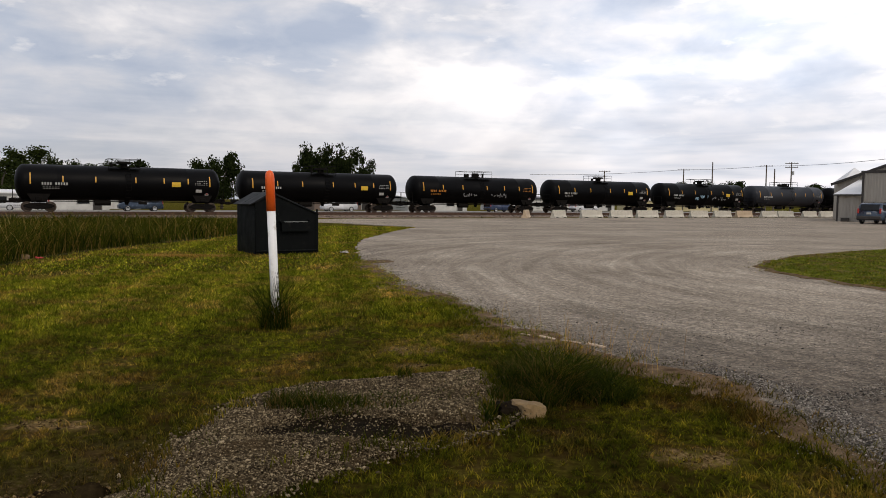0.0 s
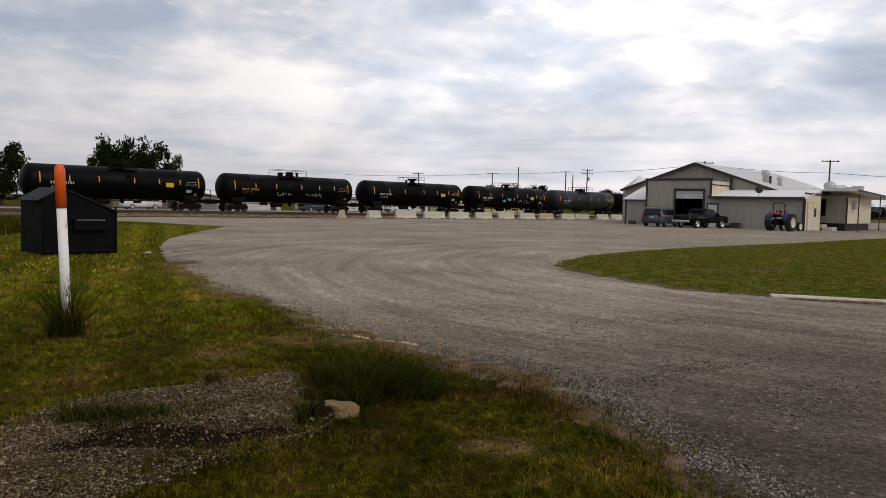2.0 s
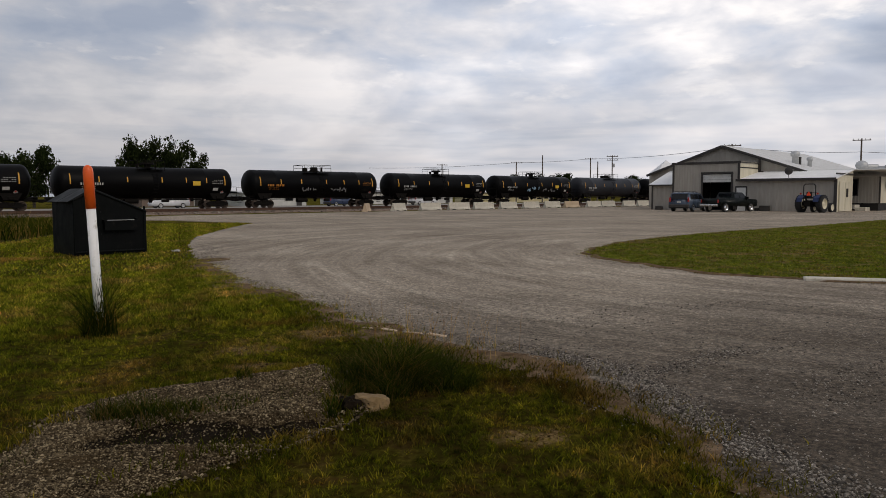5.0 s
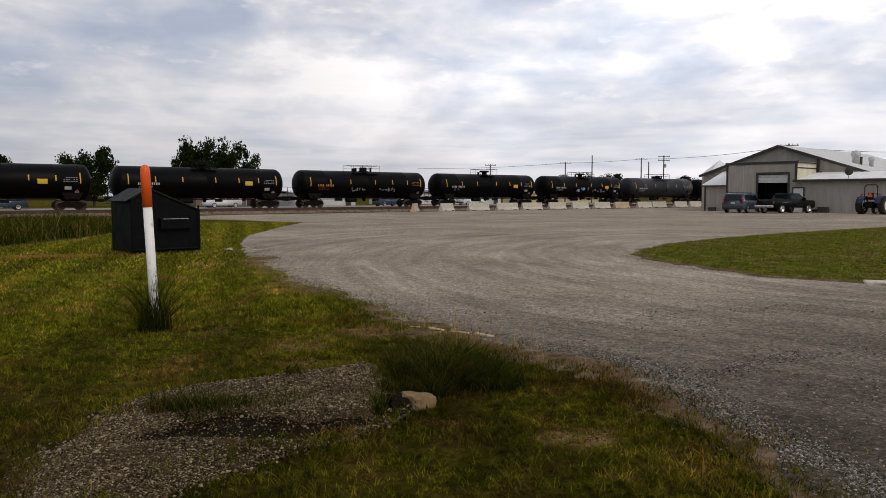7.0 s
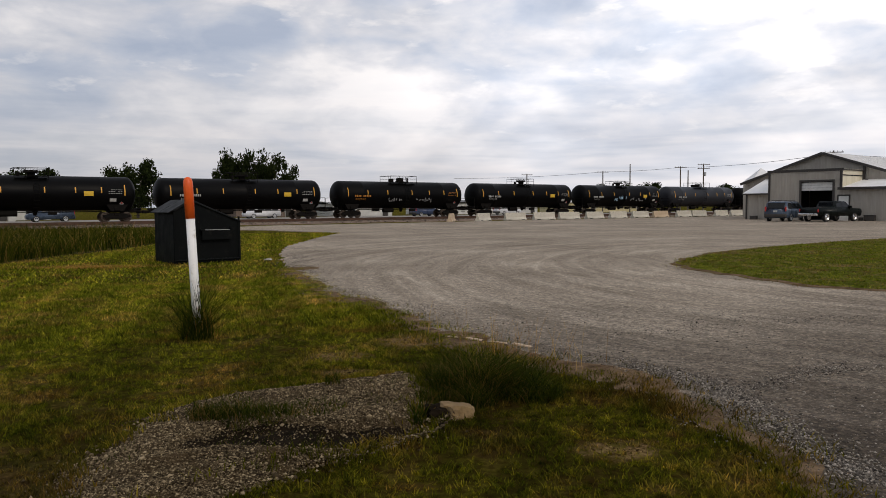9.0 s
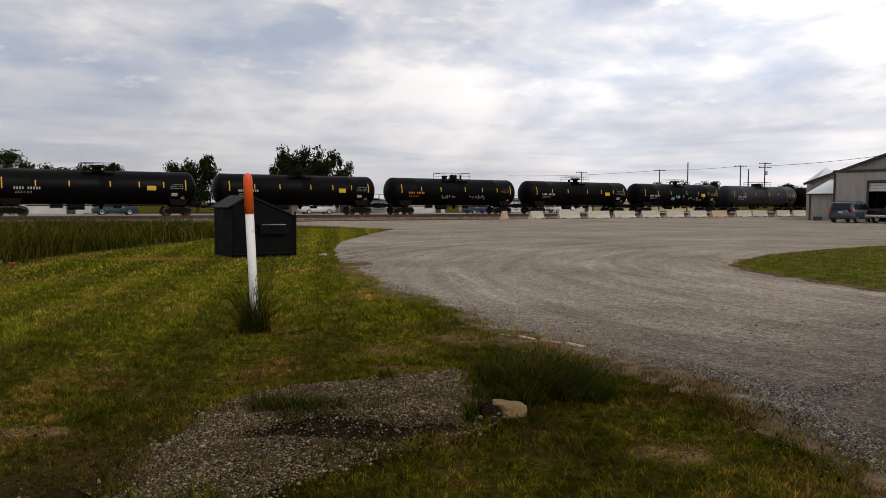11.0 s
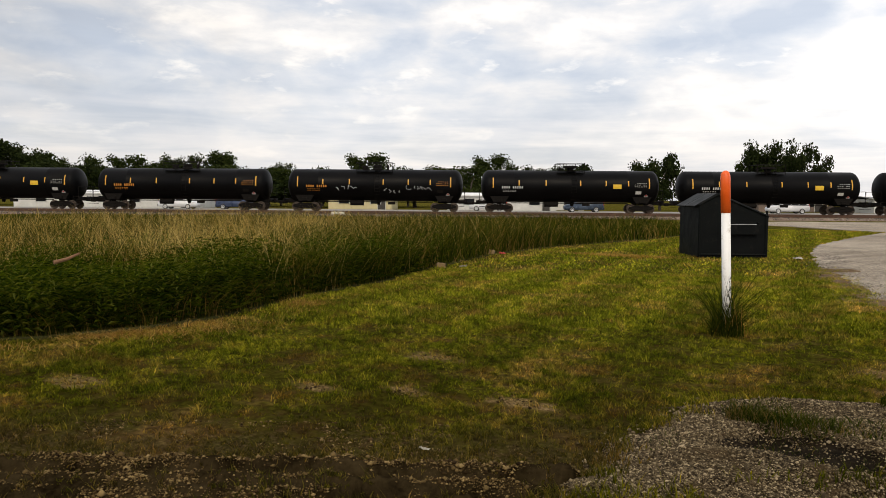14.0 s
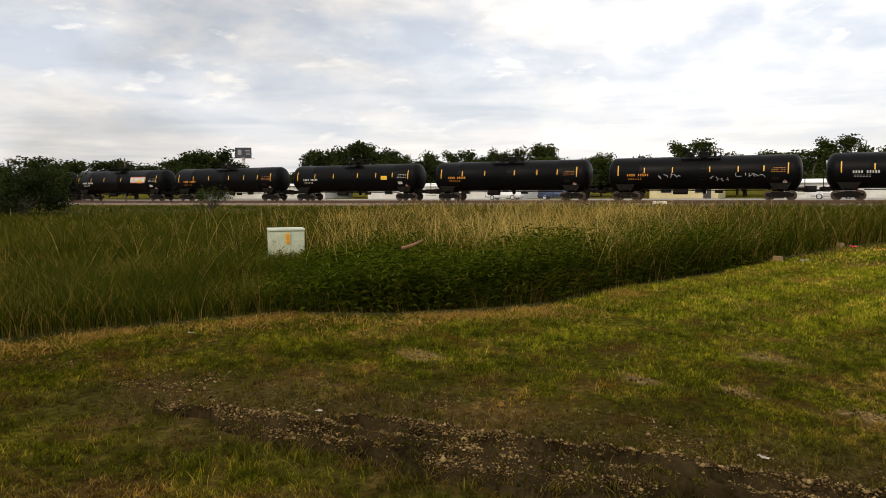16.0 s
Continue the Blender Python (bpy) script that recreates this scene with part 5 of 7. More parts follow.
def make_dumpster():
    d = thing("dumpster", "dark steel slant-top dumpster with closed lids on grass", "dumpster", pose(-5.34, 21.38, 0.02, 0, 0, 31.5))
    side = [(-0.03, 0.0), (1.90, 0.0), (1.90, 1.14), (0.48, 1.74), (-0.03, 1.46)]
    bm = bmesh.new()
    prism(bm, side, 1.75)
    bmesh.ops.bevel(bm, geom=bm.edges[:], offset=0.012, segments=1, affect="EDGES")
    part("body", bm, M_BIN, d)
    for y in (-0.02, 1.75):
        bm = bmesh.new()
        for (x0, z0), (x1, z1) in zip(side[2:], side[3:]):
            rod(bm, (x0, y + 0.01, z0), (x1, y + 0.01, z1), 0.028, seg=6)
        rod(bm, (0.0, y + 0.01, 0.08), (1.86, y + 0.01, 0.08), 0.03, seg=6)
        for x in (0.015, 1.845):
            box(bm, (x, y + 0.008, 0.7), (0.05, 0.03, 1.2))
        part("rim", bm, M_BIN, d)
    a = math.degrees(math.atan2(0.60, 1.38))
    for k in range(2):
        bm = bmesh.new()
        box(bm, (0, 0, 0), (1.54, 0.86, 0.035), 0.012, pose(1.20, 0.43 + 0.89 * k, 1.465, 0, a, 0))
        for q in (-0.25, 0, 0.25):
            box(bm, (0, 0, 0), (1.40, 0.03, 0.03), 0, pose(1.21, 0.43 + 0.89 * k + q, 1.49, 0, a, 0))
        part("lid", bm, M_LID, d, "grey plastic lid")
    a2 = -math.degrees(math.atan2(0.28, 0.48))
    for k in range(2):
        bm = bmesh.new()
        box(bm, (0, 0, 0), (0.72, 0.86, 0.03), 0.01, pose(0.16, 0.43 + 0.89 * k, 1.60, 0, a2, 0))
        part("lid_flap", bm, M_LID, d, "grey folded lid flap")
    bm = bmesh.new()
    rod(bm, (0.48, -0.03, 1.765), (0.48, 1.78, 1.765), 0.02, seg=6)
    part("hinge_rod", bm, M_BIN, d)
    for y, s in ((-0.07, -1), (1.82, 1)):
        bm = bmesh.new()
        for z in (0.66, 0.92):
            box(bm, (1.15, y, z), (0.86, 0.15, 0.02))
        box(bm, (1.15, y + s * 0.07, 0.79), (0.86, 0.02, 0.27))
        box(bm, (0.72, y, 0.92), (0.05, 0.16, 0.05))
        box(bm, (1.58, y, 0.95), (0.06, 0.16, 0.06))
        part("fork_pocket", bm, M_BIN, d)
    for k in range(5):
        bm = bmesh.new()
        box(bm, (0.62 + 0.05 * (k % 3), -0.014, 1.35 - 0.2 * k), (0.02, 0.006, 0.05))
        part("scrape_mark", bm, M_LID, d, "dull scrape in the paint")
    bm = bmesh.new()
    box(bm, (1.15, -0.152, 0.93), (0.72, 0.008, 0.014))
    part("scrape_mark", bm, M_GALV, d, "bare scraped metal edge")


make_dumpster()


def make_cabinet():
    c = thing("utility_cabinet", "pale green metal utility cabinet standing in tall grass", "utility box", pose(-16.55, 6.42, 0.03, 0, 0, 72))
    bm = bmesh.new()
    box(bm, (0, 0.35, 0.31), (0.82, 0.66, 0.62), 0.02)
    part("body", bm, M_BOXGREEN, c)
    bm = bmesh.new()
    box(bm, (0, 0.34, 0.645), (0.84, 0.69, 0.06), 0.015)
    part("lid", bm, M_BOXGREEN, c)
    bm = bmesh.new()
    box(bm, (0, 0.36, -0.01), (1.05, 0.85, 0.06), 0.01)
    part("pad", bm, M_CONCRETE, c)
    bm = bmesh.new()
    box(bm, (0.02, -0.016, 0.45), (0.11, 0.006, 0.24))
    part("warning_label", bm, M_YELLOW, c, "yellow warning label")
    bm = bmesh.new()
    for k in range(4):
        box(bm, (0.02, -0.021, 0.37 + 0.05 * k), (0.07, 0.005, 0.02))
    part("label_bars", bm, M_RED, c)
    bm = bmesh.new()
    rod(bm, (-0.32, -0.01, 0.42), (-0.32, -0.05, 0.42), 0.02, seg=8)
    part("lock", bm, M_GALV, c)


make_cabinet()

# ---------------------------------------------------------------- vehicles
def wheel(parent, x, y, r, w, rim):
    bm = bmesh.new()
    s = -1 if y < 0 else 1
    lathe(bm, [(-w / 2, r * 0.70), (-w / 2, r * 0.93), (-w * 0.35, r), (w * 0.35, r), (w / 2, r * 0.93), (w / 2, r * 0.70)], "Y", 24, (x, y, r), False)
    bmesh.ops.recalc_face_normals(bm, faces=bm.faces)
    t = part("tyre", bm, M_TYRE, parent)
    bm = bmesh.new()
    lathe(bm, [(-w * 0.45, r * 0.70), (w * 0.49, r * 0.70), (w * 0.52, r * 0.64), (w * 0.30, r * 0.42), (w * 0.42, r * 0.16), (w * 0.44, r * 0.05)] if s > 0 else
          [(w * 0.45, r * 0.70), (-w * 0.49, r * 0.70), (-w * 0.52, r * 0.64), (-w * 0.30, r * 0.42), (-w * 0.42, r * 0.16), (-w * 0.44, r * 0.05)], "Y", 20, (x, y, r))
    bmesh.ops.recalc_face_normals(bm, faces=bm.faces)
    part("rim", bm, rim, t, "bright wheel rim")


def shell(bm, outline, width, tuck=0.0, top=None):
    """A body from its side outline, narrowed above the height top."""
    prism(bm, outline, width, Matrix.Translation((0, -width / 2, 0)))
    if tuck:
        zmax = max(z for _, z in outline)
        for v in bm.verts:
            if v.co.z > top:
                v.co.y *= 1 - tuck * (v.co.z - top) / (zmax - top)
    bmesh.ops.bevel(bm, geom=bm.edges[:], offset=0.045, segments=2, affect="EDGES")


def make_van(m, paint, label):
    v = thing("minivan", label, "minivan", m)
    bm = bmesh.new()
    shell(bm, [(-2.45, 0.30), (2.40, 0.28), (2.48, 0.70), (2.25, 0.92), (1.45, 1.06), (0.65, 1.62), (0.2, 1.70), (-1.9, 1.70), (-2.2, 1.60), (-2.42, 1.02), (-2.48, 0.55)], 1.90, 0.18, 1.0)
    body = part("body", bm, paint, v, "", True)
    bm = bmesh.new()
    for s in (-1, 1):
        for x0, x1, x2, x3 in ((-2.05, -1.15, -1.15, -1.95), (-1.05, -0.15, -0.15, -1.05), (-0.05, 1.05, 0.45, -0.05)):
            y0, y1 = s * 0.952, s * 0.805
            q = [(x0, y0, 1.10), (x1, y0, 1.10), (x2, y1, 1.58), (x3, y1, 1.58)]
            a = [bm.verts.new(p) for p in q]
            b = [bm.verts.new((p[0], p[1] * 0.97, p[2])) for p in q]
            bm.faces.new(a)
            bm.faces.new(b)
            for i in range(4):
                bm.faces.new((a[i], a[(i + 1) % 4], b[(i + 1) % 4], b[i]))
    box(bm, (0, 0, 0), (0.03, 1.40, 0.52), 0.02, pose(-2.325, 0, 1.33, 0, 21, 0))
    box(bm, (0, 0, 0), (0.03, 1.45, 0.72), 0.02, pose(1.12, 0, 1.36, 0, -55, 0))
    bmesh.ops.recalc_face_normals(bm, faces=bm.faces)
    part("windows", bm, M_GLASS, body)
    for s in (-1, 1):
        bm = bmesh.new()
        box(bm, (-2.42, s * 0.83, 1.05), (0.12, 0.13, 0.40), 0.03)
        part("tail_lamp", bm, M_LAMPRED, body, "red tail lamp")
        bm = bmesh.new()
        rod(bm, (-1.7, s * 0.66, 1.76), (0.1, s * 0.66, 1.76), 0.02, seg=6)
        for x in (-1.7, -0.8, 0.1):
            rod(bm, (x, s * 0.66, 1.68), (x, s * 0.66, 1.76), 0.018, seg=6)
        part("roof_rail", bm, M_TRIM, body)
    for x in (-1.6, -0.1):
        bm = bmesh.new()
        rod(bm, (x, -0.66, 1.77), (x, 0.66, 1.77), 0.018, seg=6)
        part("roof_bar", bm, M_TRIM, body)
    bm = bmesh.new()
    box(bm, (-2.47, 0, 0.50), (0.16, 1.84, 0.28), 0.05)
    part("rear_bumper", bm, M_TRIM, body)
    bm = bmesh.new()
    box(bm, (-2.50, 0, 0.86), (0.02, 0.34, 0.16), 0.005)
    part("blank_plate", bm, M_WHITE_MARK, body)
    for x in (-1.5, 1.5):
        for y in (-0.86, 0.86):
            wheel(v, x, y, 0.34, 0.22, M_GALV)
    return v


def make_pickup(m):
    v = thing("pickup_truck", "dark green pickup truck with chrome bumper and wheels", "pickup", m)
    bm = bmesh.new()
    shell(bm, [(-2.75, 0.50), (2.6, 0.45), (2.72, 0.80), (2.62, 1.08), (1.35, 1.16), (0.72, 1.72), (-0.55, 1.74), (-0.72, 1.20), (-2.72, 1.18), (-2.78, 0.90)], 1.92, 0.20, 1.2)
    body = part("body", bm, M_TRUCK, v, "", True)
    bm = bmesh.new()
    for s in (-1, 1):
        for x0, x1, x2, x3 in ((-0.55, 0.10, 0.10, -0.48), (0.18, 1.12, 0.68, 0.18)):
            y0, y1 = s * 0.955, s * 0.80
            q = [(x0, y0, 1.24), (x1, y0, 1.24), (x2, y1, 1.64), (x3, y1, 1.64)]
            a = [bm.verts.new(p) for p in q]
            b = [bm.verts.new((p[0], p[1] * 0.97, p[2])) for p in q]
            bm.faces.new(a)
            bm.faces.new(b)
            for i in range(4):
                bm.faces.new((a[i], a[(i + 1) % 4], b[(i + 1) % 4], b[i]))
    box(bm, (-0.66, 0, 1.47), (0.03, 1.40, 0.36), 0.01)
    box(bm, (0, 0, 0), (0.03, 1.5, 0.66), 0.02, pose(1.06, 0, 1.44, 0, -48, 0))
    bmesh.ops.recalc_face_normals(bm, faces=bm.faces)
    part("windows", bm, M_GLASS, body)
    bm = bmesh.new()
    box(bm, (-1.72, 0, 1.187), (1.85, 1.55, 0.03))
    part("bed_cover", bm, M_DARK, body)
    for s in (-1, 1):
        bm = bmesh.new()
        box(bm, (-2.76, s * 0.89, 0.95), (0.06, 0.10, 0.28), 0.02)
        part("tail_lamp", bm, M_LAMPRED, body, "red tail lamp")
        bm = bmesh.new()
        box(bm, (1.05, s * 1.06, 1.25), (0.16, 0.22, 0.18), 0.03)
        part("door_mirror", bm, M_TRUCK, body)
    bm = bmesh.new()
    box(bm, (-2.88, 0, 0.60), (0.18, 1.86, 0.20), 0.04)
    part("rear_bumper", bm, M_CHROME, body, "chrome rear bumper")
    for x in (-1.75, 1.75):
        for y in (-0.86, 0.86):
            wheel(v, x, y, 0.38, 0.26, M_CHROME)
    return v


def make_tractor(m):
    t = thing("tractor", "blue farm tractor with roll bar and orange warning triangle", "tractor", m)
    bm = bmesh.new()
    box(bm, (1.55, 0, 1.15), (1.6, 0.62, 0.62), 0.08)
    part("bonnet", bm, M_TRACTOR, t)
    bm = bmesh.new()
    box(bm, (0.2, 0, 0.80), (2.2, 0.55, 0.55), 0.06)
    box(bm, (-0.1, 0, 0.78), (0.4, 1.5, 0.35), 0.05)
    box(bm, (2.0, 0, 0.55), (0.25, 1.2, 0.2), 0.03)
    for y in (-0.35, 0.35):
        rod(bm, (-0.3, y, 0.55), (-0.95, y, 0.42), 0.045, seg=8)
    part("chassis", bm, M_UNDER, t)
    for s in (-1, 1):
        bm = bmesh.new()
        prism(bm, [(-0.82, 0.95), (-0.72, 1.30), (-0.35, 1.55), (0.25, 1.55), (0.62, 1.25), (0.55, 1.22), (0.22, 1.48), (-0.33, 1.48), (-0.66, 1.25), (-0.75, 0.95)], 0.46, pose(0, s * 0.72 - 0.23, 0))
        part("mudguard", bm, M_TRACTOR, t)
        bm = bmesh.new()
        r, w = 0.77, 0.46
        lathe(bm, [(-w / 2, r * 0.60), (-w / 2, r * 0.90), (-w * 0.38, r * 0.97), (w * 0.38, r * 0.97), (w / 2, r * 0.90), (w / 2, r * 0.60)], "Y", 32, (0, s * 0.92, r), False)
        for k in range(20):
            a = k * math.pi / 10
            for q in (-1, 1):
                box(bm, (0, 0, 0), (0.05, 0.26, 0.05), 0, Matrix.Translation((0, s * 0.92, r)) @ pose(0, 0, 0, 0, math.degrees(a) + (9 if q > 0 else 0), 0) @ pose(0, q * 0.11, r * 0.975, 0, 0, q * 28))
        bmesh.ops.recalc_face_normals(bm, faces=bm.faces)
        ty = part("rear_tyre", bm, M_TYRE, t)
        bm = bmesh.new()
        lathe(bm, [(s * w * a, r * b) for a, b in ((-0.45, 0.6), (0.50, 0.6), (0.52, 0.57), (0.20, 0.46), (0.10, 0.25), (0.30, 0.16), (0.32, 0.04))], "Y", 24, (0, s * 0.92, r))
        bmesh.ops.recalc_face_normals(bm, faces=bm.faces)
        part("rear_rim", bm, M_CREAMRIM, ty, "cream wheel rim")
        wheel(t, 2.0, s * 0.78, 0.42, 0.26, M_CREAMRIM)
    bm = bmesh.new()
    for y in (-0.52, 0.52):
        rod(bm, (-0.42, y, 0.9), (-0.42, y, 2.35), 0.045, seg=8)
        rod(bm, (-0.42, y, 2.35), (-0.42, y * 0.72, 2.50), 0.045, seg=8)
    rod(bm, (-0.42, -0.38, 2.50), (-0.42, 0.38, 2.50), 0.045, seg=8)
    part("roll_bar", bm, M_DARK, t)
    bm = bmesh.new()
    box(bm, (-0.18, 0, 1.30), (0.5, 0.52, 0.14), 0.05)
    box(bm, (-0.45, 0, 1.58), (0.12, 0.50, 0.5), 0.05)
    part("seat", bm, M_DARK, t)
    bm = bmesh.new()
    rod(bm, (0.85, 0, 1.2), (0.55, 0, 1.72), 0.03, seg=6)
    lathe(bm, [(0, 0.21), (0.03, 0.21)], "Z", 16, (0.52, 0, 1.74))
    part("steering_wheel", bm, M_DARK, t)
    bm = bmesh.new()
    prism(bm, [(-0.16, 0), (0.16, 0), (0.20, 0.05), (0.035, 0.35), (-0.035, 0.35), (-0.20, 0.05)], 0.02, pose(-0.58, 0, 1.48, 0, 0, -90) @ Matrix.Translation((0, 0, 0)))
    part("warning_triangle", bm, M_SMV, t, "orange slow-vehicle triangle")
    bm = bmesh.new()
    rod(bm, (1.3, 0.36, 1.4), (1.3, 0.36, 2.1), 0.035, seg=8)
    part("exhaust", bm, M_GALV, t)
    for s in (-1, 1):
        bm = bmesh.new()
        box(bm, (-0.5, s * 0.74, 1.66), (0.1, 0.16, 0.16), 0.02)
        part("lamp", bm, M_LAMPRED, t)


make_van(pose(38.5, 66.0, 0.022, 0, 0, 90 - 50) @ Matrix.Scale(1.07, 4), M_VAN, "slate blue minivan with roof rack parked before the barn")
make_pickup(pose(41.2, 63.4, 0.022, 0, 0, 90 - 70) @ Matrix.Scale(1.04, 4))
make_tractor(pose(45.6, 57.8, 0.022, 0, 0, 90 - 64))

# clutter along the barn's foot
def make_clutter():
    for (x, y), s, lab in (((-17.4, 0.1), (0.7, 0.4, 0.35), "low dark crate by the shed wall"), ((-6.1, -0.5), (0.9, 0.5, 0.5), "dark battery box by the barn wall"), ((-6.9, -0.4), (0.35, 0.35, 0.28), "small grey bucket by the barn wall")):
        p = BARN @ Vector((x, y, 0))
        bm = bmesh.new()
        box(bm, (0, 0, s[2] / 2 + 0.02), s, 0.03)
        box(bm, (0, 0, s[2] + 0.03), (s[0] * 1.05, s[1] * 1.05, 0.04), 0.01)
        tagged(part("crate", bm, M_TRIM), lab, "crate").matrix_world = pose(p.x, p.y, 0.0, 0, 0, -50)


make_clutter()

# ---------------------------------------------------------------- far side of the railway
def make_shed(name, x, y, turn, w, d, h, wall, roof, pitch, openings, label):
    """A low far building with a roof, doors and windows."""
    b = thing(name, label, "building", pose(x, y, 0, 0, 0, turn))
    bm = bmesh.new()
    prism(bm, [(-w / 2, 0), (w / 2, 0), (w / 2, h), (-w / 2, h)], d)
    part("wall", bm, wall, b)
    bm = bmesh.new()
    prism(bm, [(-0.4, h - 0.05), (d / 2, h + pitch), (d + 0.4, h - 0.05), (d + 0.4, h + 0.08), (d / 2, h + pitch + 0.14), (-0.4, h + 0.08)], w + 0.6, Matrix.Translation((-w / 2 - 0.3, 0, 0)) @ Matrix(((0, 1, 0, 0), (1, 0, 0, 0), (0, 0, 1, 0), (0, 0, 0, 1))))
    part("roof", bm, roof, b)
    for kind, ox, ow, oz, oh in openings:
        bm = bmesh.new()
        box(bm, (ox, -0.03, oz + oh / 2), (ow, 0.08, oh), 0.01)
        o = part(kind, bm, M_GLASS if kind == "window" else M_TRIM, b)
        bm = bmesh.new()
        for s in (-1, 1):
            box(bm, (ox + s * (ow / 2 + 0.05), -0.05, oz + oh / 2), (0.1, 0.1, oh + 0.2))
        box(bm, (ox, -0.05, oz + oh + 0.05), (ow, 0.1, 0.1))
        part("frame", bm, M_WHITE_MARK, o)
    return b


def windows(n, w, step):
    return [("window", (i - (n - 1) / 2) * step, w, 0.8, 0.8) for i in range(n)]


SHEDS = [
    ("warehouse", -96, 112, 34, 2.3, M_WHITEWALL, M_ROOF, "long white metal warehouse beyond the railway"),
    ("warehouse", -52, 104, 26, 2.0, M_WHITEWALL, M_ROOF, "low white building with windows beyond the railway"),
    ("farm_shed", -16, 106, 9, 1.9, M_YELLOWWALL, M_ROOF, "small pale yellow shed beyond the railway"),
    ("warehouse", 4, 104, 15, 2.0, M_WHITEWALL, M_ROOF, "low white building beyond the railway"),
    ("storage_hall", 12, 112, 9, 3.0, M_WHITEWALL, M_BLUEROOF, "white hall with a blue metal roof beyond the railway"),
    ("house", 47, 112, 10, 2.2, M_BROWNWALL, M_TRIM, "small brown house beyond the railway"),
    ("warehouse", 61, 106, 11, 2.0, M_WHITEWALL, M_ROOF, "low white building with dark windows beyond the railway"),
    ("shop", 92, 112, 26, 2.2, M_WHITEWALL, M_TRIM, "low white shop front beyond the railway"),
    ("warehouse", 128, 114, 24, 2.2, M_YELLOWWALL, M_ROOF, "low cream building beyond the railway"),
]
for nm, s, d, w, h, wall, roof, lab in SHEDS:
    p = along(s, d)
    make_shed(nm, p.x, p.y, 30.3, w, 9, h, wall, roof, 0.35 if nm != "storage_hall" else 1.6,
              windows(int(w / 4.5), 1.4, 4.5) + [("door", w / 2 - 1.4, 1.0, 0, 1.8)], lab)


FAR_ROAD = [tuple(along(s_, d_).xy) for s_, d_ in ((-190, 84), (250, 84), (250, 103), (-190, 103))]
sheet("far_street", dense(FAR_ROAD, 8.0, 0.6), 0.03, M_FARROAD, "pale worn street and parking strip beyond the railway", "road", "structure", 0.06)


def place_far_cars():
    rng = random.Random(3)
    paints = (M_CARWHITE, M_CARDARK, M_CARWHITE, M_VAN, M_CARWHITE, M_CARDARK, M_CARWHITE)
    labs = ("white car parked beyond the railway", "dark blue car parked beyond the railway", "white car parked beyond the railway", "slate car parked beyond the railway",
            "white car parked beyond the railway", "dark blue car parked beyond the railway", "white car parked beyond the railway")
    for i, s in enumerate((-38, -31, 2, 14, 40, 66, 84)):
        p = along(s, 97 + rng.uniform(-2, 2))
        make_van(pose(p.x, p.y, 0.0, 0, 0, 30 + rng.choice((0, 180)) + rng.uniform(-6, 6)), paints[i], labs[i])


place_far_cars()


def make_billboard():
    b = thing("billboard", "dark roadside billboard on a tall white steel pole", "billboard", pose(-189.7, 64.0, 0, 0, 0, 70))
    bm = bmesh.new()
    rod(bm, (0, 0, 0), (0, 0, 9.9), 0.42, seg=16)
    part("pole", bm, M_CARWHITE, b, "white pole")
    bm = bmesh.new()
    box(bm, (0, 0, 11.15), (4.1, 0.5, 2.7), 0.04)
    f = part("panel", bm, M_BILL, b, "dark printed panel")
    for x, z, w, h in ((1.1, 11.7, 1.2, 0.3), (1.2, 11.1, 0.9, 0.2), (1.2, 10.7, 1.1, 0.16), (-0.9, 11.3, 0.9, 1.3)):
        bm = bmesh.new()
        box(bm, (x, -0.27, z), (w, 0.02, h))
        part("print_bar", bm, M_TAG_WHITE, f)
    bm = bmesh.new()
    box(bm, (0, -0.5, 9.75), (5.6, 0.7, 0.08))
    part("catwalk", bm, M_GALV, b)


make_billboard()

# ---------------------------------------------------------------- power lines
POLES = [(35, 164, 8.6, 1), (51, 160, 9.0, 1), (56.4, 158, 10.4, 0), (66, 154, 9.7, 1), (67.6, 153.8, 8.9, 0), (70.4, 152.5, 10.2, 2), (64.5, 99.0, 9.0, 1), (85.5, 97.9, 10.0, 1), (-118, 22, 6.4, 0)]


def make_pole(x, y, h, arms):
    p = thing("utility_pole", "weathered wooden utility pole with crossarm", "utility pole", pose(x, y, 0, 0, 0, math.degrees(math.atan2(-x, y)) + 12), "utility poles")
    bm = bmesh.new()
    rod(bm, (0, 0, -0.2), (0, 0, h), 0.16, 0.11, 10)
    part("pole", bm, M_WOOD, p)
    for k in range(arms):
        bm = bmesh.new()
        box(bm, (0, -0.14, h - 0.25 - 0.8 * k), (2.5, 0.10, 0.13), 0.01)
        a = part("crossarm", bm, M_WOOD, p)
        for xx in (-1.1, -0.45, 0.45, 1.1):
            bm = bmesh.new()
            lathe(bm, [(0, 0.03), (0.10, 0.06), (0.16, 0.05), (0.2, 0.02)], "Z", 8, (xx, -0.14, h - 0.19 - 0.8 * k))
            part("insulator", bm, M_GALV, a)
    if arms == 2:
        bm = bmesh.new()
        rod(bm, (0.35, 0, h - 2.6), (0.35, 0, h - 1.8), 0.22, seg=12)
        part("transformer", bm, M_GALV, p)


for row in POLES:
    make_pole(*row)


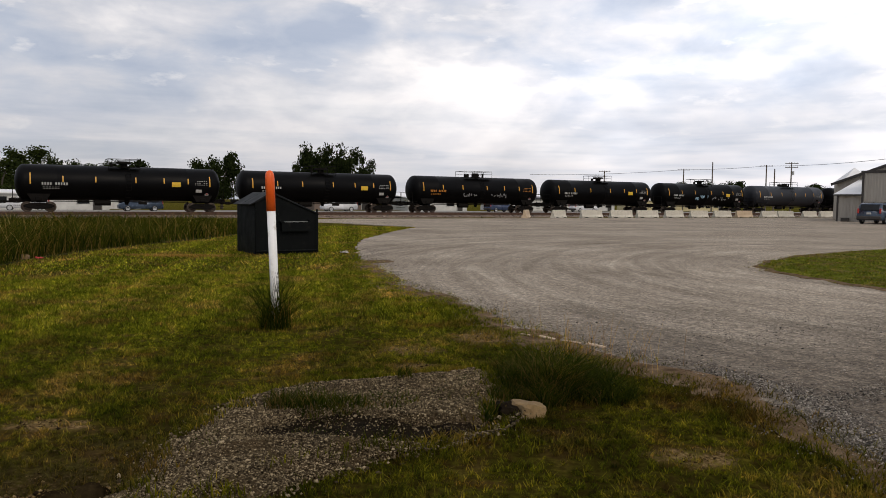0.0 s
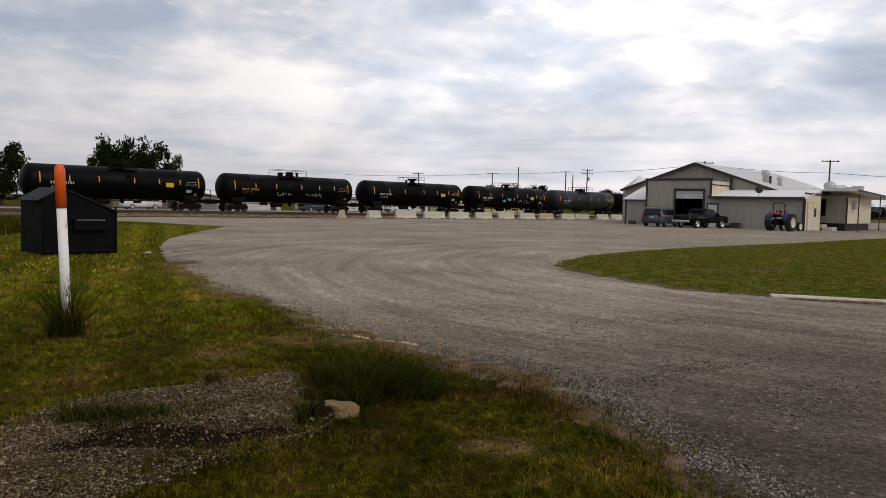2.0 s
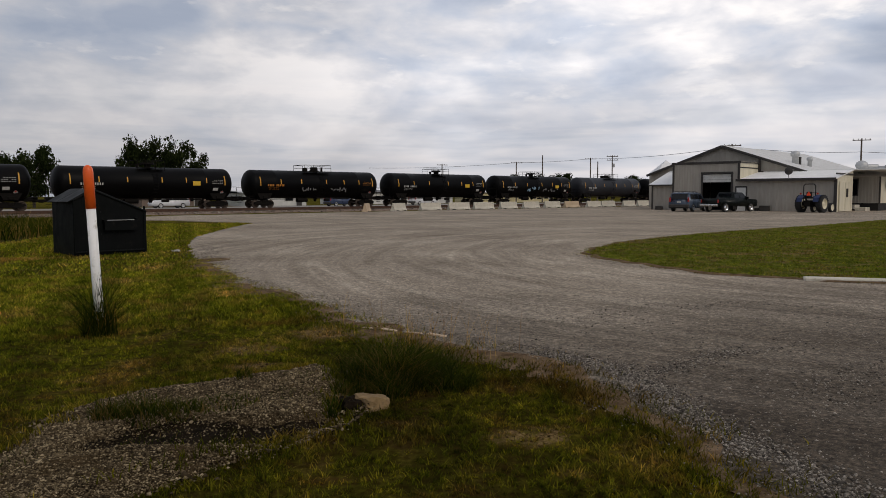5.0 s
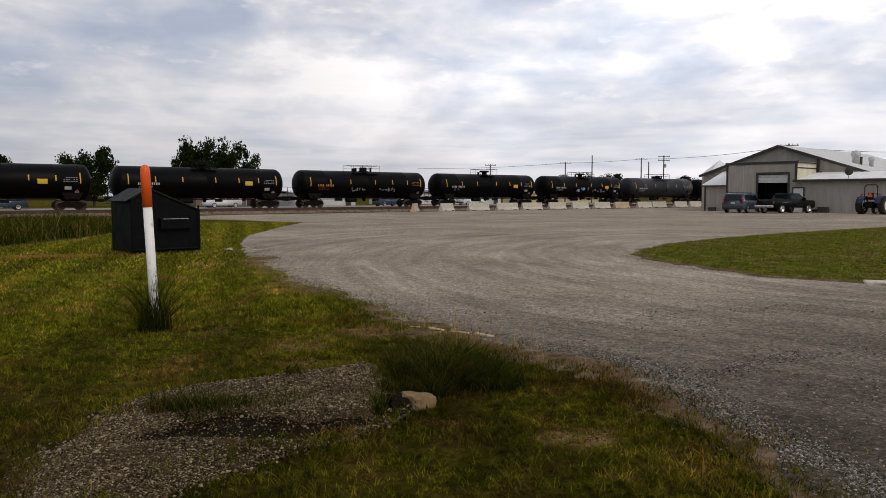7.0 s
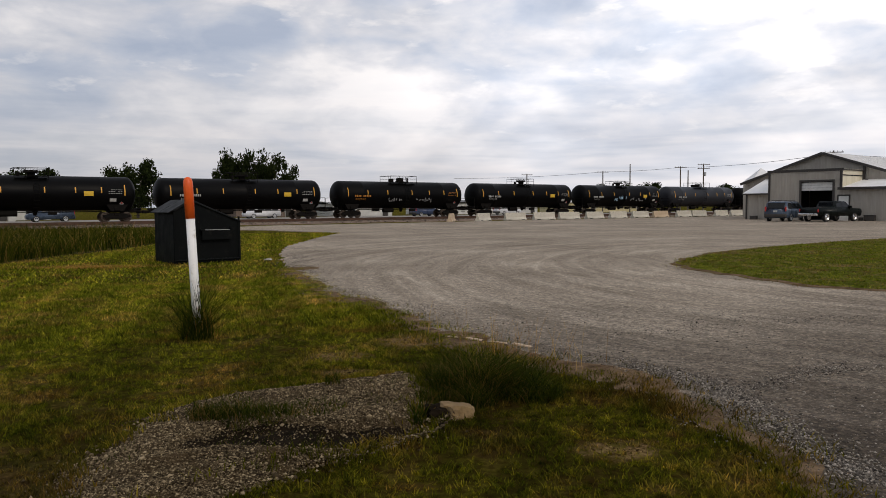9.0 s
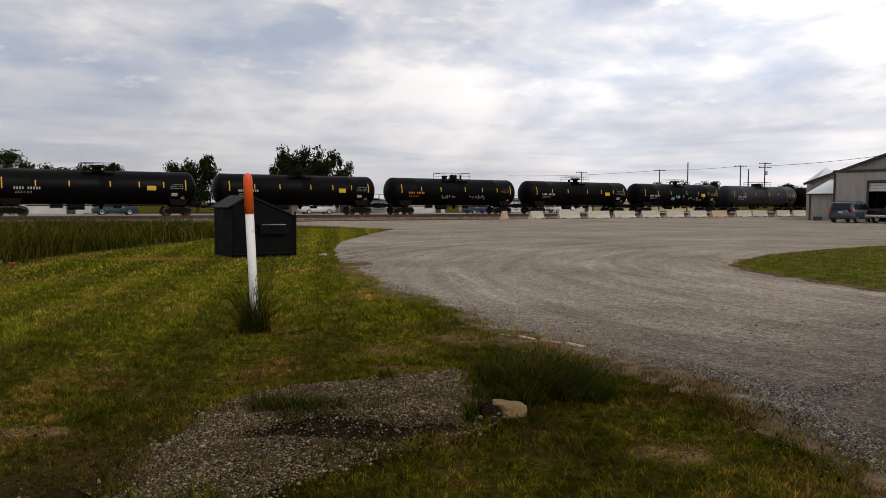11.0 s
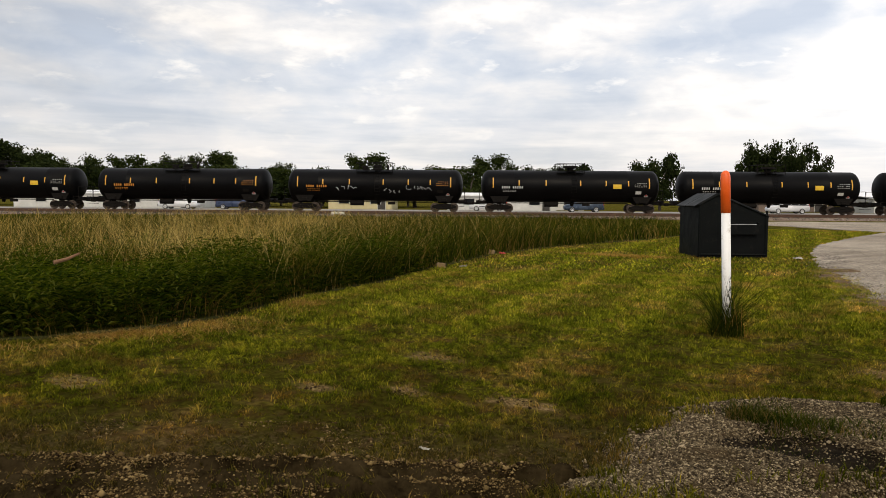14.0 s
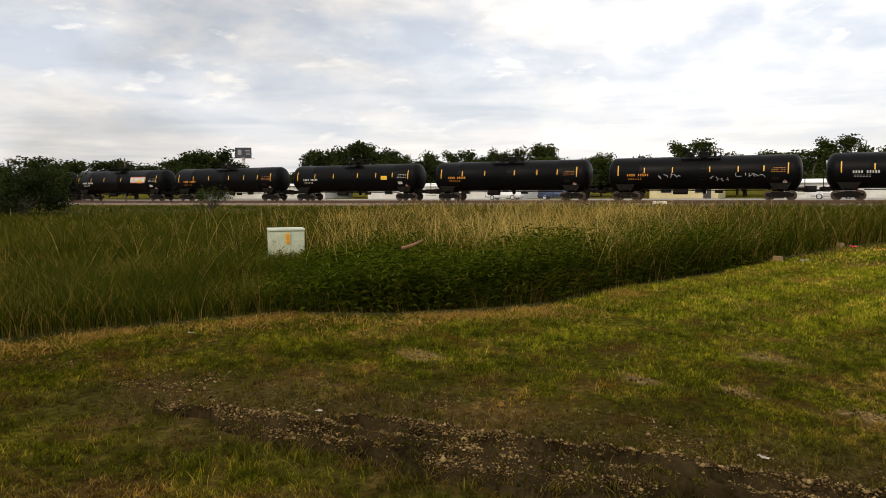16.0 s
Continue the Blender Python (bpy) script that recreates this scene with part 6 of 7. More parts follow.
def make_wire(a, b, sag):
    cu = bpy.data.curves.new("power_line", "CURVE")
    cu.dimensions, cu.bevel_depth, cu.bevel_resolution = "3D", 0.035, 1
    sp = cu.splines.new("POLY")
    sp.points.add(24)
    a, b = Vector(a), Vector(b)
    for i in range(25):
        u = i / 24
        q = a.lerp(b, u)
        sp.points[i].co = (q.x, q.y, q.z - sag * 4 * u * (1 - u), 1)
    cu.materials.append(M_WIRE)
    tagged(new("power_line", cu), "thin sagging black overhead power line", "cable", "power lines")


make_wire((20, 175, 8.0), (51, 160, 8.8), 0.4)
make_wire((51, 160, 8.8), (66, 154, 9.5), 0.2)
make_wire((66, 154, 9.5), (64.5, 99.0, 8.6), 0.5)
make_wire((64.5, 99.0, 8.6), (85.5, 97.9, 8.0), 0.35)
make_wire((85.5, 97.9, 8.0), (150, 92, 8.5), 0.8)

# ---------------------------------------------------------------- trees
def make_tree(seed, h, w, material, name="tree", bare=0.25, leaves=2600, size=0.34, label=""):
    """A tapered trunk, forking limbs and a ragged crown of leaf clumps with gaps."""
    rng = np.random.default_rng(seed)
    t = thing(name, label, "bush" if name == "bush" else "tree")
    bm = bmesh.new()
    th = h * bare
    rod(bm, (0, 0, -0.1), (0.1, 0, th), 0.035 * h, 0.024 * h, 8)
    tips = []
    n = 15
    for i in range(n):
        a = i * 2.4 + rng.uniform(-0.4, 0.4)
        r = w * 0.5 * rng.uniform(0.35, 0.85)
        z = h * rng.uniform(0.22, 0.84) if i else h * 0.86
        r = r * (0.45 + 1.1 * (1 - abs(z / h - 0.55) * 1.6))
        mid = Vector((r * 0.4 * math.cos(a), r * 0.4 * math.sin(a), th + (z - th) * 0.55))
        tip = Vector((r * math.cos(a), r * math.sin(a), z))
        rod(bm, (0.08, 0, th * rng.uniform(0.75, 1.0)), mid, 0.016 * h, 0.010 * h, 6)
        rod(bm, mid, tip, 0.010 * h, 0.003 * h, 5)
        tips += [tip, mid.lerp(tip, 0.6)]
        for q in range(2):
            o = tip + Vector(rng.normal(0, w * 0.10, 3))
            o.z = min(max(o.z, th * 0.9), h * 0.90)
            rod(bm, mid.lerp(tip, 0.5), o, 0.006 * h, 0.002 * h, 4)
            tips.append(o)
    part("trunk", bm, M_BARK, t)
    tips = np.array([tuple(v) for v in tips])
    rad = w * rng.uniform(0.12, 0.22, len(tips))
    k = rng.integers(0, len(tips), leaves)
    d = rng.normal(0, 1, (leaves, 3))
    d /= np.linalg.norm(d, axis=1)[:, None]
    c = tips[k] + d * (rad[k] * rng.uniform(0.10, 0.92, leaves))[:, None] * np.array([1.1, 1.1, 0.85])
    c[:, 2] = np.where(c[:, 2] < h * 0.08, h * rng.uniform(0.08, 0.25, leaves), c[:, 2])
    u = rng.normal(0, 1, (leaves, 3))
    u /= np.linalg.norm(u, axis=1)[:, None]
    v = np.cross(u, rng.normal(0, 1, (leaves, 3)))
    v /= np.linalg.norm(v, axis=1)[:, None]
    s = (size * rng.uniform(0.5, 1.2, leaves))[:, None]
    verts = np.stack([c - u * s * 0.5, c + v * s * 0.28, c + u * s * 0.5, c - v * s * 0.28], 1).reshape(-1, 3)
    f = np.arange(leaves * 4).reshape(-1, 4)
    mesh_from_arrays("crown", verts, f, material, parent=t)
    return t


def plant():
    dark = [make_tree(11 + i, 9.0, 9.0, M_LEAF, leaves=11000, size=0.54, label="broad dark green leafy tree beyond the railway") for i in range(4)]
    pale = [make_tree(31 + i, 9.0, 8.5, M_LEAF_PALE, leaves=9500, size=0.50, label="leafy mid-green tree beyond the railway") for i in range(3)]
    spots = [(-34.0, 115, 9.0, 6.6, 0), (-20.2, 119, 10.4, 6.2, 0), (-14.9, 118, 10.0, 5.6, 0), (-24, 123, 7.6, 5, 1), (-48, 112, 7.4, 7, 0), (-57, 122, 7.6, 9, 0),
             (-157, 12, 7.9, 12, 0), (-150, 20, 7.2, 14, 0), (-151, 30, 7.8, 11, 0), (-150, 41, 10.0, 13, 0), (-150, 46.5, 8.6, 7, 0), (-139, 62.5, 9.6, 7, 0),
             (-132, 63, 11.0, 11, 0), (-128, 71, 10.3, 9.5, 0), (-124, 76, 8.5, 9, 1), (-119, 83.5, 9.0, 8, 1), (-117, 88, 8.6, 8, 1), (-114, 90.5, 9.3, 8, 1), (-108, 97, 9.9, 10, 1),
             (-101, 102, 8.1, 7, 1), (-96, 108, 7.4, 6, 1), (-90, 114, 10.2, 11, 1), (-84, 119, 7.4, 8, 0), (-78, 123, 7.2, 7, 0), (-70.5, 127, 10.1, 10, 1), (-64, 131, 8.3, 8, 0),
             (66, 196, 7.4, 9, 0), (76, 194, 7.6, 8, 0), (96, 190, 7.2, 8, 0), (-143, 38, 7.5, 8, 0), (-105, 92, 7.0, 7, 0), (-99, 97, 6.6, 7, 0), (-122, 80, 7.0, 7, 0)]
    rr = random.Random(21)
    for k in range(22):
        p = along(-140 + 6.6 * k + rr.uniform(-2, 2), 124 + rr.uniform(-4, 4))
        spots.append((p.x, p.y, rr.uniform(5.0, 7.4) * (0.68 if k in (5, 6) else 1), rr.uniform(9, 13), k % 2))
    made = set()
    rng = random.Random(8)
    for i, (x, y, h, w, p) in enumerate(spots):
        src = (pale if p else dark)[i % (3 if p else 4)]
        m = pose(x, y, 0, 0, 0, rng.uniform(0, 360)) @ Matrix.Diagonal((w / 9, w / 9, h / 9, 1))
        if src in made:
            made_tree = copy_thing(src, m)
            made_tree.matrix_basis = m
        else:
            made.add(src)
            src.matrix_world = m
    b = make_tree(61, 3.1, 7.5, M_LEAF, "bush", 0.08, 9000, 0.24, "dense dark green bush in the tall grass")
    b.matrix_world = pose(-59, 4.2, 0)
    b2 = copy_thing(b, pose(-63, 1.0, 0, 0, 0, 120))
    b3 = make_tree(62, 2.2, 2.6, M_LEAF_PALE, "bush", 0.2, 700, 0.17, "thin airy sapling by the railway")
    b3.matrix_world = pose(-52.5, 15.2, 0)


plant()

# ---------------------------------------------------------------- grass, stones and litter
def lawn_points(n, r0, r1, a0=-44, a1=95):
    px, py = fan(n, r0, r1, a0, a1)
    keep = ~(inside(px, py, YARD_E) | inside(px, py, HEAP_E) | (inside(px, py, MUD_E) & (RNG.random(len(px)) < 0.45)) | inside(px, py, FIELD))
    return px[keep], py[keep]


def grow_lawn():
    # little crowns of blades with dark gaps between them
    cx, cy = lawn_points(78000, 2.6, 9.8)
    thin = RNG.random(len(cx)) < np.clip(0.62 + 0.45 * wobble(cx, cy, 0.9, 0.5) + 0.45 * wobble(cx, cy, 5.5, 1.5) + 0.3 * wobble(cx, cy, 2.8, 4.0), 0.05, 1)
    off = -(cx + 8.6) * 0.516 + (cy + 0.35) * 0.856 + 0.25 * wobble(cx, cy, 2.0, 0.6)
    thin &= ~((off > -0.3) & (off < 1.0) & (cx < -1.7) & (cx > -6.8) & (RNG.random(len(cx)) < 0.5))
    for x, y, rx, ry in SCALPED:
        thin &= ~((((cx - x) / rx) ** 2 + ((cy - y) / ry) ** 2 + 0.5 * wobble(cx, cy, 4.0, 1.0) < 0.8) & (RNG.random(len(cx)) < 0.62))
    cx, cy = cx[thin], cy[thin]
    each = 9
    size = np.repeat(np.exp(RNG.normal(0, 0.32, len(cx))) * np.clip(1 + 0.35 * wobble(cx, cy, 1.6, 2.2), 0.5, 1.6), each)
    px = np.repeat(cx, each) + RNG.normal(0, 0.012, len(cx) * each) * size
    py = np.repeat(cy, each) + RNG.normal(0, 0.012, len(cx) * each) * size
    ground_z = np.where(inside(px, py, MUD_E), mud_z(px, py), land(px, py))
    near = blades(px, py, ground_z - 0.004, 0.028 * size, 0.0074, 1.2, 2)
    px, py = lawn_points(330000, 9.5, 17)
    mid = blades(px, py, land(px, py) - 0.004, 0.05 * np.clip(1 + 0.6 * wobble(px, py, 4.5, 1.5), 0.4, 2), 0.016, 0.9, 1)
    px, py = lawn_points(330000, 17, 46)
    far = blades(px, py, land(px, py) - 0.004, 0.06, 0.045, 0.9, 1)
    v, f = join([near, mid, far])
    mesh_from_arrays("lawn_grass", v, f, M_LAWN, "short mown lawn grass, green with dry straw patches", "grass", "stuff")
    # the grass island across the yard
    px, py = RNG.uniform(7, 60, 420000), RNG.uniform(4, 52, 420000)
    k = inside(px, py, ISLAND_E) & (RNG.random(420000) < np.clip(22 / np.hypot(px, py), 0, 1))
    v, f = blades(px[k], py[k], np.full(k.sum(), 0.04), 0.04, 0.035, 1.4, 1)
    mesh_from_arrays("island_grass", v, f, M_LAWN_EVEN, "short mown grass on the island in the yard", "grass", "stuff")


grow_lawn()


def edge_run(poly, n, spread, closed=True):
    """Points scattered along an outline, or along an open run of it."""
    p = np.array(poly + [poly[0]] if closed else poly, float)
    seg = np.hypot(*(p[1:] - p[:-1]).T)
    k = RNG.choice(len(seg), n, p=seg / seg.sum())
    u = RNG.random(n)[:, None]
    q = p[k] + (p[k + 1] - p[k]) * u + RNG.normal(0, spread, (n, 2))
    return q[:, 0], q[:, 1]


def creeping_grass():
    """Grass that hangs over the rims of the heap, the ruts and the yard."""
    lumps = []
    for poly, n, spread, shut in ((HEAP_E, 8000, 0.09, True), (MUD_E, 5200, 0.12, True), (YARD_E[8:130], 34000, 0.22, False), (ISLAND_E[-60:] + ISLAND_E[:40], 9000, 0.18, False)):
        px, py = edge_run(poly, n, spread, shut)
        ok = wobble(px, py, 3.0, 0.9) > -0.2
        px, py = px[ok], py[ok]
        pz = np.where(inside(px, py, HEAP_E), heap_z(px, py), land(px, py)) - 0.005
        lumps.append(blades(px, py, pz, 0.062, 0.009, 1.0, 2))
    v, f = join(lumps)
    mesh_from_arrays("rim_grass", v, f, M_LAWN, "ragged grass hanging over the rims of gravel and mud", "grass", "stuff")


creeping_grass()


def grow_field():
    lumps, straw = [], []
    for n, r0, r1, h, w, sg in ((120000, 8, 15, 0.62, 0.010, 3), (110000, 15, 28, 0.70, 0.018, 2), (80000, 28, 48, 0.55, 0.034, 2), (40000, 48, 95, 0.30, 0.06, 2)):
        px, py = fan(n, r0, r1, 4, 100)
        k = inside(px, py, FIELD) & (px * NX + py * NY < 62.5)
        px, py = px[k], py[k]
        hh = h * (1 + 0.35 * wobble(px, py, 0.35, 0.9) + 0.28 * wobble(px, py, 1.9, 0.3))
        # lower towards the open end of the field
        ang = np.degrees(np.arctan2(-px, py))
        hh = hh * np.clip(1.0 - (ang - 60) / 14, 0.60, 1.0)
        hh = hh * np.where((ang > 35) & (ang < 66) & (np.hypot(px, py) < 12.0), 0.5, 1.0)
        hh = hh * np.where((ang > 66.5) & (ang < 71.5) & (np.hypot(px, py) < 17.8) & (np.hypot(px, py) > 13.5), 0.4, 1.0)
        lumps.append(blades(px, py, np.full(len(px), 0.02), hh, w, 0.95, sg))
    v, f = join(lumps)
    mesh_from_arrays("tall_grass", v, f, M_FIELD, "tall unmown green grass with dry stems", "grass", "stuff")
    # pale seeding stems standing above
    for n, r0, r1, h, w in ((30000, 9, 18, 0.95, 0.006), (36000, 18, 34, 0.88, 0.010), (26000, 34, 80, 0.45, 0.022)):
        px, py = fan(n, r0, r1, 6, 98)
        ang = np.degrees(np.arctan2(-px, py))
        dense_ = 0.012 + 0.95 * np.exp(-((ang - 50) / 13) ** 2) * (np.hypot(px, py) < 40)
        dense_ = dense_ * np.where(ang > 66, 0.3, 1.0)
        k = inside(px, py, FIELD) & (px * NX + py * NY < 61.5) & (np.hypot(px, py) > 11.6) & (RNG.random(n) < dense_ * np.clip(0.75 + 0.6 * wobble(px, py, 0.5, 3.1), 0.1, 1))
        straw.append(blades(px[k], py[k], np.full(k.sum(), 0.02), h * (1 + 0.2 * wobble(px[k], py[k], 0.6)), w, 0.7, 3))
    v, f = join(straw)
    mesh_from_arrays("seeding_grass", v, f, M_STRAW, "pale dry seeding grass stems above the field", "grass", "stuff")
    # straw thrown along the mown edge
    px, py = edge_run(FIELD[2:17], 90000, 0.42, False)
    k = ~inside(px, py, YARD) & (RNG.random(90000) < np.clip(0.35 + 0.9 * wobble(px, py, 1.1, 2.4) + 0.4 * wobble(px, py, 4.0, 0.4), 0.02, 1) * np.where(py < 8.5, 1.0, 0.12))
    px, py = np.append(px[k] + 0.12, RNG.normal(-7.3, 0.7, 5000)), np.append(py[k], RNG.normal(20.6, 0.22, 5000))
    v, f = blades(px, py, land(px, py) + 0.006, 0.052, 0.0055, 3.2, 2)
    mesh_from_arrays("cut_straw", v, f, M_DRY, "brown cut straw lying along the mown edge", "straw", "stuff")


grow_field()


def leafy_stems(px, py, height, leaves, size):
    """Upright weeds: a stem with narrow leaves all the way up."""
    out_v, out_f = [], []
    n = len(px)
    h = height * (0.7 + 0.5 * RNG.random(n))
    lx, ly = RNG.normal(0, 0.12, n) * h, RNG.normal(0, 0.12, n) * h
    for i in range(leaves):
        u = 0.15 + 0.85 * i / leaves + RNG.uniform(-0.03, 0.03, n)
        a = i * 2.4 + RNG.random(n) * 1.2
        s = size * (1.15 - 0.6 * u) * (0.7 + 0.6 * RNG.random(n))
        bx, by, bz = px + lx * u, py + ly * u, h * u
        dx, dy = np.cos(a), np.sin(a)
        droop = RNG.uniform(-0.15, 0.75, n)
        w = s * 0.115
        p0 = np.stack([bx, by, bz], 1)
        p1 = np.stack([bx + dx * s * 0.5 - dy * w, by + dy * s * 0.5 + dx * w, bz + s * (0.18 + droop * 0.3)], 1)
        p2 = np.stack([bx + dx * s, by + dy * s, bz + s * droop], 1)
        p3 = np.stack([bx + dx * s * 0.5 + dy * w, by + dy * s * 0.5 - dx * w, bz + s * (0.18 + droop * 0.3)], 1)
        v = np.stack([p0, p1, p2, p3], 1).reshape(-1, 3)
        out_v.append(v)
        q = np.arange(n)[:, None] * 4
        out_f.append(np.concatenate([q + np.array([[0, 1, 2]]), q + np.array([[0, 2, 3]])]))
    return join(list(zip(out_v, out_f)))


def grow_weeds():
    n = 17000
    px, py = RNG.uniform(-15.5, -7.6, n), RNG.uniform(0.5, 15.0, n)
    k = inside(px, py, FIELD)
    deep = px + 8.6 + 0.05 * (py - 6) ** 2 * 0.3
    ang = np.degrees(np.arctan2(-px, py))
    k &= (ang > 30 + 8 * RNG.random(n)) & (ang < 66 + 11 * RNG.random(n) ** 2 + 2.5 * wobble(px, py, 0.9, 0.3)) & (RNG.random(n) < np.clip(1.15 + deep * 0.22, 0.05, 1))
    px, py = px[k], py[k]
    hh = 0.64 * (1 + 0.2 * wobble(px, py, 0.8) + 0.16 * wobble(px, py, 3.1, 1.4)) * np.clip((np.hypot(px, py) - 8.4) / 1.0, 0.62, 1.0) * np.clip(1.15 - (ang[k] - 61) / 18, 0.5, 1.15)
    v, f = leafy_stems(px, py, hh, 22, 0.15)
    mesh_from_arrays("leafy_weeds", v, f, M_WEED, "dense dark green leafy weeds along the field bank", "weeds", "stuff")


grow_weeds()


def tuft(spots, label):
    lumps = []
    for x, y, n, r, h, w, lean in spots:
        a, q = RNG.random(n) * 6.28, r * np.sqrt(RNG.random(n))
        px, py = x + q * np.cos(a), y + q * np.sin(a)
        pz = np.where(inside(px, py, HEAP_E), heap_z(px, py), land(px, py)) - 0.01
        lumps.append(blades(px, py, pz, h * (1 - 0.45 * q / r), w, lean, 3))
    v, f = join(lumps)
    return mesh_from_arrays("grass_tuft", v, f, M_TUFT, label, "grass tuft", "stuff")


tuft([(-2.09, 9.30, 260, 0.16, 0.80, 0.010, 1.1), (-2.06, 9.22, 380, 0.20, 0.34, 0.009, 1.4)], "long uncut grass tuft round the marker post")
tuft([(0.95, 6.25, 1300, 0.30, 0.38, 0.008, 1.6), (1.35, 6.05, 650, 0.28, 0.24, 0.008, 1.7), (0.86, 5.85, 420, 0.16, 0.22, 0.007, 1.2), (0.52, 5.95, 260, 0.14, 0.14, 0.007, 1.3), (0.80, 6.75, 500, 0.30, 0.27, 0.009, 1.0), (1.30, 6.7, 420, 0.34, 0.26, 0.009, 0.9), (0.64, 6.30, 220, 0.14, 0.25, 0.009, 1.0), (1.05, 7.25, 260, 0.35, 0.22, 0.009, 1.0)], "tall uncut grass clump over the pipe mouth")
tuft([(-0.31, 6.33, 90, 0.07, 0.15, 0.006, 0.9)], "small green grass tuft in the gravel")
tuft([(-1.15, 5.46, 420, 0.16, 0.14, 0.007, 1.0), (-0.92, 5.46, 420, 0.20, 0.13, 0.007, 1.0), (-0.68, 5.46, 300, 0.18, 0.10, 0.007, 1.0), (-0.40, 5.55, 200, 0.24, 0.08, 0.007, 1.1), (-1.05, 5.9, 60, 0.15, 0.06, 0.006, 1.0), (-1.45, 5.4, 50, 0.12, 0.07, 0.006, 1.0), (0.1, 5.75, 60, 0.2, 0.05, 0.006, 1.0), (-0.85, 5.1, 130, 0.22, 0.06, 0.006, 1.1), (-0.3, 5.0, 60, 0.2, 0.05, 0.006, 1.1), (-1.5, 4.6, 60, 0.2, 0.05, 0.006, 1.1), (0.15, 6.2, 70, 0.25, 0.05, 0.006, 1.1), (-1.1, 6.1, 80, 0.25, 0.05, 0.006, 1.1)], "sparse green grass growing through the gravel")
tuft([(0.40, 5.50, 60, 0.08, 0.16, 0.012, 1.2), (0.36, 5.3, 50, 0.07, 0.14, 0.012, 1.3)], "broad-bladed weed hanging over the hollow")


def seed_stalks():
    n = 110
    line = RNG.normal(0, 1, 80)
    px, py = np.concatenate([1.4 + 0.35 * line, RNG.normal(-2.05, 0.13, 30)]), np.concatenate([7.75 - 0.28 * line + RNG.normal(0, 0.22, 80), RNG.normal(9.22, 0.12, 30)])
    v, f = blades(px, py, np.zeros(n), 0.42, 0.0036, 0.45, 3)
    mesh_from_arrays("seed_stalks", v, f, M_DRY, "brown seed stalks above the grass clump", "grass tuft", "stuff")


seed_stalks()


def scatter_stones():
    n = 150000
    px, py = RNG.uniform(-2.0, 0.7, n), RNG.uniform(2.4, 7.3, n)
    k = inside(px, py, HEAP_E) & (RNG.random(n) < np.clip(0.95 + 0.7 * wobble(px, py, 1.8, 0.2) - 0.9 * gully(px, py), 0.08, 1))
    a = pebbles(px[k], py[k], heap_z(px[k], py[k]), 0.0054 * np.exp(RNG.normal(0, 0.22, k.sum())))
    qx, qy = RNG.uniform(-2.0, 0.7, 16000), RNG.uniform(2.4, 7.3, 16000)
    kk = inside(qx, qy, HEAP_E) & (RNG.random(16000) < np.clip(0.25 + 0.9 * wobble(qx, qy, 2.2, 0.7) - gully(qx, qy), 0.02, 1))
    coarse = pebbles(qx[kk], qy[kk], heap_z(qx[kk], qy[kk]), 0.0082)
    px, py = edge_run(HEAP_E, 1500, 0.08)
    b = pebbles(px, py, land(px, py) + 0.01, 0.012)
    px, py = edge_run(HOLLOW_E, 1500, 0.05)
    ex, ey = edge_run(CRACK_E, 900, 0.03)
    px, py = np.append(px, ex), np.append(py, ey)
    c = pebbles(px, py, heap_z(px, py) + 0.006, 0.0072)
    px, py = RNG.uniform(-1.2, 0.4, 900), RNG.uniform(4.6, 5.4, 900)
    k = inside(px, py, HOLLOW)
    d = pebbles(px[k], py[k], heap_z(px[k], py[k]) + 0.008, 0.0065)
    v, f = join([a, coarse, b, c, d])
    mesh_from_arrays("heap_pebbles", v, f, M_PEBBLE, "loose pale limestone pebbles on the washed-out patch", "gravel", "stuff")
    px, py = fan(40000, 3.2, 12, -44, 4)
    k = inside(px, py, YARD)
    v, f = pebbles(px[k], py[k], np.full(k.sum(), 0.018), 0.0065)
    mesh_from_arrays("yard_pebbles", v, f, M_GRIT, "loose grit on the packed gravel yard", "gravel", "stuff")
    px, py = edge_run(YARD_E[40:140], 5000, 0.16, False)
    qx, qy = edge_run([(x + 0.45, y + 0.1) for x, y in YARD_E[40:150]], 15000, 0.22, False)
    ok = inside(qx, qy, YARD_E) & (wobble(qx, qy, 1.4, 0.6) > -0.15)
    px, py = np.append(px, qx[ok]), np.append(py, qy[ok])
    v, f = pebbles(px, py, np.where(inside(px, py, YARD_E), 0.021, 0.012), 0.0068)
    mesh_from_arrays("verge_pebbles", v, f, M_GRIT, "grit strewn along the edge of the yard", "gravel", "stuff")
    px, py = edge_run(YARD_E[24:120], 10000, 0.26, False)
    v, f = pebbles(px, py, np.where(inside(px, py, YARD_E), 0.024, 0.006), 0.0055)
    mesh_from_arrays("verge_grit", v, f, M_PEBBLE, "fine brown grit over the dirt verge", "gravel", "stuff")
    lumps = []
    for run, n, spread in (([(2.55, 7.1), (2.95, 6.34), (2.95, 5.3), (2.83, 4.4), (2.88, 3.8), (2.95, 3.2)], 8500, 0.11), ([(3.1, 6.0), (3.4, 6.1), (4.2, 6.6), (5.2, 6.9)], 1500, 0.10), ([(3.6, 4.6), (4.4, 5.4), (6.0, 6.0)], 900, 0.25), ([(2.9, 8.6), (4.6, 9.4), (7.0, 9.7)], 700, 0.2)):
        px, py = edge_run(run, n, spread, False)
        ok = wobble(px, py, 2.4, 1.7) > -0.35
        lumps.append(pebbles(px[ok], py[ok], np.full(ok.sum(), 0.022), 0.0078))
    v, f = join(lumps)
    mesh_from_arrays("loose_gravel", v, f, M_GRIT, "ridges of loose coarse gravel thrown up on the yard", "gravel", "stuff")
    n = 76000
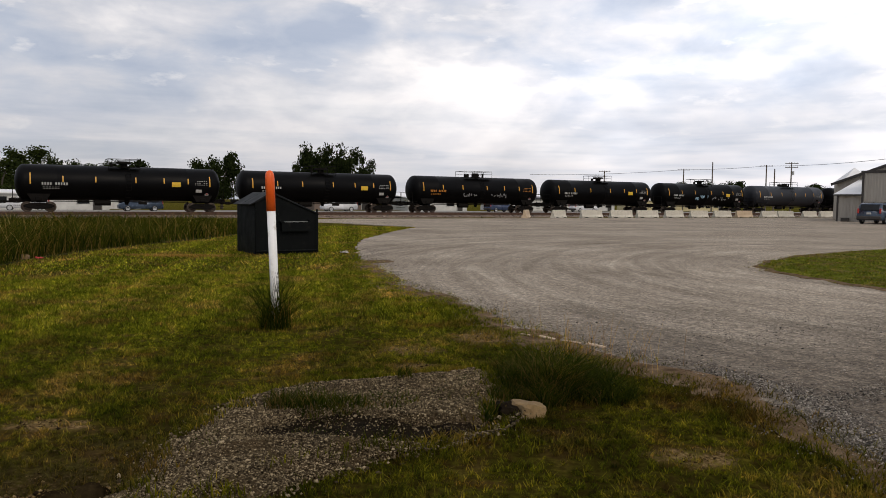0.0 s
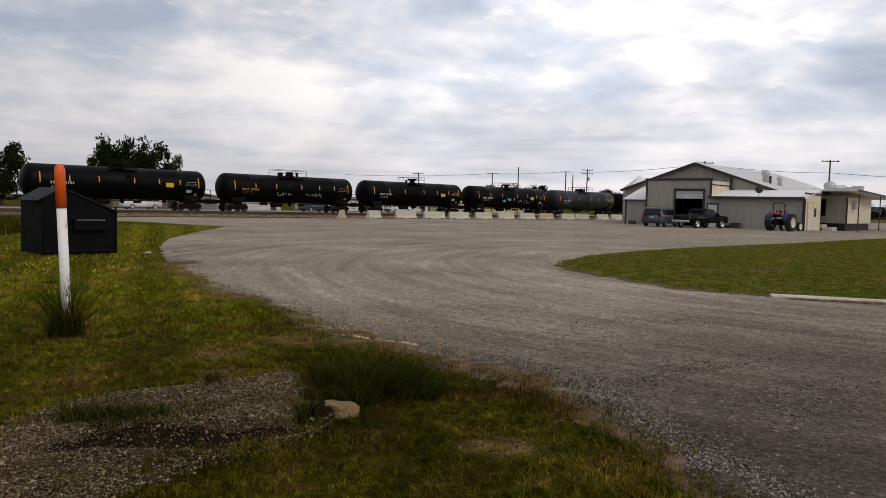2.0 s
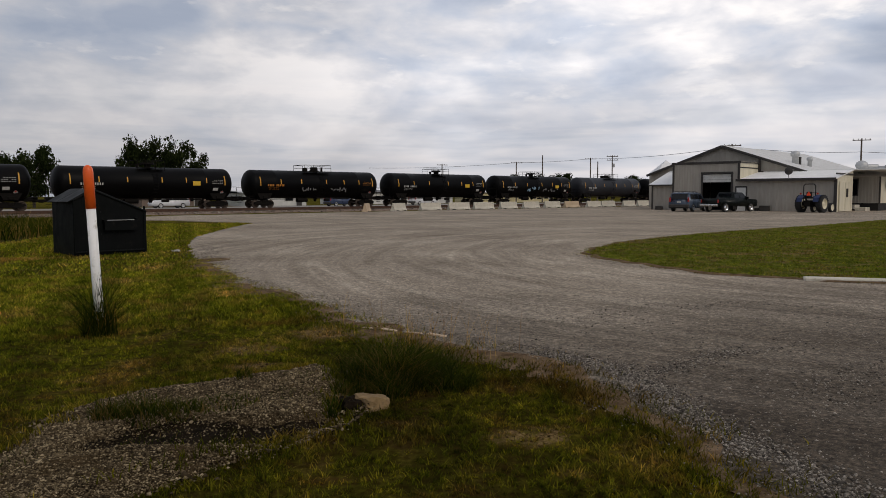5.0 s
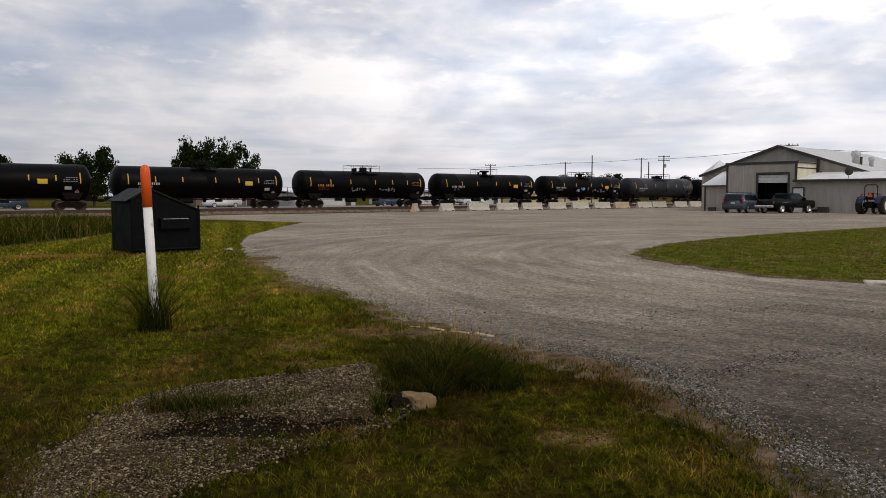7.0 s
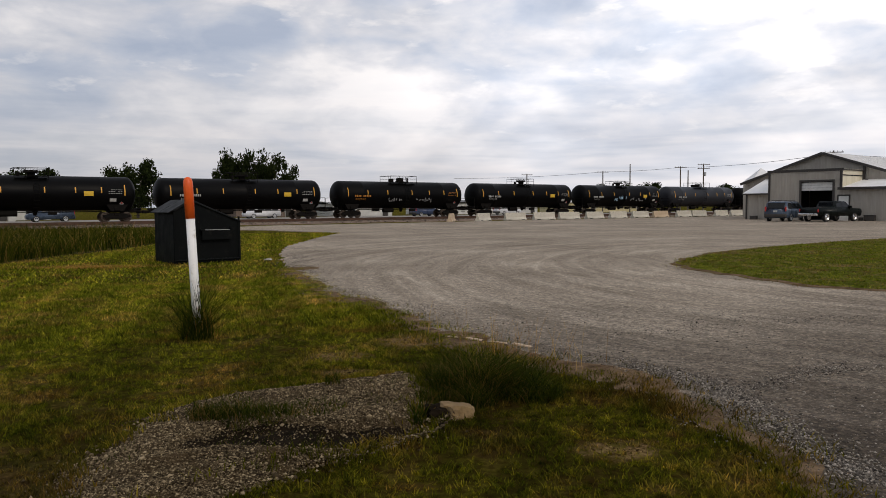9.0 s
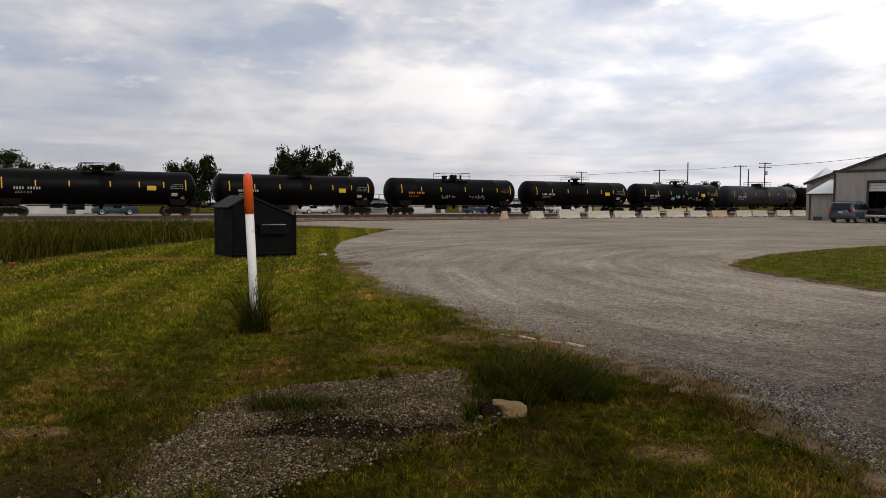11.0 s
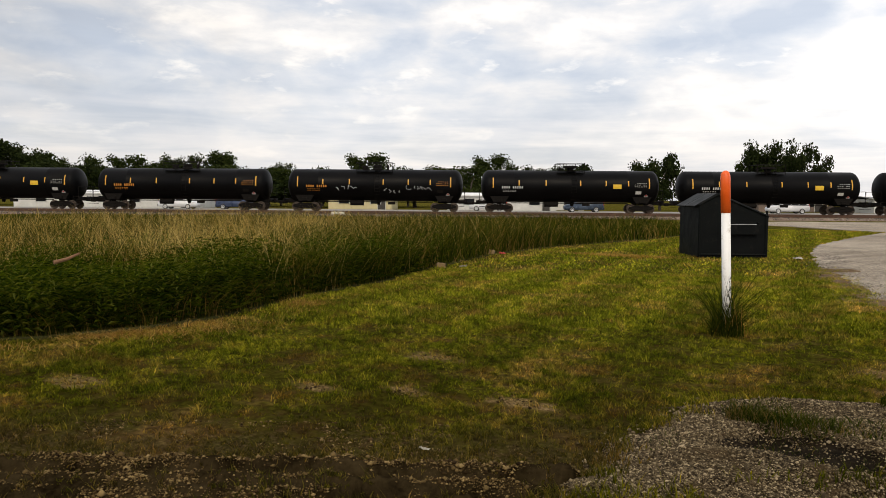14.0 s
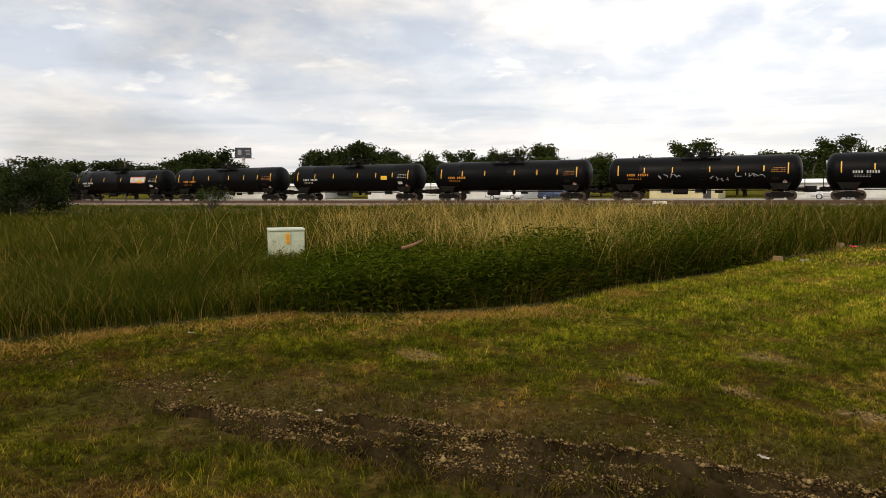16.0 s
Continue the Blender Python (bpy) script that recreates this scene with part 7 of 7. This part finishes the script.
    u = RNG.uniform(0.8, 8.2, n)
    w = RNG.choice(np.array([-0.30, -0.15, -0.13, 0.10, 0.12, 0.31]), n) + 0.03 * np.sin(u * 3.1) + RNG.normal(0, 0.028, n)
    px, py = -8.6 + 0.856 * u - 0.516 * w, -0.35 + 0.516 * u + 0.856 * w
    k = inside(px, py, MUD_E) & (wobble(px, py, 3.3, 0.8) + 0.8 * wobble(px, py, 11.0, 2.1) + RNG.normal(0, 0.25, n) > -0.1)
    size = 0.0046 * np.exp(RNG.normal(0, 0.42, k.sum()))
    v, f = pebbles(px[k], py[k], mud_z(px[k], py[k]) + 0.004 * RNG.random(k.sum()), size)
    n = 16000
    qx, qw = RNG.uniform(0.8, 8.0, n), RNG.uniform(0.2, 1.15, n)
    cx, cy = -8.6 + 0.856 * qx - 0.516 * qw, -0.35 + 0.516 * qx + 0.856 * qw
    kk = (wobble(cx, cy, 2.2, 1.3) + 0.6 * wobble(cx, cy, 6.0, 0.2) > 0.15) & ~inside(cx, cy, HEAP_E) & ~inside(cx, cy, MUD_E)
    spots = [RNG.normal(0, 0.45, (220, 2)) * (rx, ry) + (x, y) for x, y, rx, ry in SCALPED]
    spots = np.concatenate(spots)
    cx, cy = np.append(cx[kk], spots[:, 0]), np.append(cy[kk], spots[:, 1])
    v, f = join([(v, f), pebbles(cx, cy, land(cx, cy), 0.0052 * np.exp(RNG.normal(0, 0.4, len(cx))))])
    mesh_from_arrays("mud_clods", v, f, M_CLOD, "dried clods and stones along the muddy ruts", "mud", "stuff")
    n = 11000
    s, d = RNG.uniform(-95, 125, n), RNG.uniform(62.6, 72.0, n)
    v, f = pebbles(NX * d + DX * s, NY * d + DY * s, np.full(n, 0.11) - np.clip(64.5 - d, 0, 2) * 0.05, 0.05)
    mesh_from_arrays("ballast_stones", v, f, M_GRIT, "grey crushed ballast stones beside the rails", "ballast", "stuff")


scatter_stones()


def make_rubble(x, y, z, s, turn, label, seed, flatness=0.7):
    """A broken lump with chipped faces."""
    rng = random.Random(seed)
    bm = bmesh.new()
    bmesh.ops.create_icosphere(bm, subdivisions=3, radius=1)
    for v in bm.verts:
        q = v.co.copy()
        m = max(abs(q.x), abs(q.y), abs(q.z)) ** 0.92
        v.co = q / m * (1 + 0.18 * noise.noise(q * 1.6 + Vector((seed, 0, 0))) + 0.06 * noise.noise(q * 5))
        v.co.x *= s[0]
        v.co.y *= s[1]
        v.co.z *= s[2]
    ob = tagged(part("rubble_stone", bm, M_ROCK), label, "stone")
    ob.matrix_world = pose(x, y, z, rng.uniform(-14, 14), rng.uniform(-14, 14), turn)


make_rubble(0.67, 5.49, 0.025, (0.105, 0.085, 0.08), 20, "broken tan stone slab over the pipe mouth", 3)
make_rubble(0.61, 5.53, 0.088, (0.075, 0.06, 0.02), 8, "flat tan stone lying on the broken slab", 5)
make_rubble(0.56, 5.50, 0.02, (0.045, 0.04, 0.035), 60, "small tan stone by the pipe mouth", 9)
make_rubble(-9.45, 14.45, 0.05, (0.11, 0.08, 0.07), 40, "pale stone at the mown edge", 12)
make_rubble(-10.45, 18.7, 0.05, (0.09, 0.08, 0.10), 10, "small pale stone at the mown edge", 14)


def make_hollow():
    """Stand-in for the gap beside the stones: a lump coloured like its deep shade."""
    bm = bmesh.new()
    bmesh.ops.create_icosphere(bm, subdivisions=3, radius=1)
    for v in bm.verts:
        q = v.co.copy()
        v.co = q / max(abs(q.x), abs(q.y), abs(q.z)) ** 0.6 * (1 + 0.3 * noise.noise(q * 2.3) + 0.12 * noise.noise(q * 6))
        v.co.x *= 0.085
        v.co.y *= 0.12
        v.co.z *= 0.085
    ob = tagged(part("gap_shade_lump", bm, M_SOIL), "dark lump standing in for the shaded gap beside the stones", "soil", "", "structure")
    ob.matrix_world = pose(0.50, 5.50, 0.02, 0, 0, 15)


make_hollow()


def make_kerb():
    bm = bmesh.new()
    box(bm, (0, 0, 0.0), (4.4, 0.30, 0.12), 0.02)
    ob = tagged(part("concrete_kerb", bm, M_CONCRETE), "pale concrete kerb strip at the edge of the island", "kerb", "", "structure")
    ob.matrix_world = pose(11.35, 11.0, 0.02, 0, 0, -30)


make_kerb()


def make_edging():
    """A half-buried run of pale broken concrete where the lawn meets the yard."""
    bm = bmesh.new()
    rng = random.Random(4)
    run = [(0.86, 8.94), (1.10, 8.74), (1.36, 8.52), (1.60, 8.30), (1.82, 8.09)]
    for (x0, y0), (x1, y1) in zip(run, run[1:]):
        a = math.degrees(math.atan2(y1 - y0, x1 - x0))
        box(bm, (0, 0, 0), (math.hypot(x1 - x0, y1 - y0) * rng.uniform(0.55, 0.85), rng.uniform(0.035, 0.06), 0.04), 0.008, pose((x0 + x1) / 2, (y0 + y1) / 2, rng.uniform(0.012, 0.020), 0, rng.uniform(-3, 3), a + rng.uniform(-8, 8)))
    tagged(part("concrete_edging", bm, M_TANCONC), "pale half-buried concrete edging beside the gravel yard", "kerb", "", "structure")


make_edging()


def make_marker_block():
    bm = bmesh.new()
    prism(bm, [(-0.62, 0), (0.62, 0), (0.55, 0.26), (-0.55, 0.26)], 0.4)
    bmesh.ops.bevel(bm, geom=bm.edges[:], offset=0.02, segments=1, affect="EDGES")
    tagged(part("marker_block", bm, M_CREAM), "pale yellow concrete block beside the rails", "concrete block").matrix_world = pose(*along(-12.1, 66.5, 0.10), 0, 0, 30)


make_marker_block()


def make_litter():
    rng = random.Random(5)
    for x, y, s, m, lab in ((-2.9, 22.1, 0.12, M_PAPER, "crumpled white paper on the verge"), (-2.72, 3.77, 0.035, M_PAPER, "pale dead leaf on the mud"), (-8.51, 2.1, 0.04, M_PAPER, "scrap of white litter on the lawn"),
                            (-5.03, 2.05, 0.025, M_PAPER, "scrap of white litter on the lawn"), (5.2, 20.5, 0.06, M_PAPER, "scrap of white litter on the gravel"), (-10.2, 18.9, 0.09, M_RED, "crumpled red wrapper at the mown edge"), (-9.0, 14.7, 0.08, M_PAPER, "crumpled white paper at the mown edge")):
        n = 6
        bm = bmesh.new()
        g = [[bm.verts.new(((i / n - 0.5) * s * 2, (j / n - 0.5) * s, abs(rng.gauss(0, 0.22)) * s)) for j in range(n + 1)] for i in range(n + 1)]
        for i in range(n):
            for j in range(n):
                bm.faces.new((g[i][j], g[i + 1][j], g[i + 1][j + 1], g[i][j + 1]))
        for v in list(bm.verts):
            v.co.z += 0.01
        ob = tagged(part("litter", bm, m), lab, "litter")
        ob.matrix_world = pose(x, y, 0.03, 0, 0, rng.uniform(0, 90))
    # broken branch lying on the weeds
    bm = bmesh.new()
    rod(bm, (0, 0, 0), (0.14, 0.02, 0.03), 0.022, 0.02, 8)
    rod(bm, (0.14, 0.02, 0.03), (0.27, 0.01, 0.09), 0.02, 0.011, 8)
    tagged(part("broken_branch", bm, M_BRANCH), "short broken reddish branch caught in the weeds", "branch").matrix_world = pose(-8.9, 5.0, 0.80, 0, 0, 74) @ Matrix.Scale(1.1, 4)


make_litter()
